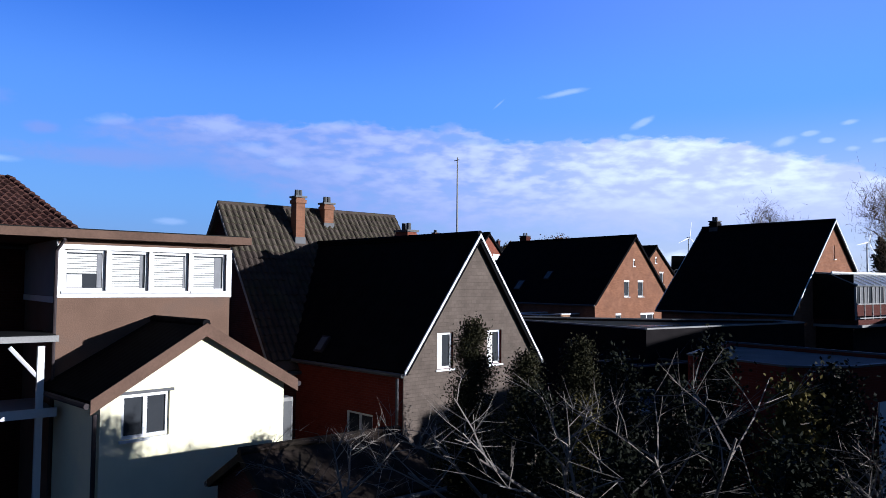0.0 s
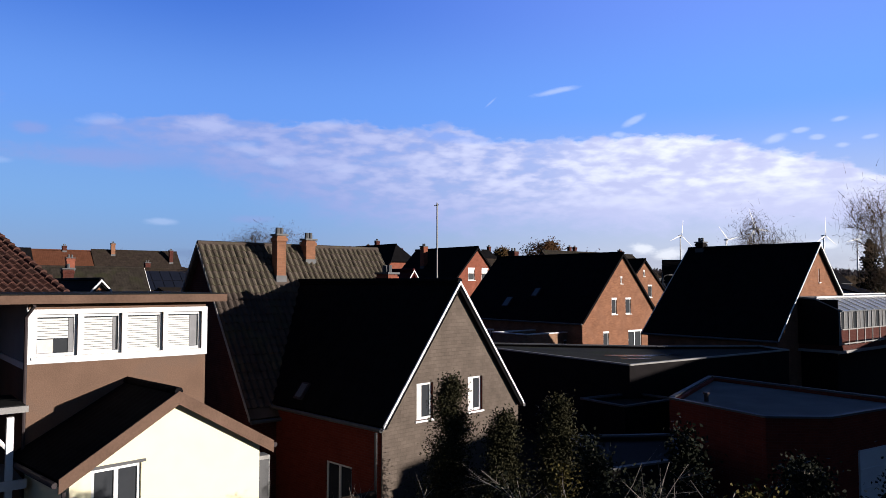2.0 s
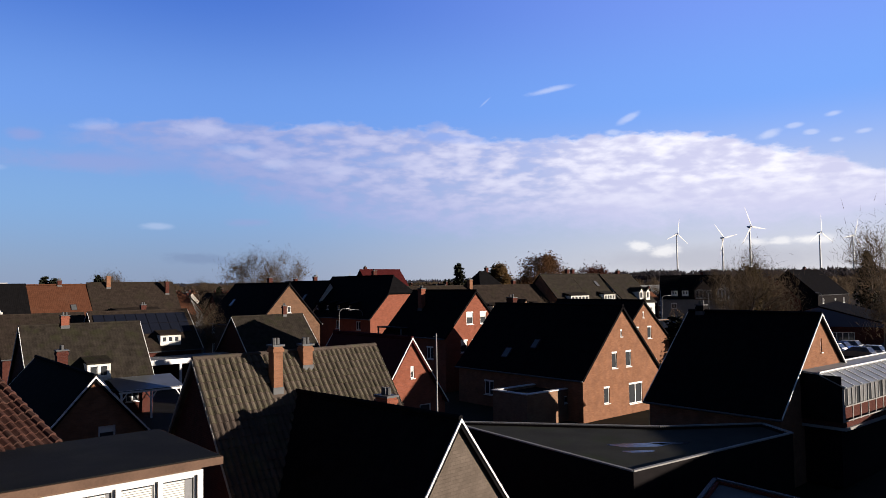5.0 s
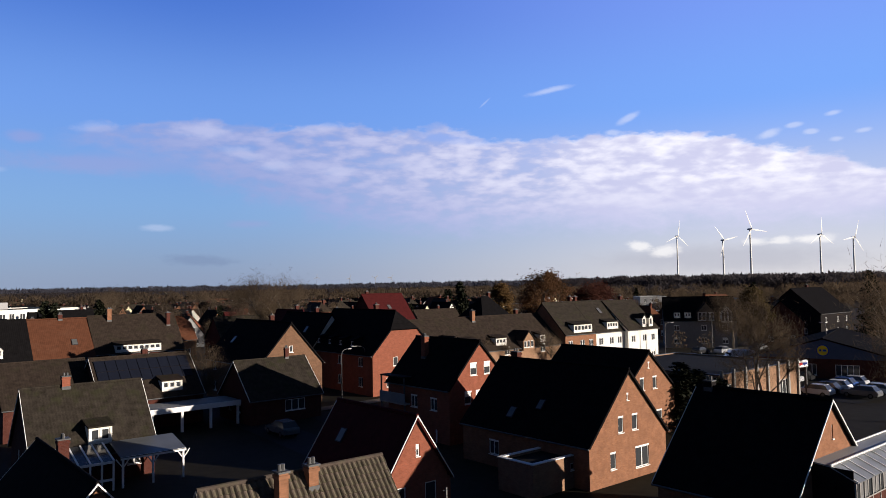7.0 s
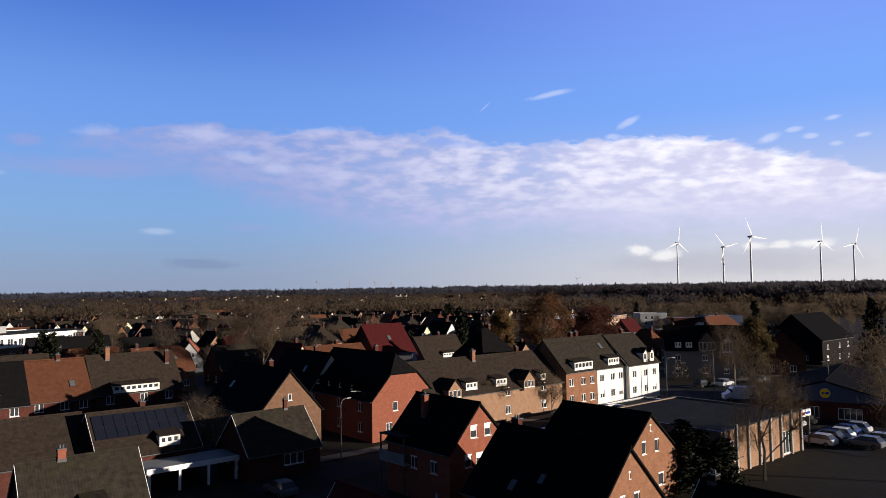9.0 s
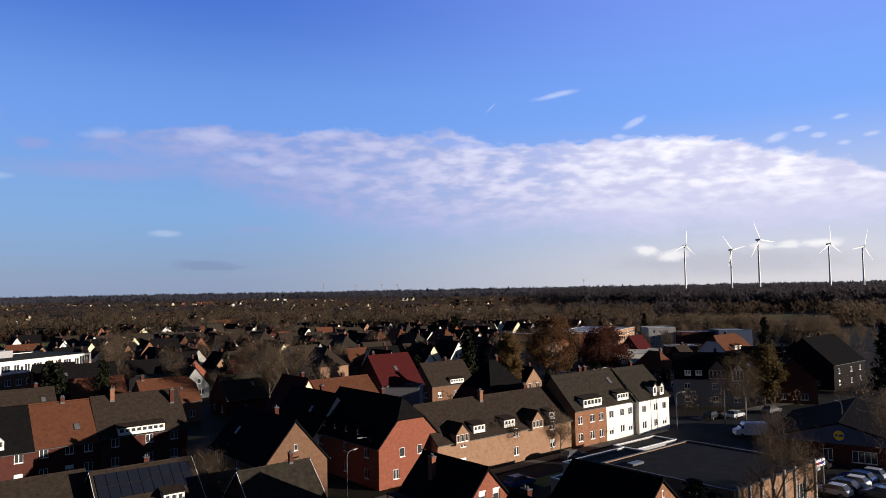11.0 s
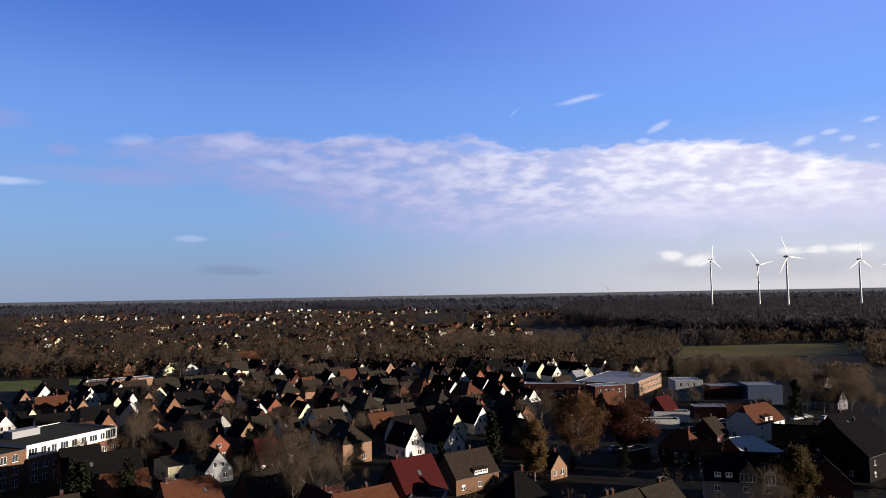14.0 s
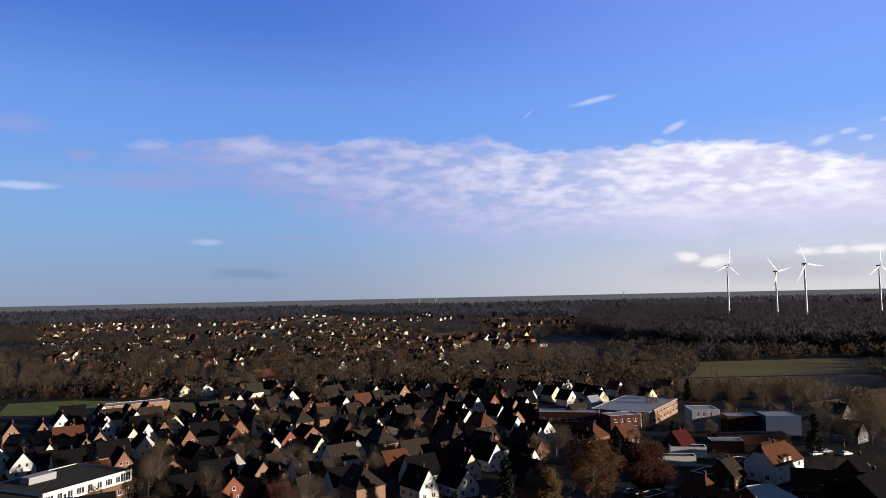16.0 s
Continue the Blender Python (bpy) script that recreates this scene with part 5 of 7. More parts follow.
town(-30.3, 133.2, G, 10.0, 7.4, 5.4, 11.5, "cream", "red", label="red-roofed house with a narrow cream gable")
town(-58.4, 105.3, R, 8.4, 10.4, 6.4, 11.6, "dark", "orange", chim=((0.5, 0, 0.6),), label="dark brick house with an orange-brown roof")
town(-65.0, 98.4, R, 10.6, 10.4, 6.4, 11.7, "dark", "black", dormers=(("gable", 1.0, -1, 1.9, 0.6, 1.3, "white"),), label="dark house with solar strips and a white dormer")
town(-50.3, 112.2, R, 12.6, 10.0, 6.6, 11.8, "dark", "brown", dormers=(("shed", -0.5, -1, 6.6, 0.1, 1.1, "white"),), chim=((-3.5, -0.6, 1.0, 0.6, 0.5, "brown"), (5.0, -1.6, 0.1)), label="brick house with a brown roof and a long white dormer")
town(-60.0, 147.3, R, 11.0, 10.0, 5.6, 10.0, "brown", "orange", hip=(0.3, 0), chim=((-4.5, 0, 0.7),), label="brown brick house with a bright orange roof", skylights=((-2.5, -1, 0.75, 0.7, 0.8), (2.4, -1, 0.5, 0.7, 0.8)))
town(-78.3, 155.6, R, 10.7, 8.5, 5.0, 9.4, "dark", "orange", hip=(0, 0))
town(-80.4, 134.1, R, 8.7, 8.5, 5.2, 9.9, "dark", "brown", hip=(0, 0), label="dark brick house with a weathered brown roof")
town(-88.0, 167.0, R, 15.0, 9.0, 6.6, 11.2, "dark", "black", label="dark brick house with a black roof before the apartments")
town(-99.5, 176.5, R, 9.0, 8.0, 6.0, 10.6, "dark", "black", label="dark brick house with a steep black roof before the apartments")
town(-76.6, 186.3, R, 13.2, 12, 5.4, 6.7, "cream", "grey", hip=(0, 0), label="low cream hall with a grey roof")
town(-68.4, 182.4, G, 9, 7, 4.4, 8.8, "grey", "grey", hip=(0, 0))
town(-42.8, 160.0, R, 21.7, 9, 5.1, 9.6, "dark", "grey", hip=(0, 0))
town(-4.6, 173.1, R, 12.7, 8.5, 5.1, 9.8, "dullbrown", "brown", hip=(0, 0), dormers=(("shed", 1.0, -1, 4.0, 0.2, 1.0, "white"),))
town(-171.8, 242.4, G, 10, 7.8, 4.6, 9.7, "white", "black", hip=(0, 0))
town(-159.9, 236.6, G, 12, 7.8, 4.5, 9.4, "white", "black", hip=(0, 0))
town(-159.3, 249.8, G, 12, 6.6, 4.6, 9.7, "cream", "black", hip=(0, 0))
town(-152.5, 261.3, G, 9, 7.8, 4.4, 9.2, "tan", "black", hip=(0, 0))
town(-157.3, 278.7, G, 9, 6.6, 4.0, 8.5, "tan", "black", hip=(0, 0))
town(-126.1, 238.3, G, 10, 6.6, 4.5, 9.4, "brown", "black", hip=(0, 0))
town(-146.0, 282.4, G, 12, 6.6, 4.3, 9.1, "cream", "black", hip=(0, 0))
town(-120.3, 258.6, G, 9, 6.6, 4.5, 9.7, "brown", "black", hip=(0, 0))
town(-119.6, 274.6, G, 9, 7.2, 4.5, 9.6, "brown", "black", hip=(0, 0))
town(-143.7, 315.2, G, 9, 7.2, 4.1, 9.0, "cream", "black", hip=(0, 0))
town(-142.0, 301.0, G, 9, 6.6, 3.9, 8.4, "tan", "black", hip=(0, 0))
town(-197.7, 318.9, G, 12, 7.2, 4.3, 9.4, "white", "black", hip=(0, 0))
town(-195.2, 349.0, G, 9, 6.6, 3.7, 8.3, "white", "black", hip=(0, 0))
town(-166.6, 300.3, G, 9, 6.6, 3.9, 8.4, "white", "black", hip=(0, 0))
town(-181.5, 348.4, G, 9, 7.2, 3.7, 8.3, "tan", "black", hip=(0, 0))
town(-173.9, 351.5, G, 9, 7.8, 4.0, 8.9, "red", "black", hip=(0, 0))
town(-192.9, 297.5, G, 12, 6.6, 4.3, 9.4, "tan", "black", hip=(0, 0))
town(-181.3, 300.4, G, 12, 6.6, 3.9, 8.4, "red", "black", hip=(0, 0))
town(-144.6, 292.2, G, 10, 6.6, 4.2, 9.1, "white", "black", hip=(0, 0))
town(-204.8, 295.3, G, 10, 6.6, 4.2, 9.0, "tan", "black", hip=(0, 0))
town(-107.1, 233.8, G, 7, 6.5, 4.2, 7.0, "brown", "black", hip=(0, 0))
town(-141.5, 388.0, G, 10, 6.6, 3.5, 7.9, "cream", "black", hip=(0, 0))
town(-134.7, 390.0, G, 10, 7.8, 3.8, 8.5, "white", "black", hip=(0, 0))
town(-108.1, 296.6, G, 9, 7.8, 4.3, 9.4, "brown", "orange", hip=(0, 0))
town(-110.0, 322.1, G, 12, 7.2, 4.2, 9.3, "tan", "black", hip=(0, 0))
town(-108.5, 337.8, G, 10, 7.2, 3.7, 8.1, "tan", "black", hip=(0, 0))
town(-83.3, 262.6, G, 10, 7.8, 4.3, 9.0, "white", "black", hip=(0, 0))
town(-65.6, 260.9, G, 9, 7.2, 4.3, 9.0, "cream", "black", hip=(0, 0))
town(-53.0, 258.6, G, 12, 6.6, 4.3, 9.1, "grey", "black", hip=(0, 0))
town(-86.6, 295.4, G, 10, 6.6, 3.8, 8.2, "white", "black", hip=(0, 0))
town(-92.5, 327.3, G, 10, 7.2, 4.2, 9.3, "tan", "black", hip=(0, 0))
town(-44.0, 376.4, G, 12, 7.2, 3.6, 8.0, "white", "black", hip=(0, 0))
town(-43.8, 425.3, G, 10, 7.8, 3.7, 8.4, "grey", "black", hip=(0, 0))
town(-24.5, 364.1, G, 10, 6.6, 3.6, 8.0, "white", "black", hip=(0, 0))
town(-13.0, 360.3, G, 9, 7.8, 4.1, 9.2, "white", "black", hip=(0, 0))
town(-1.4, 338.1, G, 9, 6.6, 3.7, 8.1, "white", "black", hip=(0, 0))
town(4.8, 352.3, G, 10, 7.8, 3.9, 8.7, "tan", "black", hip=(0, 0))
town(9.6, 358.6, G, 12, 7.2, 3.9, 8.6, "white", "black", hip=(0, 0))
town(4.6, 302.5, G, 9, 7.8, 4.0, 8.8, "white", "black", hip=(0, 0))
town(-4.0, 245.1, G, 10, 7.2, 4.6, 9.7, "white", "black", hip=(0, 0))
town(8.0, 241.0, G, 10, 6.6, 4.1, 8.6, "white", "black", hip=(0, 0))
town(-12.2, 213.1, G, 10, 7.8, 4.3, 8.7, "white", "black", hip=(0, 0))
town(-22.7, 208.5, G, 10, 6.6, 4.8, 9.9, "white", "black", hip=(0, 0))
town(-41.3, 308.8, G, 10, 7.8, 4.0, 8.8, "white", "black", hip=(0, 0))
town(-19.0, 303.8, G, 9, 7.2, 4.3, 9.4, "tan", "black", hip=(0, 0))
town(-114.7, 469.6, G, 10, 7.2, 3.8, 8.9, "tan", "black", hip=(0, 0))
town(-100.0, 465.7, G, 9, 7.8, 3.3, 7.7, "white", "black", hip=(0, 0))
town(-22.0, 460.0, G, 12, 7.8, 3.3, 7.7, "tan", "black", hip=(0, 0))
town(-10.5, 440.2, G, 10, 6.6, 3.6, 8.4, "tan", "black", hip=(0, 0))
town(0.8, 433.5, G, 9, 6.6, 3.9, 9.0, "white", "black", hip=(0, 0))
town(28.8, 489.2, G, 12, 7.2, 3.7, 8.8, "brown", "orange", hip=(0, 0))
town(38.1, 441.3, G, 9, 7.8, 3.4, 7.8, "white", "black", hip=(0, 0))
town(52.6, 467.9, G, 10, 7.2, 3.8, 8.9, "tan", "black", hip=(0, 0))
town(14.7, 461.0, G, 12, 7.2, 3.6, 8.3, "white", "black", hip=(0, 0))
town(-51.0, 345.7, G, 9, 7.8, 3.7, 8.1, "grey", "black", hip=(0, 0))
town(-72.6, 234.6, R, 6.0, 8.2, 4.2, 8.2, "grey", "grey", hip=(0, 0))
town(-61.3, 226.2, R, 6.3, 7.5, 4.5, 8.8, "white", "brown", hip=(0, 0))
town(-52.1, 226.9, R, 6.0, 7.5, 4.3, 8.2, "dark", "brown", hip=(0, 0))
town(-58.2, 191.9, R, 6.0, 8.2, 4.9, 9.4, "dark", "red", hip=(0, 0))
town(-53.8, 203.2, R, 6.0, 7.5, 4.4, 8.3, "tan", "brown", hip=(0, 0))
town(45.5, 362.5, R, 7.5, 8.2, 3.9, 8.2, "white", "metal", hip=(0, 0))
town(-145.2, 358.6, R, 18.4, 7.5, 3.7, 7.6, "white", "grey", hip=(0, 0))
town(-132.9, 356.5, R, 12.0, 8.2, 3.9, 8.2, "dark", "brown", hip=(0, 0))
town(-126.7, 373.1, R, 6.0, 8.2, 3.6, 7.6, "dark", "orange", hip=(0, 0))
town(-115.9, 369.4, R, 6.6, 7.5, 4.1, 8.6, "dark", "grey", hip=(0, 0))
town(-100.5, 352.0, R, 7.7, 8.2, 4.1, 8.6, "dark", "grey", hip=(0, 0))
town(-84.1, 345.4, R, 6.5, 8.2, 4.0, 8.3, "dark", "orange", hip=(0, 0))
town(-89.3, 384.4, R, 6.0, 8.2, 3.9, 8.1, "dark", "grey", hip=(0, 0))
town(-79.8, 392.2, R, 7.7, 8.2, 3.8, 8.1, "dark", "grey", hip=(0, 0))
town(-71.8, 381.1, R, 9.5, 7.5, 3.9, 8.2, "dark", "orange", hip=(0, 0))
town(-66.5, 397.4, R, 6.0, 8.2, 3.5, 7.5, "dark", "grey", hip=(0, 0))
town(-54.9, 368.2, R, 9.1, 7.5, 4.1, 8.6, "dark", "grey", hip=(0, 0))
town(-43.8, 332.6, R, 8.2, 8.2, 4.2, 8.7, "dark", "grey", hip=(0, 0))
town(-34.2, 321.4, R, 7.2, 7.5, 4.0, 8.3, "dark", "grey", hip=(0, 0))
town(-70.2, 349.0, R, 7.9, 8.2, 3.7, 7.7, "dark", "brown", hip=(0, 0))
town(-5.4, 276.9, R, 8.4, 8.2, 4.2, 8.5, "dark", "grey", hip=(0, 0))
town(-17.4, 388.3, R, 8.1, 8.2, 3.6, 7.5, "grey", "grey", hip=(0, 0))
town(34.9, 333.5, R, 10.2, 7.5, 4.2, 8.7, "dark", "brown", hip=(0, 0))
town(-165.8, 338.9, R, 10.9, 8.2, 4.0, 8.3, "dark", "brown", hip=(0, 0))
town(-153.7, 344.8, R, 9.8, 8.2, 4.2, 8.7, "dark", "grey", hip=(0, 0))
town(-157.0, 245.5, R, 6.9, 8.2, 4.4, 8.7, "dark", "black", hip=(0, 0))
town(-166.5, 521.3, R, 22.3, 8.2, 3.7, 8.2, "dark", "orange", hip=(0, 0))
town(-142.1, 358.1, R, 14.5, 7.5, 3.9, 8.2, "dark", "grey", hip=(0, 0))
town(-33.2, 288.6, G, 10, 9, 6.3, 10.7, "tan", "orange", hip=(1, 0))
town(-42.3, 262.9, G, 10, 9, 6.4, 10.8, "tan", "grey", hip=(1, 0))
town(-26.2, 307.1, G, 10, 9, 6.2, 10.6, "tan", "orange", hip=(1, 0))
town(-7.0, 298.9, G, 10, 9, 6.2, 10.6, "tan", "orange", hip=(1, 0))
town(-16.8, 268.0, G, 10, 9, 6.4, 10.8, "dark", "grey", hip=(1, 0))
town(-37.9, 202.6, G, 10, 9, 6.8, 11.2, "tan", "brown", hip=(1, 0))
town(33.3, 272.7, G, 10, 9, 6.4, 10.8, "brown", "orange", hip=(1, 0))
town(-3.6, 248.4, G, 10, 9, 6.5, 10.9, "white", "grey", hip=(1, 0))
town(-84.5, 309.3, G, 10, 9, 6.2, 10.6, "tan", "grey", hip=(1, 0))
town(-26.7, 356.4, G, 10, 9, 6.0, 10.4, "tan", "grey", hip=(1, 0))
town(82.9, 231.4, R, 15.8, 10, 6.4, 11.0, "white", "orange", hip=(0.35, 0.35), dormers=(("shed", -2.0, -1, 1.4, 0.5, 1.2, "white"), ("shed", 0.8, -1, 1.4, 0.5, 1.2, "white")), label="white rendered villa with an orange roof and dormers")
town(66.5, 223.0, R, 6.2, 8.5, 4.4, 8.5, "dark", "brown", hip=(0, 0))
town(63.3, 266.6, R, 7.8, 8, 4.4, 8.8, "dark", "red", hip=(0, 0))
town(53.3, 203.4, G, 10, 8, 4.3, 8.7, "dark", "orange", hip=(1, 1))
town(90.6, 187.2, R, 17.9, 14, 7.2, 13.2, "tar", "black", hip=(0, 0), label="large dark building with a broad black roof")
town(102.0, 218.5, R, 14.0, 10, 5.1, 10.1, "dark", "black", hip=(0, 0))
town(87.6, 205.4, -20, 18.0, 9, 4.7, 9.1, "dark", "black", hip=(0, 0))
town(82.7, 190.8, R, 8.0, 9, 4.8, 9.2, "dark", "black", hip=(0, 0))
town(130.8, 287.5, G, 10, 8, 3.8, 8.2, "dullgrey", "grey", hip=(0, 0))
town(147.8, 336.1, G, 10, 8, 3.4, 7.5, "grey", "grey", hip=(0, 0))

hotel = town(53.5, 160.0, -14, 14.5, 11.0, 7.2, 12.0, "dullgrey", "black", dormers=(("shed", -4.6, -1, 1.3, 0.6, 1.2, "white"), ("shed", -2.4, -1, 1.3, 0.6, 1.2, "white"), ("gable", 1.2, -1, 3.4, -0.2, 2.2, "slate"), ("gable", 5.2, -1, 2.2, -0.4, 2.4, "white")), style="lintel", label="grey guest house with dormers and a bay window")
town(71.0, 160.5, 76, 9.0, 9.0, 6.6, 11.0, "dark", "black", label="dark brick house beside the guest house")

# ---- larger flat buildings ----
cl = flat_block(-117.7, 191.5, 70.5, 27.6, 22.0, 1.0, 11.3, "white", "gravel", "long white apartment block with a flat gravel roof", name="apartment_block", category="apartments",
                front=[(-12 + 3.0 * i, 8.6, 1.5 if i % 3 else 2.4, 1.7) for i in range(8)] + [(11.6, 8.5, 3.4, 2.3)])
bm = bmesh.new()
box(bm, -13.85, 13.85, -11.6, -11.064, -0.5, 7.1)
part("brick_front", bm, BRICK["dullbrown"], cl)
for i in range(9):
    window(cl, Matrix.Translation((-12 + 3.0 * i, -11.75, 4.3)), 1.5, 1.5), window(cl, Matrix.Translation((-12 + 3.0 * i, -11.75, 1.2)), 1.5, 1.6)
bm = bmesh.new()
box(bm, -9.0, -1.0, 0.5, 4.0, 10.2, 12.0)
part("roof_house", bm, BRICK["grey"], cl)

hall = flat_block(63.0, 345.0, 62, 46.0, 26.0, 0.4, 6.9, "tan", "metal", "school hall with a wide pale flat roof and tan walls", name="school_hall", coping=WHITE, parapet=0.05,
                  front=[(-20 + 5.0 * i, 1.6, 2.6, 1.8) for i in range(9)] + [(-20 + 5.0 * i, 4.4, 2.6, 1.4) for i in range(9)], left=[(-9 + 4.5 * i, 3.6, 2.6, 1.6) for i in range(5)])
wing = flat_block(51.0, 314.0, 20, 14.0, 8.0, 0.4, 7.3, "dark", "metal", "school wing with a white end wall", name="school_wing", coping=WHITE, front=[(-4.5 + 3.0 * i, zz, 1.6, 1.4) for i in range(4) for zz in (1.4, 4.4)])
bm = bmesh.new()
box(bm, 7.004, 7.18, -4.05, 4.05, -0.4, 7.0)
part("end_wall", bm, BRICK["white"], wing, "white rendered end wall")
flat_block(31.0, 328.0, -9, 26.0, 9.0, 0.4, 6.6, "dark", "metal", "low school wing with a pale-edged flat roof", name="school_wing", coping=WHITE, front=[(-11 + 3.4 * i, 2.4, 1.8, 1.5) for i in range(7)])
flat_block(36.0, 319.0, -9, 11.0, 5.0, 0.4, 3.4, "dark", "metal", "low lean-to with a pale sheet roof before the school", name="lean_to")
for x, y, r, L, W, h, rf, lb in ((65.0, 262.0, -6, 12.0, 5.0, 3.6, "felt", "low flat-roofed store with a white edge"), (58.0, 249.0, -4, 12.0, 4.5, 3.2, "gravel", "low garage row with a white edge"),
                                 (81.0, 272.0, -4, 11.0, 7.0, 3.8, "metal", "low workshop with a pale flat roof"), (74.0, 240.0, 20, 9.0, 6.0, 3.6, "felt", "dark flat-roofed yard shed with a white edge"),
                                 (40.0, 201.0, R, 8.0, 4.0, 3.3, "gravel", "small flat garage with a white edge"), (62.0, 226.0, R, 9.0, 6.0, 3.4, "felt", "flat-roofed extension with a white edge")):
    flat_block(x, y, r, L, W, ground_z(x, y) - 0.1, h + ground_z(x, y), "white" if y > 245 and x < 70 else "dark", rf, lb, name="yard_building", coping=WHITE)
town(15.5, 184.0, G, 7.0, 5.6, 4.0, 7.2, "tan", "black", label="small tan-gabled outbuilding behind the terrace")
town(45.0, 247.0, G, 9.0, 7.4, 4.4, 8.2, "dark", "black")
town(88.0, 250.0, R, 9.0, 7.4, 4.2, 8.0, "dark", "brown")
town(30.0, 268.0, G, 10.0, 7.6, 4.6, 8.8, "tan", "black")
town(47.0, 283.0, R, 9.0, 7.6, 4.4, 8.4, "dark", "orange")
town(16.0, 292.0, G, 10.0, 7.6, 4.6, 8.8, "white", "black")
town(106.0, 567.0, -20, 12.0, 8.0, 3.4, 7.0, "dark", "black", label="dark farmhouse with a pale gable beside the fields")
town(93.0, 564.0, -20, 10.0, 9.0, 3.4, 6.6, "dark", "brown", label="old farm barn beside the fields")
flat_block(-125.6, 169.1, 70.5, 20.0, 22.0, 1.0, 10.5, "dullbrown", "gravel", "brick part of the apartment block with a flat gravel roof", name="apartment_block", category="apartments",
           front=[(-8 + 3.0 * i, zz, 1.6, 1.8) for i in range(6) for zz in (2.0, 5.0, 8.0)], left=[(-8 + 3.2 * i, zz, 1.4, 1.5) for i in range(6) for zz in (2.2, 5.2, 8.2)])
office = flat_block(84.5, 315.0, 0, 11.0, 12.0, 0.4, 9.2, "grey", "metal", "grey office block with tall windows", name="office_block",
           front=[(-3.2 + 2.6 * i, zz, 1.0, 1.7) for i in range(3) for zz in (1.6, 4.2, 6.6)], coping=WHITE)
bm = bmesh.new()
box(bm, 5.504, 5.7, -6.05, 6.05, -0.4, 8.9)
part("end_wall", bm, BRICK["white"], office, "white rendered end wall")
flat_block(111.5, 305.0, 0, 13.5, 12.0, 0.4, 8.2, "blue", "metal", "blue-clad hall with a flat roof", name="blue_hall")
flat_block(98.0, 309.0, 0, 13.0, 10.0, 0.4, 7.4, "dark", "metal", "dark brick workshop hall", name="workshop_hall")
flat_block(94.0, 285.0, 2, 26.0, 8.0, 0.4, 4.0, "dark", "felt", "long low dark garage row", name="garage_row")
flat_block(-196.0, 382.0, R, 34.0, 12.0, 0.0, 4.5, "tan", "metal", "low tan sports hall", name="sports_hall", coping=WHITE)
flat_block(-190.0, 455.0, 10, 16.0, 12.0, 0.0, 6.5, "yellow", "metal", "pale yellow flat-roofed block", name="clubhouse", coping=WHITE)
town(66.2, 190.6, 22, 11.5, 11.0, 6.2, 9.3, "dark", "sheet", hip=(1, 0), chim=(), skylights=(), label="workshop with a hipped white ribbed sheet roof")
town(54.6, 180.6, G, 5.0, 5.2, 6.6, 9.9, "brown", "orange", chim=(), skylights=(), label="small outbuilding with a sunlit brick gable")
flat_block(-11.0, 141.0, -5, 6.5, 6.0, 1.4, 8.6, "dullgrey", "felt", "dull grey rendered stairwell block", name="stair_block")
flat_block(-14.0, 126.0, R, 12.0, 9.0, 1.4, 5.4, "cream", "gravel", "low building with a flat roof and white plant boxes", name="shop_annex", coping=WHITE)


# ---- fields and far land ----
patch("field", [(108.5, 493.7), (124.0, 500.0), (262.0, 514.0), (229.3, 454.5), (205.0, 404.0), (172.0, 424.0), (104.0, 436.6)], STUBBLE, 0.05, "brown stubble field beyond the town", "field")
patch("field", [(165.0, 618.0), (330.0, 640.0), (265.0, 520.0), (128.0, 507.0), (146.0, 556.0)], FIELD, 0.05, "olive winter pasture before the wood", "field")
patch("field", [(142.0, 462.0), (166.0, 482.0), (214.0, 466.0), (207.0, 451.0)], FIELD, 0.11, "narrow green strip within the brown field", "field")
patch("field", [(155.4, 384.4), (200.7, 414.1), (205.9, 409.2), (184.9, 368.1), (152.4, 369.4)], FIELD, 0.05, "green meadow at the edge of town", "field")
patch("field", [(191.5, 436.4), (222.4, 461.6), (221.4, 439.7), (191.3, 419.2)], FIELD, 0.05, "small green paddock between hedges", "field")
patch("lawn", [(-262.0, 366.0), (-215.0, 368.0), (-165.9, 379.8), (-152.0, 404.0), (-253.9, 424.0), (-288.4, 412.3)], GRASS, 0.05, "sports lawn beside the hall", "field")
patch("field", [(65.1, 1444.8), (226.7, 1534.2), (189.6, 1252.4), (66.9, 1269.8)], FIELD, 0.05, "narrow distant green field", "field")
patch("field", [(-604.2, 2120.1), (-565.9, 2472.6), (-452.0, 2046.9), (-497.9, 1798.5)], FIELD, 0.05, "narrow distant green field", "field")
patch("field", [(-500.5, 1400.0), (-456.2, 1516.2), (-385.3, 1298.4), (-429.9, 1230.8)], STUBBLE, 0.05, "distant pale field", "field")
patch("field", [(-111.5, 1182.3), (-30.1, 1236.3), (-26.6, 1091.6), (-90.5, 1046.7)], STUBBLE, 0.05, "distant brown field", "field")
patch("field", [(-326.5, 1728.3), (-202.0, 1835.7), (-188.9, 1602.8), (-273.3, 1510.1)], STUBBLE, 0.05, "distant brown field", "field")

# ---- trees of the town ----
CROWNS = [bare_tree(11 + k, 10.0, 0.022, "leafless broadleaf tree with a rounded brown crown", levels=4, twigs=4, haze=5600, spread=0.55 + 0.08 * k) for k in range(4)]
CYPRESS = conifer(41, 10.0, 2.1, 2200, 0.5, NEEDLE, "tall dark evergreen conifer", limbs=60)


def tree(x, y, height, k, rot):
    return copy_thing(CROWNS[k], at_ground(x, y, rot, height / 10.6, 0.1) @ Matrix.Diagonal((0.86, 0.86, 1, 1)))


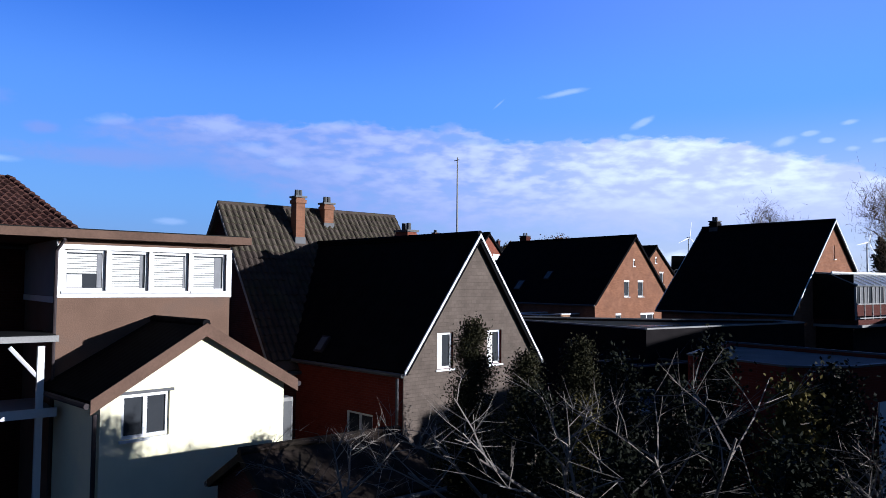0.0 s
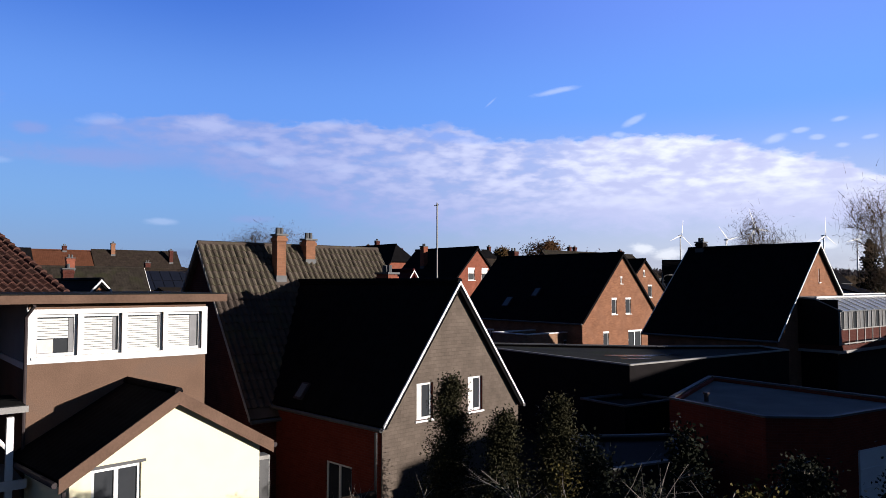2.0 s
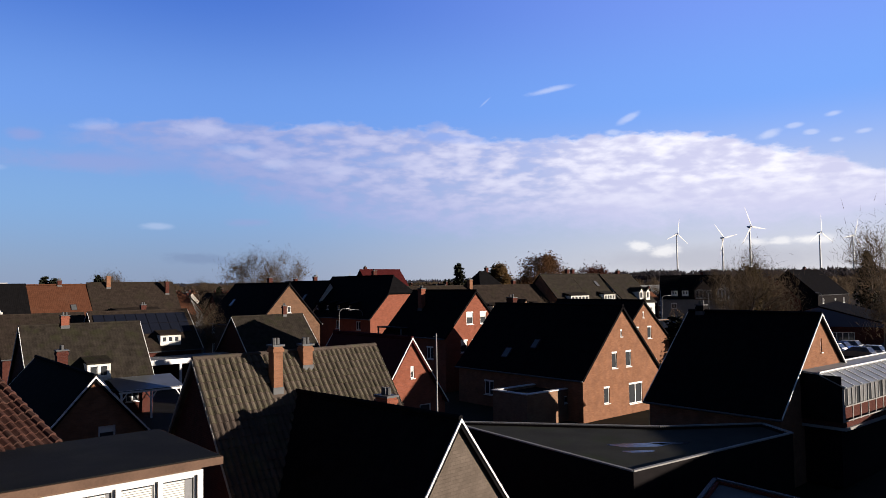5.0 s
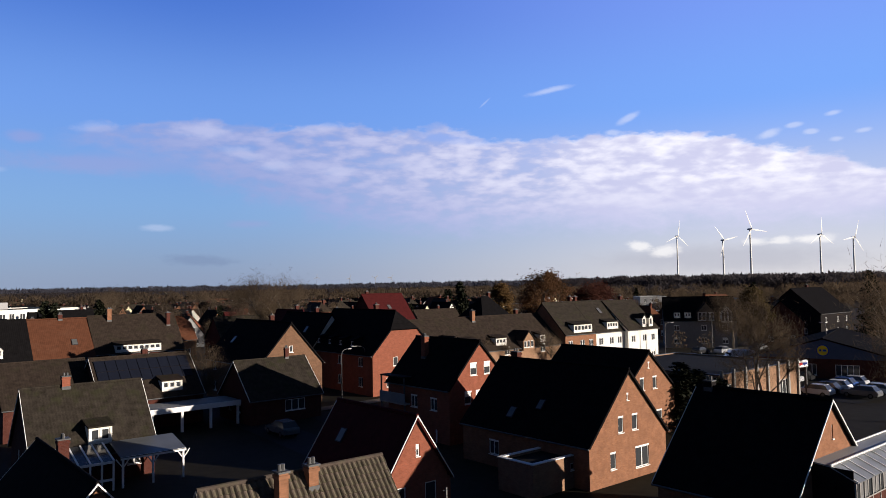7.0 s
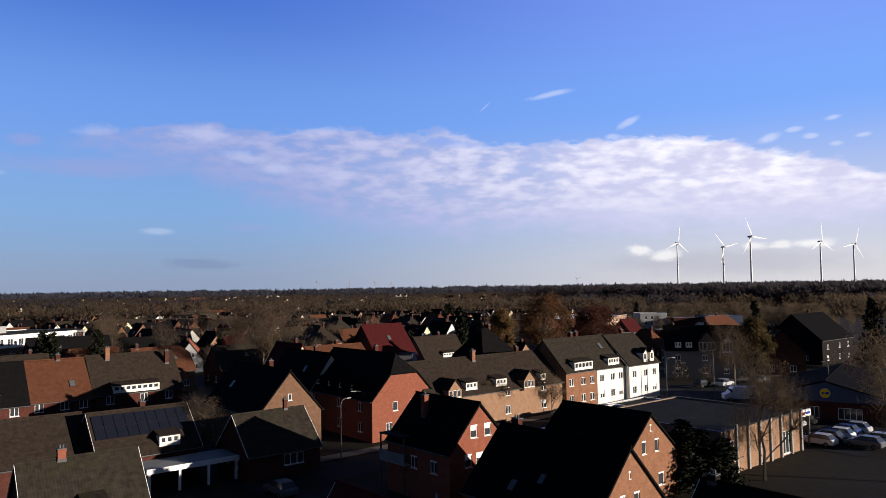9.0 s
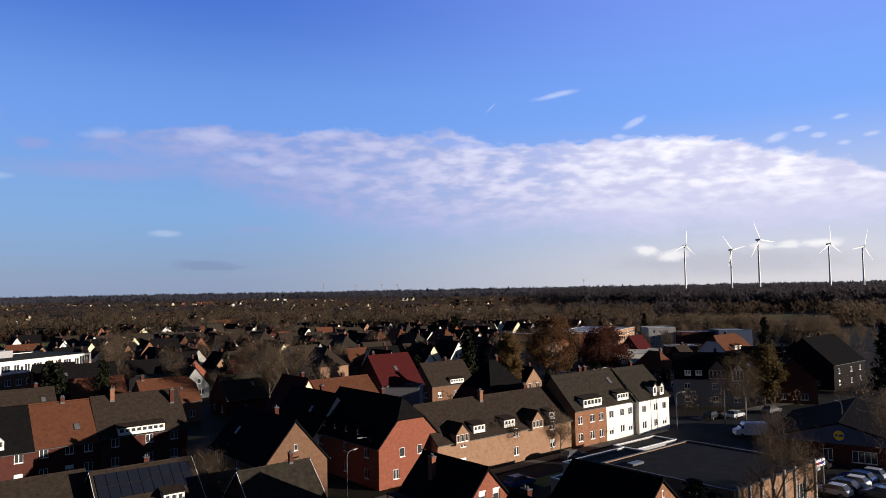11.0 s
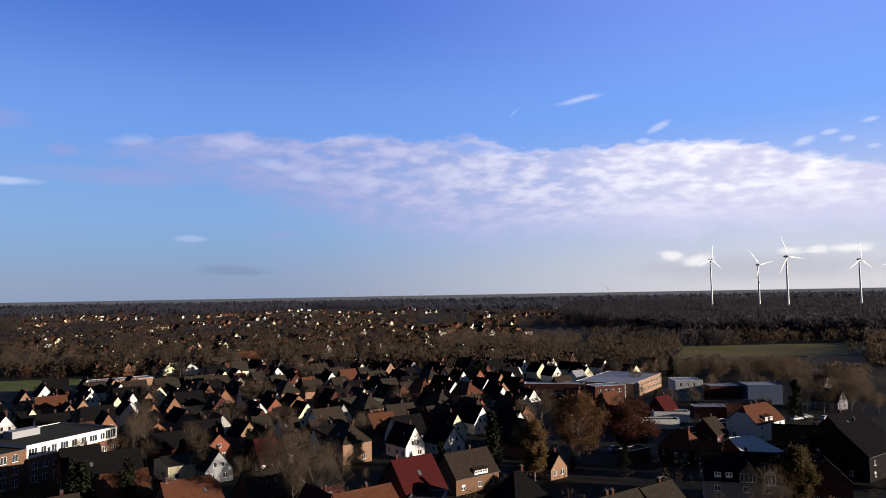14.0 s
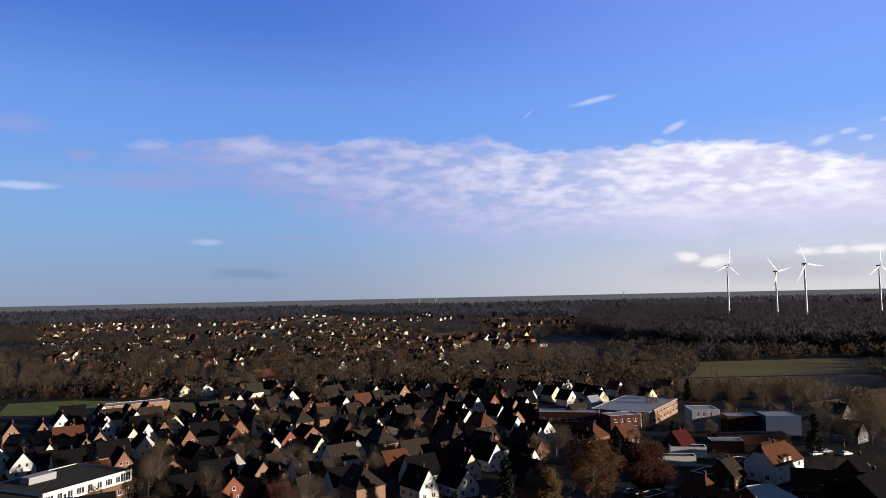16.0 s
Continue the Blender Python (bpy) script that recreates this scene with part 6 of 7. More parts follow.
def leafy_tree(seed, x, y, height, radius, colour, label):
    """A tree in withered leaf: forked trunk and limbs, and small leaves about the ends of its boughs."""
    rnd = random.Random(seed)
    root = thing("leafy_tree", x, y, ground_z(x, y) - 0.1, rnd.uniform(0, 360), label, "tree")
    leaf = material("withered_leaves", colour, rough=0.8, vary=0.45, scale=0.35, fine=4, bump=0.0, random=0.2, soft=0.5)
    wood, v, f = bmesh.new(), [], []
    tube(wood, (0, 0, -0.2), (0.1, 0, height * 0.45), height * 0.02, height * 0.013, 8)
    tube(wood, (0.1, 0, height * 0.45), (-0.1, 0.1, height * 0.9), height * 0.013, 0.03, 6)
    mid = height * 0.58
    for b in range(54):
        ang, e = rnd.uniform(0, 6.283), rnd.uniform(-0.95, 1.0)
        w = radius * math.sqrt(max(0.06, 1 - e * e)) * rnd.uniform(0.55, 1.0)
        tip = Vector((w * math.cos(ang), w * math.sin(ang), mid + e * height * 0.42 * rnd.uniform(0.85, 1.03)))
        a = Vector((0, 0, height * rnd.uniform(0.22, 0.5) if e < 0.5 else height * 0.6))
        tube(wood, a, tip, 0.07, 0.015, 4)
        size = radius * rnd.uniform(0.18, 0.34)
        for _ in range(190):
            c = tip + Vector((rnd.gauss(0, 0.55), rnd.gauss(0, 0.55), rnd.gauss(0, 0.5))) * size
            d = Vector((rnd.gauss(0, 1), rnd.gauss(0, 1), rnd.gauss(0, 0.7))).normalized()
            s = d.orthogonal().normalized() * 0.16
            k = len(v)
            d = d * rnd.uniform(0.35, 0.75)
            v += [tuple(c), tuple(c + d * 0.5 - s), tuple(c + d), tuple(c + d * 0.5 + s)]
            f.append((k, k + 1, k + 2, k + 3))
    part("trunk", wood, BARK, root), part("crown", (v, f), leaf, root)
    return root


tree(45.0, 232.3, 10, 1, 67)
tree(-43.1, 189.9, 6, 3, 134)
tree(10.4, 203.0, 9, 1, 201)
tree(-104.2, 219.9, 13, 0, 268)
tree(-78.8, 197.0, 11, 2, 335)
tree(-87.4, 365.8, 11, 1, 42)
tree(-139.4, 499.0, 13, 2, 109)
tree(-156.7, 523.2, 13, 0, 176)
tree(-100.6, 312.3, 11, 3, 243)
tree(-91.4, 302.8, 10, 1, 310)
tree(-153.7, 442.4, 13, 2, 17)
tree(-36.3, 217.6, 9, 0, 84)
tree(-31.1, 275.6, 10, 3, 151)
tree(-52.2, 273.4, 9, 1, 218)
tree(13.5, 244.4, 10, 2, 285)
tree(-98.1, 447.0, 12, 0, 352)
tree(-67.7, 481.0, 12, 1, 59)
tree(-23.4, 457.3, 12, 2, 126)
tree(-218.1, 448.6, 13, 3, 193)
tree(-207.4, 465.8, 13, 0, 260)
tree(-181.6, 463.2, 13, 1, 327)
tree(-103.9, 401.1, 12, 2, 34)
tree(-82.4, 438.6, 11, 0, 101)
tree(-34.5, 440.9, 12, 3, 168)
tree(6.2, 437.0, 12, 1, 235)
tree(70.2, 347.4, 10, 2, 302)
tree(80.7, 359.6, 11, 0, 9)
tree(98.9, 358.5, 11, 1, 76)
tree(111.8, 357.6, 11, 2, 143)
tree(123.2, 353.0, 12, 3, 210)
tree(137.1, 356.0, 11, 0, 277)
tree(130.4, 310.3, 11, 1, 344)
tree(123.3, 275.0, 12, 2, 51)
tree(136.0, 281.1, 12, 3, 118)
tree(120.0, 281.4, 10, 0, 185)
tree(154.5, 333.3, 10, 1, 252)
tree(136.7, 274.5, 12, 2, 319)
tree(-98.4, 201.8, 12, 0, 93)
tree(-102.5, 215.4, 12, 1, 160)
tree(-69.5, 181.1, 8, 2, 227)
tree(-48.4, 180.5, 12, 3, 1)
tree(-40.0, 163.3, 10, 0, 68)
tree(-54.1, 185.4, 11, 1, 135)
tree(53.1, 139.3, 11, 2, 202)
tree(6.5, 109.5, 6, 3, 269)
tree(15.0, 113.6, 6, 0, 336)
tree(-29.9, 84.0, 7.5, 2, 43)
copy_thing(CYPRESS, at_ground(108.0, 262.6, 358, 1.4, 0.1))
copy_thing(CYPRESS, at_ground(-3.8, 371.7, 148, 1.3, 0.1))
copy_thing(CYPRESS, at_ground(-14.8, 373.8, 110, 1.0, 0.1))
copy_thing(CYPRESS, at_ground(-63.8, 196.4, 60, 1.0, 0.1))
copy_thing(CYPRESS, at_ground(-10.7, 177.3, 40, 1.0, 0.1))
copy_thing(CYPRESS, at_ground(-2.0, 372.5, 110, 1.3, 0.1))
copy_thing(CYPRESS, at_ground(-104.6, 206.3, 238, 0.7, 0.1))
copy_thing(CYPRESS, at_ground(98.5, 393.1, 135, 1.2, 0.1))
copy_thing(CYPRESS, at_ground(-97.9, 332.7, 145, 0.8, 0.1))
copy_thing(CYPRESS, at_ground(1.7, 189.3, 92, 1.51, 0.1))
copy_thing(CYPRESS, at_ground(96.8, 169.3, 95, 1.60, 0.1))
copy_thing(CYPRESS, at_ground(-85.1, 149.3, 78, 1.23, 0.1))
copy_thing(CYPRESS, at_ground(-73.6, 149.3, 175, 1.24, 0.1))
copy_thing(CYPRESS, at_ground(-83.1, 149.3, 95, 1.19, 0.1))
tree(-38.5, 146.5, 14.6, 0, 0)
tree(-34.6, 148.0, 14.2, 1, 50)
leafy_tree(61, 25.0, 201.0, 17.5, 6.6, (0.105, 0.055, 0.026), "broad tree keeping its withered brown leaves")
leafy_tree(62, 41.5, 212.0, 13.5, 6.6, (0.07, 0.026, 0.018), "broad tree with a dense red-brown winter crown")
leafy_tree(63, 11.7, 179.0, 14.0, 3.2, (0.14, 0.085, 0.035), "slender tree with ochre winter leaves")
leafy_tree(64, 64.0, 157.0, 12.0, 3.6, (0.075, 0.055, 0.022), "olive-brown tree beside the guest house")
tree(31.3, 75.0, 11.0, 1, 250)
for tx, ty, ts in ((22.4, 71.5, 0.60), (24.2, 73.0, 0.58), (25.8, 72.2, 0.50), (23.4, 75.8, 0.62), (27.0, 74.0, 0.46)):
    copy_thing(CYPRESS, at_ground(tx, ty, tx * 40, ts, 0.1) @ Matrix.Diagonal((1.9, 1.9, 1, 1)))
tree(44.2, 73.9, 13.6, 2, 300)
for proto in (*CROWNS, CYPRESS):
    proto.matrix_world = at_ground(*{CROWNS[0]: (-62.0, 226.0), CROWNS[1]: (-84.0, 240.0), CROWNS[2]: (20.0, 262.0), CROWNS[3]: (-140.0, 300.0), CYPRESS: (41.0, 262.0)}[proto], 30)


def turbine(x, y, hub, turn, r, slim=1.0, paint_=WHITE):
    z = ground_z(x, y)
    root = thing("wind_turbine", x, y, z, 25, "tall white three-bladed wind turbine on a tapered tower", "wind turbine", "wind turbines beyond the wood")
    h = hub - z
    bm = bmesh.new()
    tube(bm, (0, 0, -1), (0, 0, h - 1), 2.2 * slim, 1.2 * slim, 14)
    part("tower", bm, paint_, root)
    bm = bmesh.new()
    tube(bm, (0, -3.2, h), (0, 4.5, h), 1.7, 1.5, 10)
    part("nacelle", bm, paint_, root)
    bm = bmesh.new()
    tube(bm, (0, -3.3, h), (0, -5.2, h), 1.5, 0.5, 10)
    part("hub", bm, paint_, root)
    for k in range(3):
        a = radians(turn + 120 * k)
        u, w = Vector((math.sin(a), 0, math.cos(a))), Vector((math.cos(a), 0, -math.sin(a)))
        c = Vector((0, -4.2, h))
        bm = bmesh.new()
        rings = []
        for s, wd, tk in ((0.03, 0.9, 0.9), (0.2, 2.0, 0.6), (0.5, 1.4, 0.4), (1.0, 0.35, 0.12)):
            o = c + u * r * s
            rings.append([bm.verts.new(o + w * p * wd + Vector((0, q * tk, 0))) for p, q in ((-0.5, 0), (0, 0.5), (0.9, 0), (0, -0.5))])
        for ra, rb in zip(rings, rings[1:]):
            for i in range(4):
                bm.faces.new((ra[i], ra[(i + 1) % 4], rb[(i + 1) % 4], rb[i]))
        bm.faces.new(rings[-1])
        bmesh.ops.recalc_face_normals(bm, faces=bm.faces)
        part("blade", bm, paint_, root)



# ---- wind turbines ----
for tx, ty, hub, turn in ((497.5, 1611.8, 114.0, 8), (537.8, 1448.3, 94.6, -42), (503.9, 1231.8, 100.6, -24), (705.9, 1399.7, 99.8, 0), (796.7, 1449.7, 96.0, 20)):
    turbine(tx, ty, hub, turn, 36.0)
for tx, ty, hub, turn in ((-812.7, 4301.2, 72.9, 0), (-618.3, 4301.2, 62.8, 17), (-371.1, 4301.2, 61.9, 34), (-465.6, 4301.2, 63.5, 51), (730.7, 4301.2, 65.7, 68)):
    turbine(tx, ty, hub, turn, 26.0, 0.6, CONCRETE)

# ---- distant woods and villages ----
def inside(x, y, pts):
    c = False
    for (x0, y0), (x1, y1) in zip(pts, pts[1:] + pts[:1]):
        if (y0 > y) != (y1 > y) and x < (x1 - x0) * (y - y0) / (y1 - y0) + x0:
            c = not c
    return c


OPEN = [[v.co.to_2d()[:] for v in o.data.vertices] for o in scene.objects if o.name.split(".")[0] in ("field", "lawn")]
BUILT = [(o.location.x, o.location.y) for o in scene.objects if o.parent is None and o.get("category") in ("house", "building", "apartments")]
BELTS = [[(-285, 548), (-169, 465), (-61, 488), (-73, 584), (-218, 598), (-362, 696)], [(-38, 604), (73, 569), (107, 711), (-53, 841)],
         [(89, 396), (156, 392), (168, 335), (185, 366), (170, 418), (101, 422)], [(-317, 445), (-510, 714), (-319, 585), (-256, 470)]]
WOOD_EDGE = [(118, 1150), (140, 960), (190, 690), (345, 668), (900, 640), (1900, 1500), (2200, 2600), (300, 2600)]


def tufts(name, places, rnd, mat, label, per=22, fine=1.0):
    """Many leafless crowns: loose rounded sprays of thin twigs about each place (x, y, height, radius)."""
    rng = np.random.default_rng(rnd.randrange(9999))
    p = np.array([(x, y, ground_z(x, y), h, r) for x, y, h, r in places]).repeat(per, 0)
    n = len(p)
    a, q, e = rng.uniform(0, 6.283, n), np.sqrt(rng.random(n)), rng.uniform(0.12, 1.0, n)
    h, r = p[:, 3], p[:, 4]
    w = r * q * np.sqrt(np.maximum(0.05, 1 - (2 * e - 1.1) ** 2 * 0.9))
    c = np.stack((p[:, 0] + w * np.cos(a), p[:, 1] + w * np.sin(a), p[:, 2] + h * e), 1)
    s, u, b = r * rng.uniform(0.07, 0.2, n) * fine, r * rng.uniform(0.2, 0.5, n) * fine, rng.uniform(0, 6.283, n)
    zero = np.zeros(n)
    side = np.stack((s * np.cos(b), s * np.sin(b), zero), 1)
    v = np.stack((c - side - np.stack((zero, zero, u * 0.5), 1), c + side - np.stack((zero, zero, u * 0.4), 1),
                  c + np.stack((rng.uniform(-1, 1, n) * s * 2, rng.uniform(-1, 1, n) * s * 2, u * 0.6), 1)), 1).reshape(-1, 3)
    me = bpy.data.meshes.new(name)
    me.vertices.add(3 * n), me.loops.add(3 * n), me.polygons.add(n)
    me.vertices.foreach_set("co", v.ravel())
    me.loops.foreach_set("vertex_index", np.arange(3 * n))
    me.polygons.foreach_set("loop_start", np.arange(0, 3 * n, 3))
    me.update(calc_edges=True)
    me.materials.append(mat)
    return tagged(new(name, me), label, "woodland", kind="stuff")


def scatter(rnd, n, y0, y1, test, hmin, hmax, power=1.0):
    got = []
    while len(got) < n:
        y = y0 * (y1 / y0) ** (rnd.random() ** power)
        x = rnd.uniform(-0.76, 0.76) * y
        if test(x, y):
            h = rnd.uniform(hmin, hmax)
            got.append((x, y, h, h * rnd.uniform(0.32, 0.5)))
    return got


rw = random.Random(71)
tufts("wood", scatter(rw, 5200, 640, 2600, lambda x, y: inside(x, y, WOOD_EDGE), 16, 22), rw, WOODS, "dark leafless wood behind the fields", 72, 0.8)
bare_land = lambda x, y: not any(inside(x, y, p) for p in OPEN) and not inside(x, y, WOOD_EDGE)
open_land = bare_land
for belt, count, tall in zip(BELTS, (230, 170, 150, 150), (13, 12, 10, 11)):
    bx0, bx1, by0, by1 = min(p[0] for p in belt), max(p[0] for p in belt), min(p[1] for p in belt), max(p[1] for p in belt)
    got = []
    while len(got) < count:
        q = (rw.uniform(bx0, bx1), rw.uniform(by0, by1))
        if inside(*q, belt) and open_land(*q):
            h = tall * rw.uniform(0.6, 1.1)
            got.append((*q, h, h * rw.uniform(0.26, 0.4)))
    tufts("tree_belt", got, rw, TWIG, "belt of tall leafless trees at the edge of town", 130, 0.62)
bare_land = lambda x, y: open_land(x, y) and not any(inside(x, y, p) for p in BELTS)
clump = lambda x, y: noise.noise(Vector((x * 0.008, y * 0.004, 3.0))) > -0.22
tufts("copses", scatter(rw, 2600, 620, 3200, lambda x, y: bare_land(x, y) and noise.noise(Vector((x * 0.008, y * 0.004, 3.0))) > 0.16, 6, 14), rw, WOODS, "leafless copses between the fields", 40, 0.95)
tufts("hedgerow_trees", scatter(rw, 5600, 430, 2200, lambda x, y: bare_land(x, y) and clump(x, y), 5, 13), rw, TWIG, "leafless trees and hedges between distant villages", 40, 0.9)
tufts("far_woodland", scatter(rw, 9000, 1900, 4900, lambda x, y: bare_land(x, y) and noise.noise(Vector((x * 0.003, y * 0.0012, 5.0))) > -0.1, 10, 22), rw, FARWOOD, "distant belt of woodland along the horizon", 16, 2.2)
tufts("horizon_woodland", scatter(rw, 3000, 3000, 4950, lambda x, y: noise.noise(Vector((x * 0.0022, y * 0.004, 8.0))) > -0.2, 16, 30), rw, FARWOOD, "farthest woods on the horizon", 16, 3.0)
clear_of = lambda x, y, d: all((x - a) ** 2 + (y - b) ** 2 > d * d for a, b in BUILT)
tufts("garden_shrubs", scatter(rw, 1300, 150, 470, lambda x, y: bare_land(x, y) and clear_of(x, y, 6.2), 1.6, 4.2), rw, TWIG, "leafless garden shrubs and hedges between the houses", 40, 0.6)


def gable_row(name, places, rnd, label):
    """Small far houses: walls and two roof slopes each."""
    v, f, mats = [], [], []
    for x, y, w, l, e, r, turn, wm, rm in places:
        z = ground_z(x, y)
        c, s = math.cos(turn), math.sin(turn)
        k = len(v)
        for px_, py_, pz in ((-l, -w, 0), (l, -w, 0), (l, w, 0), (-l, w, 0), (-l, -w, e), (l, -w, e), (l, w, e), (-l, w, e), (-l, 0, r), (l, 0, r)):
            v.append((x + px_ * c - py_ * s, y + px_ * s + py_ * c, z + pz))
        for q, m in (((0, 1, 5, 4), wm), ((2, 3, 7, 6), wm), ((1, 2, 6, 9, 5), wm), ((3, 0, 4, 8, 7), wm), ((4, 5, 9, 8), rm), ((6, 7, 8, 9), rm)):
            f.append(tuple(k + i for i in q)), mats.append(m)
    me = bpy.data.meshes.new(name)
    me.from_pydata(v, [], f)
    for m in (BRICK["white"], BRICK["brown"], BRICK["cream"], BRICK["dark"], ROOF["black"], ROOF["brown"], ROOF["orange"], ROOF["grey"]):
        me.materials.append(m)
    me.polygons.foreach_set("material_index", mats)
    return tagged(new(name, me), label, "houses", kind="stuff")


def far_places(n, y0, y1, test):
    got = []
    while len(got) < n:
        y = y0 * (y1 / y0) ** rw.random()
        x = rw.uniform(-0.66, 0.66) * y
        if not test(x, y):
            continue
        turn = radians(rw.choice((G, G, R, -30, 10)) + rw.uniform(-8, 8))
        got.append((x, y, rw.uniform(3.0, 4.0), rw.uniform(4.0, 6.5), rw.uniform(2.6, 4.0), rw.uniform(6.5, 8.5), turn,
                    rw.choice((0, 2, 1, 1, 3, 3, 3)), 4 + rw.choice((0, 0, 0, 0, 0, 0, 3, 1, 1, 2))))
    return got


village = lambda x, y: bare_land(x, y) and (noise.noise(Vector((x * 0.004, y * 0.002, 9.0))) > (-0.22 if x < 0.05 * y else 0.12))
gable_row("distant_houses", far_places(1500, 440, 2600, village), rw, "distant village houses with dark and orange roofs")


# ---- more houses between, seen from far ----
def small_house(x, y, rot, L, W, e, r, wall, roof, w_up):
    z = ground_z(x, y)
    root = thing("house", x, y, z, rot, f"small {'rendered' if wall in ('white', 'cream') else wall + ' brick'} house with a {roof} roof among gardens", "house", "houses of the town")
    bm = bmesh.new()
    p = [(L / 2, -W / 2, -0.5), (L / 2, W / 2, -0.5), (L / 2, W / 2, e), (L / 2, 0, r), (L / 2, -W / 2, e)]
    a = [bm.verts.new(q) for q in p]
    b = [bm.verts.new((-q[0], q[1], q[2])) for q in p]
    bm.faces.new(a), bm.faces.new(list(reversed(b)))
    for i in range(5):
        bm.faces.new((a[(i + 1) % 5], a[i], b[i], b[(i + 1) % 5]))
    part("wall", bm, BRICK[wall], root)
    pitch = (r - e) / (W / 2)
    for s in (-1, 1):
        bm = bmesh.new()
        slab(bm, [(-L / 2 - 0.2, 0, r + 0.12), (L / 2 + 0.2, 0, r + 0.12), (L / 2 + 0.2, s * (W / 2 + 0.3), r + 0.12 - (W / 2 + 0.3) * pitch), (-L / 2 - 0.2, s * (W / 2 + 0.3), r + 0.12 - (W / 2 + 0.3) * pitch)], 0.14)
        part("roof_slope", bm, ROOF[roof], root)
    if w_up:
        chimney(root, 1.0, 0.4, r - 0.6, r + 0.9, 0.5, 0.5, "dark")
    for u, q, w_, h_ in ((-1.3, 1.0, 1.0, 1.2), (1.3, 1.0, 1.0, 1.2), (0, w_up, 0.9, 1.1)):
        m = Matrix.Translation((L / 2 + 0.004, u, q)) @ pose(0, 0, 0, 0, 0, 90) @ Matrix.Translation((0, -0.14, 0))
        window(root, m, w_, h_)
    return root


rt = random.Random(29)
FILL = []
while len(FILL) < 98:
    y = 205 * (430 / 205) ** rt.random()
    x = rt.uniform(-0.62, 0.24 if y > 260 else 0.12) * y
    if y > 350 and x < -0.38 * y:
        continue
    if not bare_land(x, y) or not clear_of(x, y, 12.5) or any((x - a) ** 2 + (y - b) ** 2 < 144 for a, b in FILL):
        continue
    if 15 < x < 130 and 190 < y < 385:
        continue
    FILL.append((x, y))
    small_house(x, y, (G if rt.random() < 0.62 else R) + rt.uniform(-5, 5), rt.uniform(8.5, 11.5), rt.uniform(6.6, 8.0), rt.uniform(3.2, 4.0), rt.uniform(7.4, 8.8),
                rt.choice(("white", "cream", "tan", "brown", "red", "dark", "brown")), rt.choice(("black", "black", "black", "black", "black", "black", "brown", "brown", "grey", "orange")), 3.6)
for i in range(75):
    while True:
        y = 170 * (460 / 170) ** rt.random()
        x = rt.uniform(-0.64, 0.66) * y
        if bare_land(x, y) and clear_of(x, y, 8.5) and all((x - a) ** 2 + (y - b) ** 2 > 60 for a, b in FILL) and not (20 < x < 150 and 75 < y < 260) and not (-40 < x < 20 and y < 150):
            break
    copy_thing(CROWNS[i % 4], at_ground(x, y, i * 37 % 360, rt.uniform(0.4, 0.85), 0.1) @ Matrix.Diagonal((0.75, 0.75, 1, 1)))
rc = random.Random(12)
for i in range(26):
    x, y = rc.uniform(14, 70), rc.uniform(188, 300)
    if clear_of(x, y, 7.5):
        copy_thing(CYPRESS, at_ground(x, y, i * 50, rc.uniform(0.35, 0.8), 0.1))


# ---- evergreens and a bare tree in the nearest garden ----
for i, (x, y, top, rad, mt) in enumerate(((0.1, 18.3, 4.45, 1.0, 2), (2.65, 11.9, 4.2, 0.9, 0), (1.46, 17.5, 3.65, 0.9, 2), (4.05, 11.1, 4.55, 0.8, 0), (2.86, 17.7, 4.0, 1.0, 2), (6.9, 13.0, 3.5, 0.8, 0), (4.25, 8.8, 4.2, 0.8, 1), (5.6, 10.4, 4.2, 1.2, 0),
                                          (7.2, 9.6, 4.4, 1.2, 0), (1.0, 10.6, 3.7, 1.2, 0), (2.9, 9.6, 4.1, 1.1, 0), (8.2, 11.8, 4.1, 1.4, 0), (5.9, 8.1, 4.1, 1.0, 0), (2.6, 14.9, 2.9, 1.0, 1),
                                          (6.6, 12.6, 3.6, 1.4, 0), (9.0, 9.4, 3.9, 1.2, 0), (1.9, 8.4, 3.3, 1.2, 0), (3.6, 7.2, 3.6, 1.0, 0), (7.4, 14.0, 3.2, 1.3, 0))):
    z = ground_z(x, y)
    ob = conifer(100 + i, top - z, rad, 24000 if mt == 2 else 8000, 0.065 if mt == 2 else 0.075, (NEEDLE, OLIVE, GREENERY)[mt], "yellowing garden cypress with loose ragged sprays" if mt == 1 else "pointed green garden cypress before the slate gable" if mt else "dark garden cypress with loose upright sprays", name="cypress", limbs=90)
    ob.matrix_world = pose(x, y, z, 0, 0, 40 * i)
for i, (x, y, h, sp) in enumerate(((0.3, 10.6, 4.7, 1.1), (1.5, 8.8, 4.9, 1.0), (-2.3, 12.4, 3.8, 1.1), (4.9, 7.6, 5.0, 0.9), (3.3, 9.0, 4.7, 1.0), (6.2, 9.2, 4.6, 1.0))):
    ob = bare_tree(300 + i, h, 0.006, "leafless fruit tree with pale grey branches", name="fruit_tree", spread=sp, levels=4, twigs=1, clear=0.4, up=0.15, bark=PALEBARK)
    ob.matrix_world = pose(x, y, ground_z(x, y), 0, 0, 75 * i)


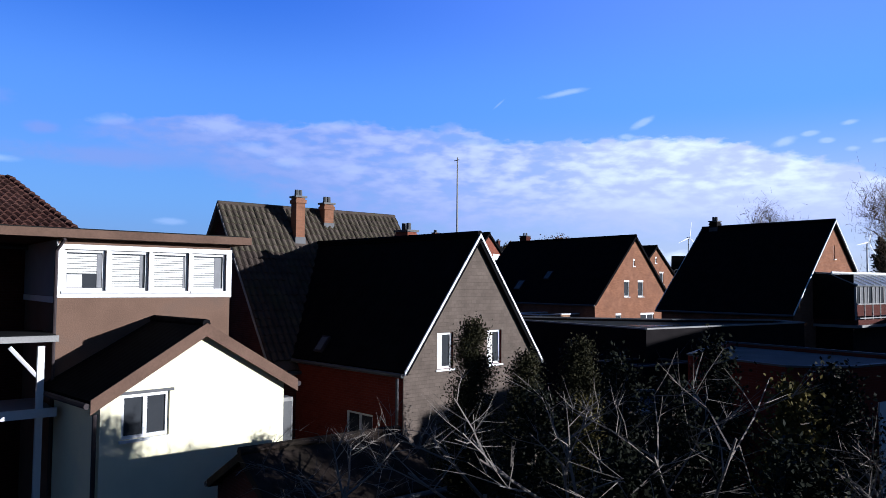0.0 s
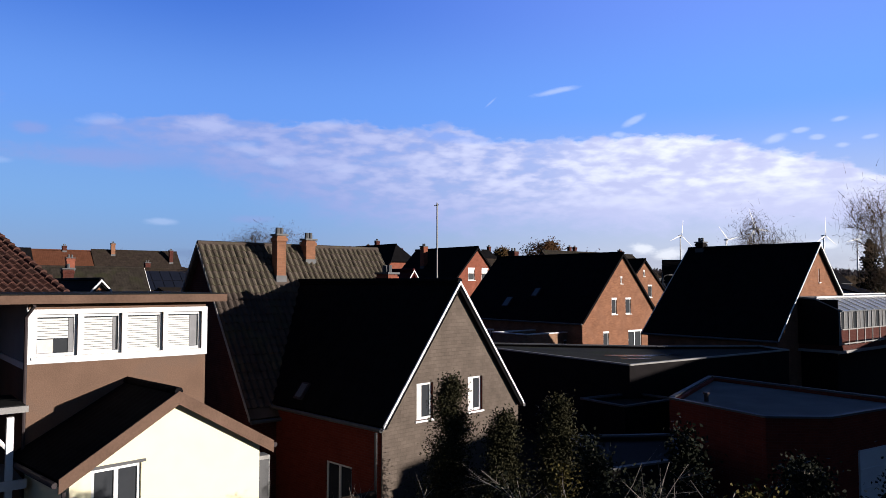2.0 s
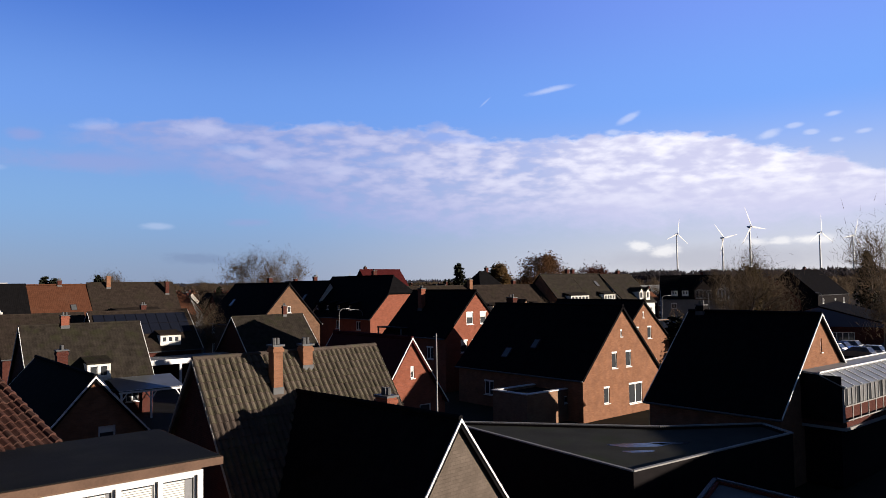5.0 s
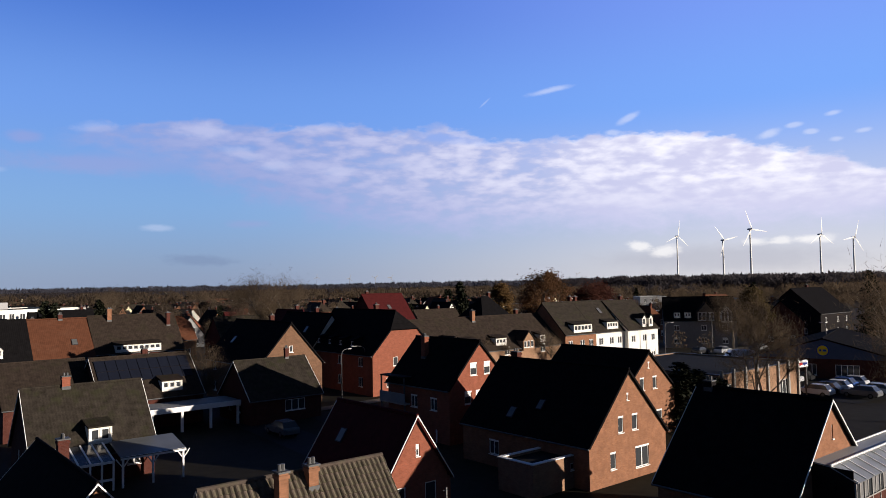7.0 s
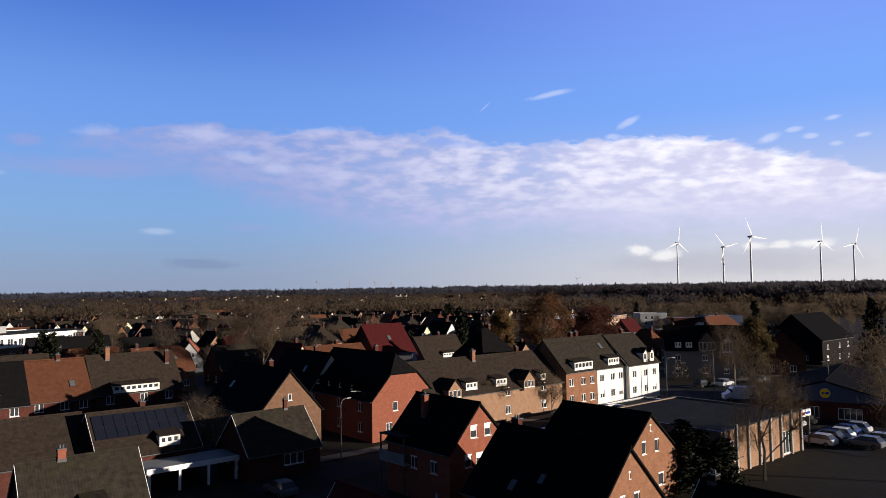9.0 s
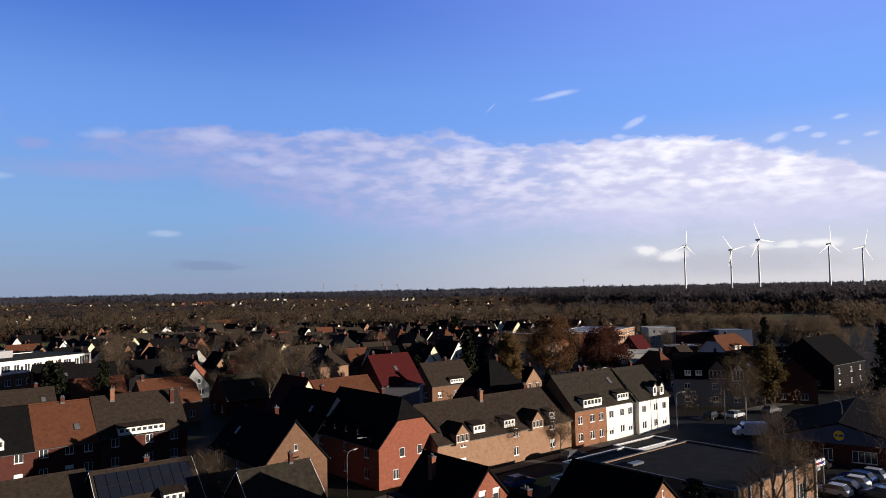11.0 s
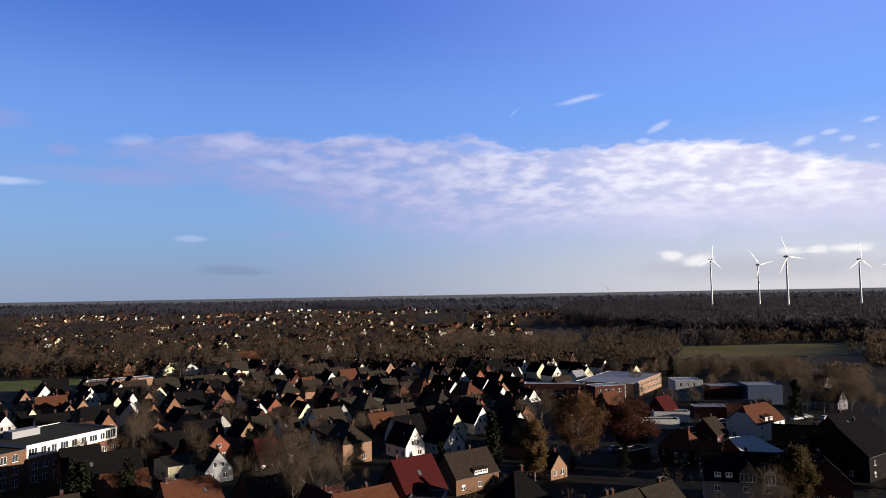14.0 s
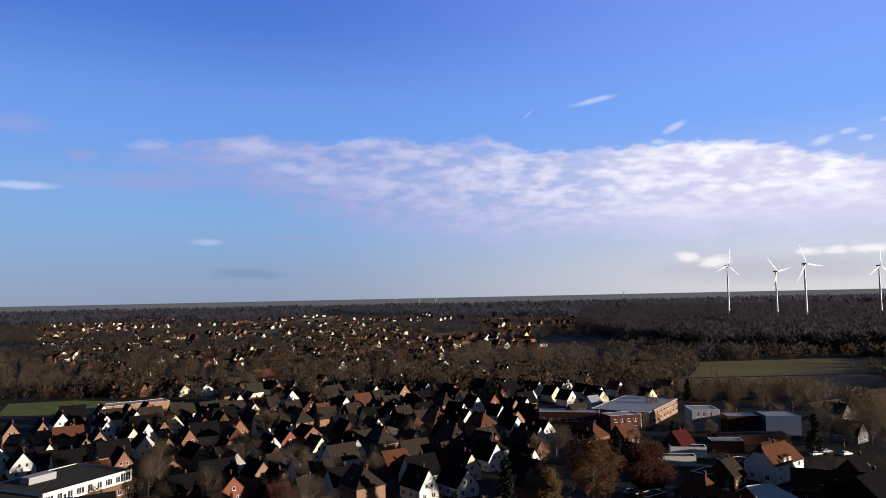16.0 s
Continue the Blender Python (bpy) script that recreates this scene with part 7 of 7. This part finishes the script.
# ---- streets, shops and car park ----
strip("road", [grid(40, 70.5), grid(100, 71.0), grid(128, 71.5), grid(175, 66)], 7.5, ASPHALT, 0.05, "dark asphalt street with a junction", "road")
strip("road", [grid(116, 20), grid(119, 60), grid(122, 120), grid(128, 200)], 7.0, ASPHALT, 0.054, "dark asphalt side street", "road")
strip("pavement", [grid(40, 75.6), grid(112, 76.0)], 2.2, PAVING, 0.16, "paved footway along the terrace", "pavement")
strip("pavement", [grid(124, 77.5), grid(165, 74)], 3.0, PAVING, 0.16, "paved footway before the guest house", "pavement")
patch("car_park", [grid(90, 34), grid(113, 32), grid(114, 66), grid(90, 66)], ASPHALT, 0.045, "asphalt car park beside the shops", "car park")
strip("road", [grid(31, 30), grid(33.5, 60), grid(36, 100)], 4.5, ASPHALT, 0.05, "narrow lane between the houses", "road")
patch("lawn", [grid(70, 66), grid(90, 66), grid(90, 69.5), grid(70, 69.5)], GRASS, 0.06, "strip of dark lawn before the terrace", "lawn")

shop = flat_block(*grid(79.8, 48.7), R, 18.4, 17.0, 1.3, 5.75, "tan", "felt", "supermarket with tan brick walls and a dark flat roof", name="supermarket", category="shop",
                  front=((-7.2, 2.4, 1.2, 2.2), (5.4, 1.4, 2.4, 2.6)), parapet=0.1)
for i in range(8):
    bm = bmesh.new()
    box(bm, -8.9 + 2.5 * i, -8.6 + 2.5 * i, -8.72, -8.504, -0.4, 4.9)
    part("pilaster", bm, CONCRETE, shop)
for u, v, a in ((-6.5, 5.5, 2.2),):
    bm = bmesh.new()
    box(bm, u - a / 2, u + a / 2, v - 0.45, v + 0.45, 4.36, 4.62)
    part("roof_light", bm, GLASSROOF, shop)
sign = thing("shop_sign", *grid(90.4, 40.6), 1.3, R, "white fascia sign with red and blue lettering bars", "sign")
RED = material("red_paint", (0.45, 0.02, 0.02), vary=0.1, bump=0)
BLUEP = material("blue_paint", (0.02, 0.05, 0.30), vary=0.1, bump=0)
YELLOW = material("yellow_paint", (0.75, 0.55, 0.03), vary=0.1, bump=0)
for nm, d, mt in (("sign_board", (-1.6, 1.6, -0.15, 0.15, 3.6, 4.4), WHITE), ("red_bar", (-1.3, 0.1, -0.17, -0.154, 3.85, 4.15), RED), ("blue_bar", (0.2, 1.4, -0.17, -0.154, 3.85, 4.15), BLUEP),
                  ("sign_post", (-1.4, -1.2, -0.1, 0.1, 0, 3.6), ZINC), ("sign_post", (1.2, 1.4, -0.1, 0.1, 0, 3.6), ZINC)):
    bm = bmesh.new()
    box(bm, *d)
    part(nm, bm, mt, sign)
market = house(60.0, 116.0, 57, 26.0, 19.0, 4.3, 7.0, "dark", "black", rear=((3.0, 1.8, 3.0, 1.6), (-1.5, 1.8, 1.2, 1.6)), over=0.6, chim=(), name="discount_store", base=1.3,
               label="discount store with a broad low gable and a round sign")
bm = bmesh.new()
tri = [bm.verts.new(q) for q in ((-13.3, 9.6, 2.9), (-13.3, -9.6, 2.9), (-13.3, 0, 5.6))]
tr2 = [bm.verts.new((-13.1, v.co.y, v.co.z)) for v in tri]
bm.faces.new(tri), bm.faces.new(list(reversed(tr2)))
for i in range(3):
    bm.faces.new((tri[i], tr2[i], tr2[(i + 1) % 3], tri[(i + 1) % 3]))
bmesh.ops.recalc_face_normals(bm, faces=bm.faces)
part("gable_panel", bm, BRICK["blue"], market, "blue-grey gable panel")
for r, xx, mt, nm in ((0.85, -13.36, BLUEP, "sign_ring"), (0.70, -13.40, YELLOW, "sign_disc")):
    bm = bmesh.new()
    tube(bm, (xx, 0, 4.1), (xx + 0.035, 0, 4.1), r, r, 24)
    part(nm, bm, mt, market)
for u, w_ in ((-0.25, 0.5), (0.3, 0.25)):
    bm = bmesh.new()
    box(bm, -13.43, -13.404, u - w_ / 2, u + w_ / 2, 3.95, 4.25)
    part("sign_mark", bm, BLUEP, market)
flat_block(*grid(79.0, 61.5), R, 13.0, 7.0, 1.2, 4.2, "grey", "gravel", "low flat-roofed store with pale edging behind the supermarket", name="store", coping=WHITE)
flat_block(*grid(92.5, 66.5), R, 10.0, 4.0, 1.2, 3.6, "grey", "gravel", "low white-edged garage row", name="garage_row", coping=WHITE)
flat_block(*grid(70.0, 60.0), R, 4.0, 6.0, 1.2, 3.4, "grey", "felt", "small grey flat-roofed garage", name="garage", coping=WHITE)


def car(x, y, rot, paint, label, van=False):
    root = thing("van" if van else "car", x, y, ground_z(x, y) + 0.06, rot, label, "van" if van else "car", "" if van else "cars in the car park")
    L, W = (5.4, 2.0) if van else (4.3, 1.75)
    prof = [(-L / 2, 0.35), (-L / 2, 0.95), (-L / 2 + 0.15, 2.3), (L / 2 - 1.5, 2.35), (L / 2 - 0.75, 1.35), (L / 2, 1.1), (L / 2, 0.35)] if van else \
           [(-L / 2, 0.32), (-L / 2, 0.78), (-L / 2 + 0.12, 0.95), (L / 2 - 1.05, 0.95), (L / 2 - 0.1, 0.75), (L / 2, 0.32)]
    bm = bmesh.new()
    a = [bm.verts.new((p, -W / 2, q)) for p, q in prof]
    b = [bm.verts.new((p, W / 2, q)) for p, q in prof]
    bm.faces.new(a), bm.faces.new(list(reversed(b)))
    for i in range(len(a)):
        j = (i + 1) % len(a)
        bm.faces.new((a[j], a[i], b[i], b[j]))
    bmesh.ops.recalc_face_normals(bm, faces=bm.faces)
    bmesh.ops.bevel(bm, geom=bm.edges[:], offset=0.06, segments=2, affect="EDGES")
    part("body", bm, paint, root, smooth=False)
    bm = bmesh.new()
    if van:
        box(bm, L / 2 - 1.32, L / 2 - 1.0, -W / 2 - 0.01, W / 2 + 0.01, 1.45, 1.95)
        part("side_window", bm, PANE, root)
    else:
        lo = [(-L / 2 + 0.25, -W / 2 + 0.06, 0.95), (L / 2 - 1.15, -W / 2 + 0.06, 0.95), (L / 2 - 1.15, W / 2 - 0.06, 0.95), (-L / 2 + 0.25, W / 2 - 0.06, 0.95)]
        hi = [(-L / 2 + 0.65, -W / 2 + 0.22, 1.43), (L / 2 - 1.95, -W / 2 + 0.22, 1.43), (L / 2 - 1.95, W / 2 - 0.22, 1.43), (-L / 2 + 0.65, W / 2 - 0.22, 1.43)]
        va, vb = [bm.verts.new(q) for q in lo], [bm.verts.new(q) for q in hi]
        for i in range(4):
            bm.faces.new((va[i], va[(i + 1) % 4], vb[(i + 1) % 4], vb[i]))
        bm.faces.new(vb)
        part("glazing", bm, PANE, root)
        bm = bmesh.new()
        box(bm, -L / 2 + 0.66, L / 2 - 1.96, -W / 2 + 0.21, W / 2 - 0.21, 1.43, 1.47)
        part("car_roof", bm, paint, root)
    for sx in (-1, 1):
        for sy in (-1, 1):
            bm = bmesh.new()
            tube(bm, (sx * L * 0.31, sy * (W / 2 - 0.18), 0.31), (sx * L * 0.31, sy * (W / 2 + 0.01), 0.31), 0.31, 0.31, 14)
            wh = part("wheel", bm, RUBBER, root)
            bm = bmesh.new()
            tube(bm, (sx * L * 0.31, sy * (W / 2 + 0.012), 0.31), (sx * L * 0.31, sy * (W / 2 + 0.025), 0.31), 0.19, 0.17, 10)
            part("rim", bm, ZINC, wh)
    for sy in (-1, 1):
        bm = bmesh.new()
        box(bm, L / 2 - 0.02, L / 2 + 0.012, sy * W * 0.36 - 0.15, sy * W * 0.36 + 0.15, 0.6, 0.74)
        part("headlight", bm, GLASSROOF, root)
    return root


def paint(name, c):
    return material(name, c, rough=0.25, spec=0.5, vary=0.04, bump=0)


PAINTS = {"silver": paint("silver_car_paint", (0.45, 0.46, 0.48)), "black": paint("black_car_paint", (0.015, 0.015, 0.017)), "white": paint("white_car_paint", (0.75, 0.75, 0.75)),
          "blue": paint("blue_car_paint", (0.03, 0.07, 0.22)), "red": paint("red_car_paint", (0.3, 0.02, 0.02)), "grey": paint("grey_car_paint", (0.12, 0.125, 0.13))}
for i, (a, b, k) in enumerate(((92.5, 40.0, "silver"), (95.2, 40.2, "black"), (97.8, 40.0, "white"), (100.5, 40.3, "blue"), (103.2, 40.0, "silver"), (93.0, 47.5, "red"), (95.8, 47.2, "grey"), (101.2, 47.6, "silver"),
                               (104.0, 47.3, "black"), (95.0, 35.6, "grey"), (98.0, 35.4, "silver"), (103.0, 34.9, "blue"), (96.4, 54.5, "white"), (104.0, 54.2, "grey"))):
    car(*grid(a, b), R + 90 + (i % 3) * 2, PAINTS[k], f"{k} family car parked on the asphalt car park")
for a, b, k, r in ((127, 76.0, "black", 44), (131, 73.5, "silver", 40), (141, 71.5, "grey", 36), (118.6, 95, "silver", 135), (68, 68.4, "blue", 40), (84, 73.2, "grey", 40), (33.6, 66, "grey", 130), (33.0, 47, "black", 128)):
    car(*grid(a, b), r, PAINTS[k], f"{k} car parked at the side of the street")
for x, y, k, r in ((30, 213, "white", 30), (37, 213, "silver", 28), (45, 216, "grey", 30), (108, 262, "white", 20), (113, 266, "silver", 22), (118, 262, "white", 24), (52, 196, "black", 40), (44, 231, "silver", 120)):
    car(x, y, r, PAINTS[k], f"{k} car parked in a yard between the houses")
car(48.1, 124.3, 175, PAINTS["white"], "white delivery van standing at the junction", van=True)


def street_lamp(x, y, rot, h, label="tall grey street lamp with a curved arm"):
    root = thing("street_lamp", x, y, ground_z(x, y), rot, label, "street lamp", "street lamps")
    bm = bmesh.new()
    tube(bm, (0, 0, -0.2), (0, 0, h - 0.6), 0.09, 0.055, 8)
    part("pole", bm, ZINC, root)
    bm = bmesh.new()
    pts = [(0, 0, h - 0.6), (0.15, 0, h - 0.2), (0.55, 0, h), (1.2, 0, h + 0.05)]
    for a, b in zip(pts, pts[1:]):
        tube(bm, a, b, 0.05, 0.045, 8)
    part("arm", bm, ZINC, root)
    bm = bmesh.new()
    box(bm, 1.1, 1.85, -0.14, 0.14, h - 0.02, h + 0.1)
    bmesh.ops.bevel(bm, geom=bm.edges[:], offset=0.03, segments=2, affect="EDGES")
    part("lantern", bm, CONCRETE, root)


for x, y, r, h in ((44.8, 126.8, 160, 8.0), (36.8, 127.3, 20, 7.0), (36.0, 150.0, 200, 8.0), (57.0, 112.0, 90, 7.5), (-13.5, 86.0, 60, 7.0), (-12.0, 96.5, 200, 6.5), (60.5, 98.5, 150, 6.5), (78.0, 190.0, 0, 8.0)):
    street_lamp(x, y, r, h)
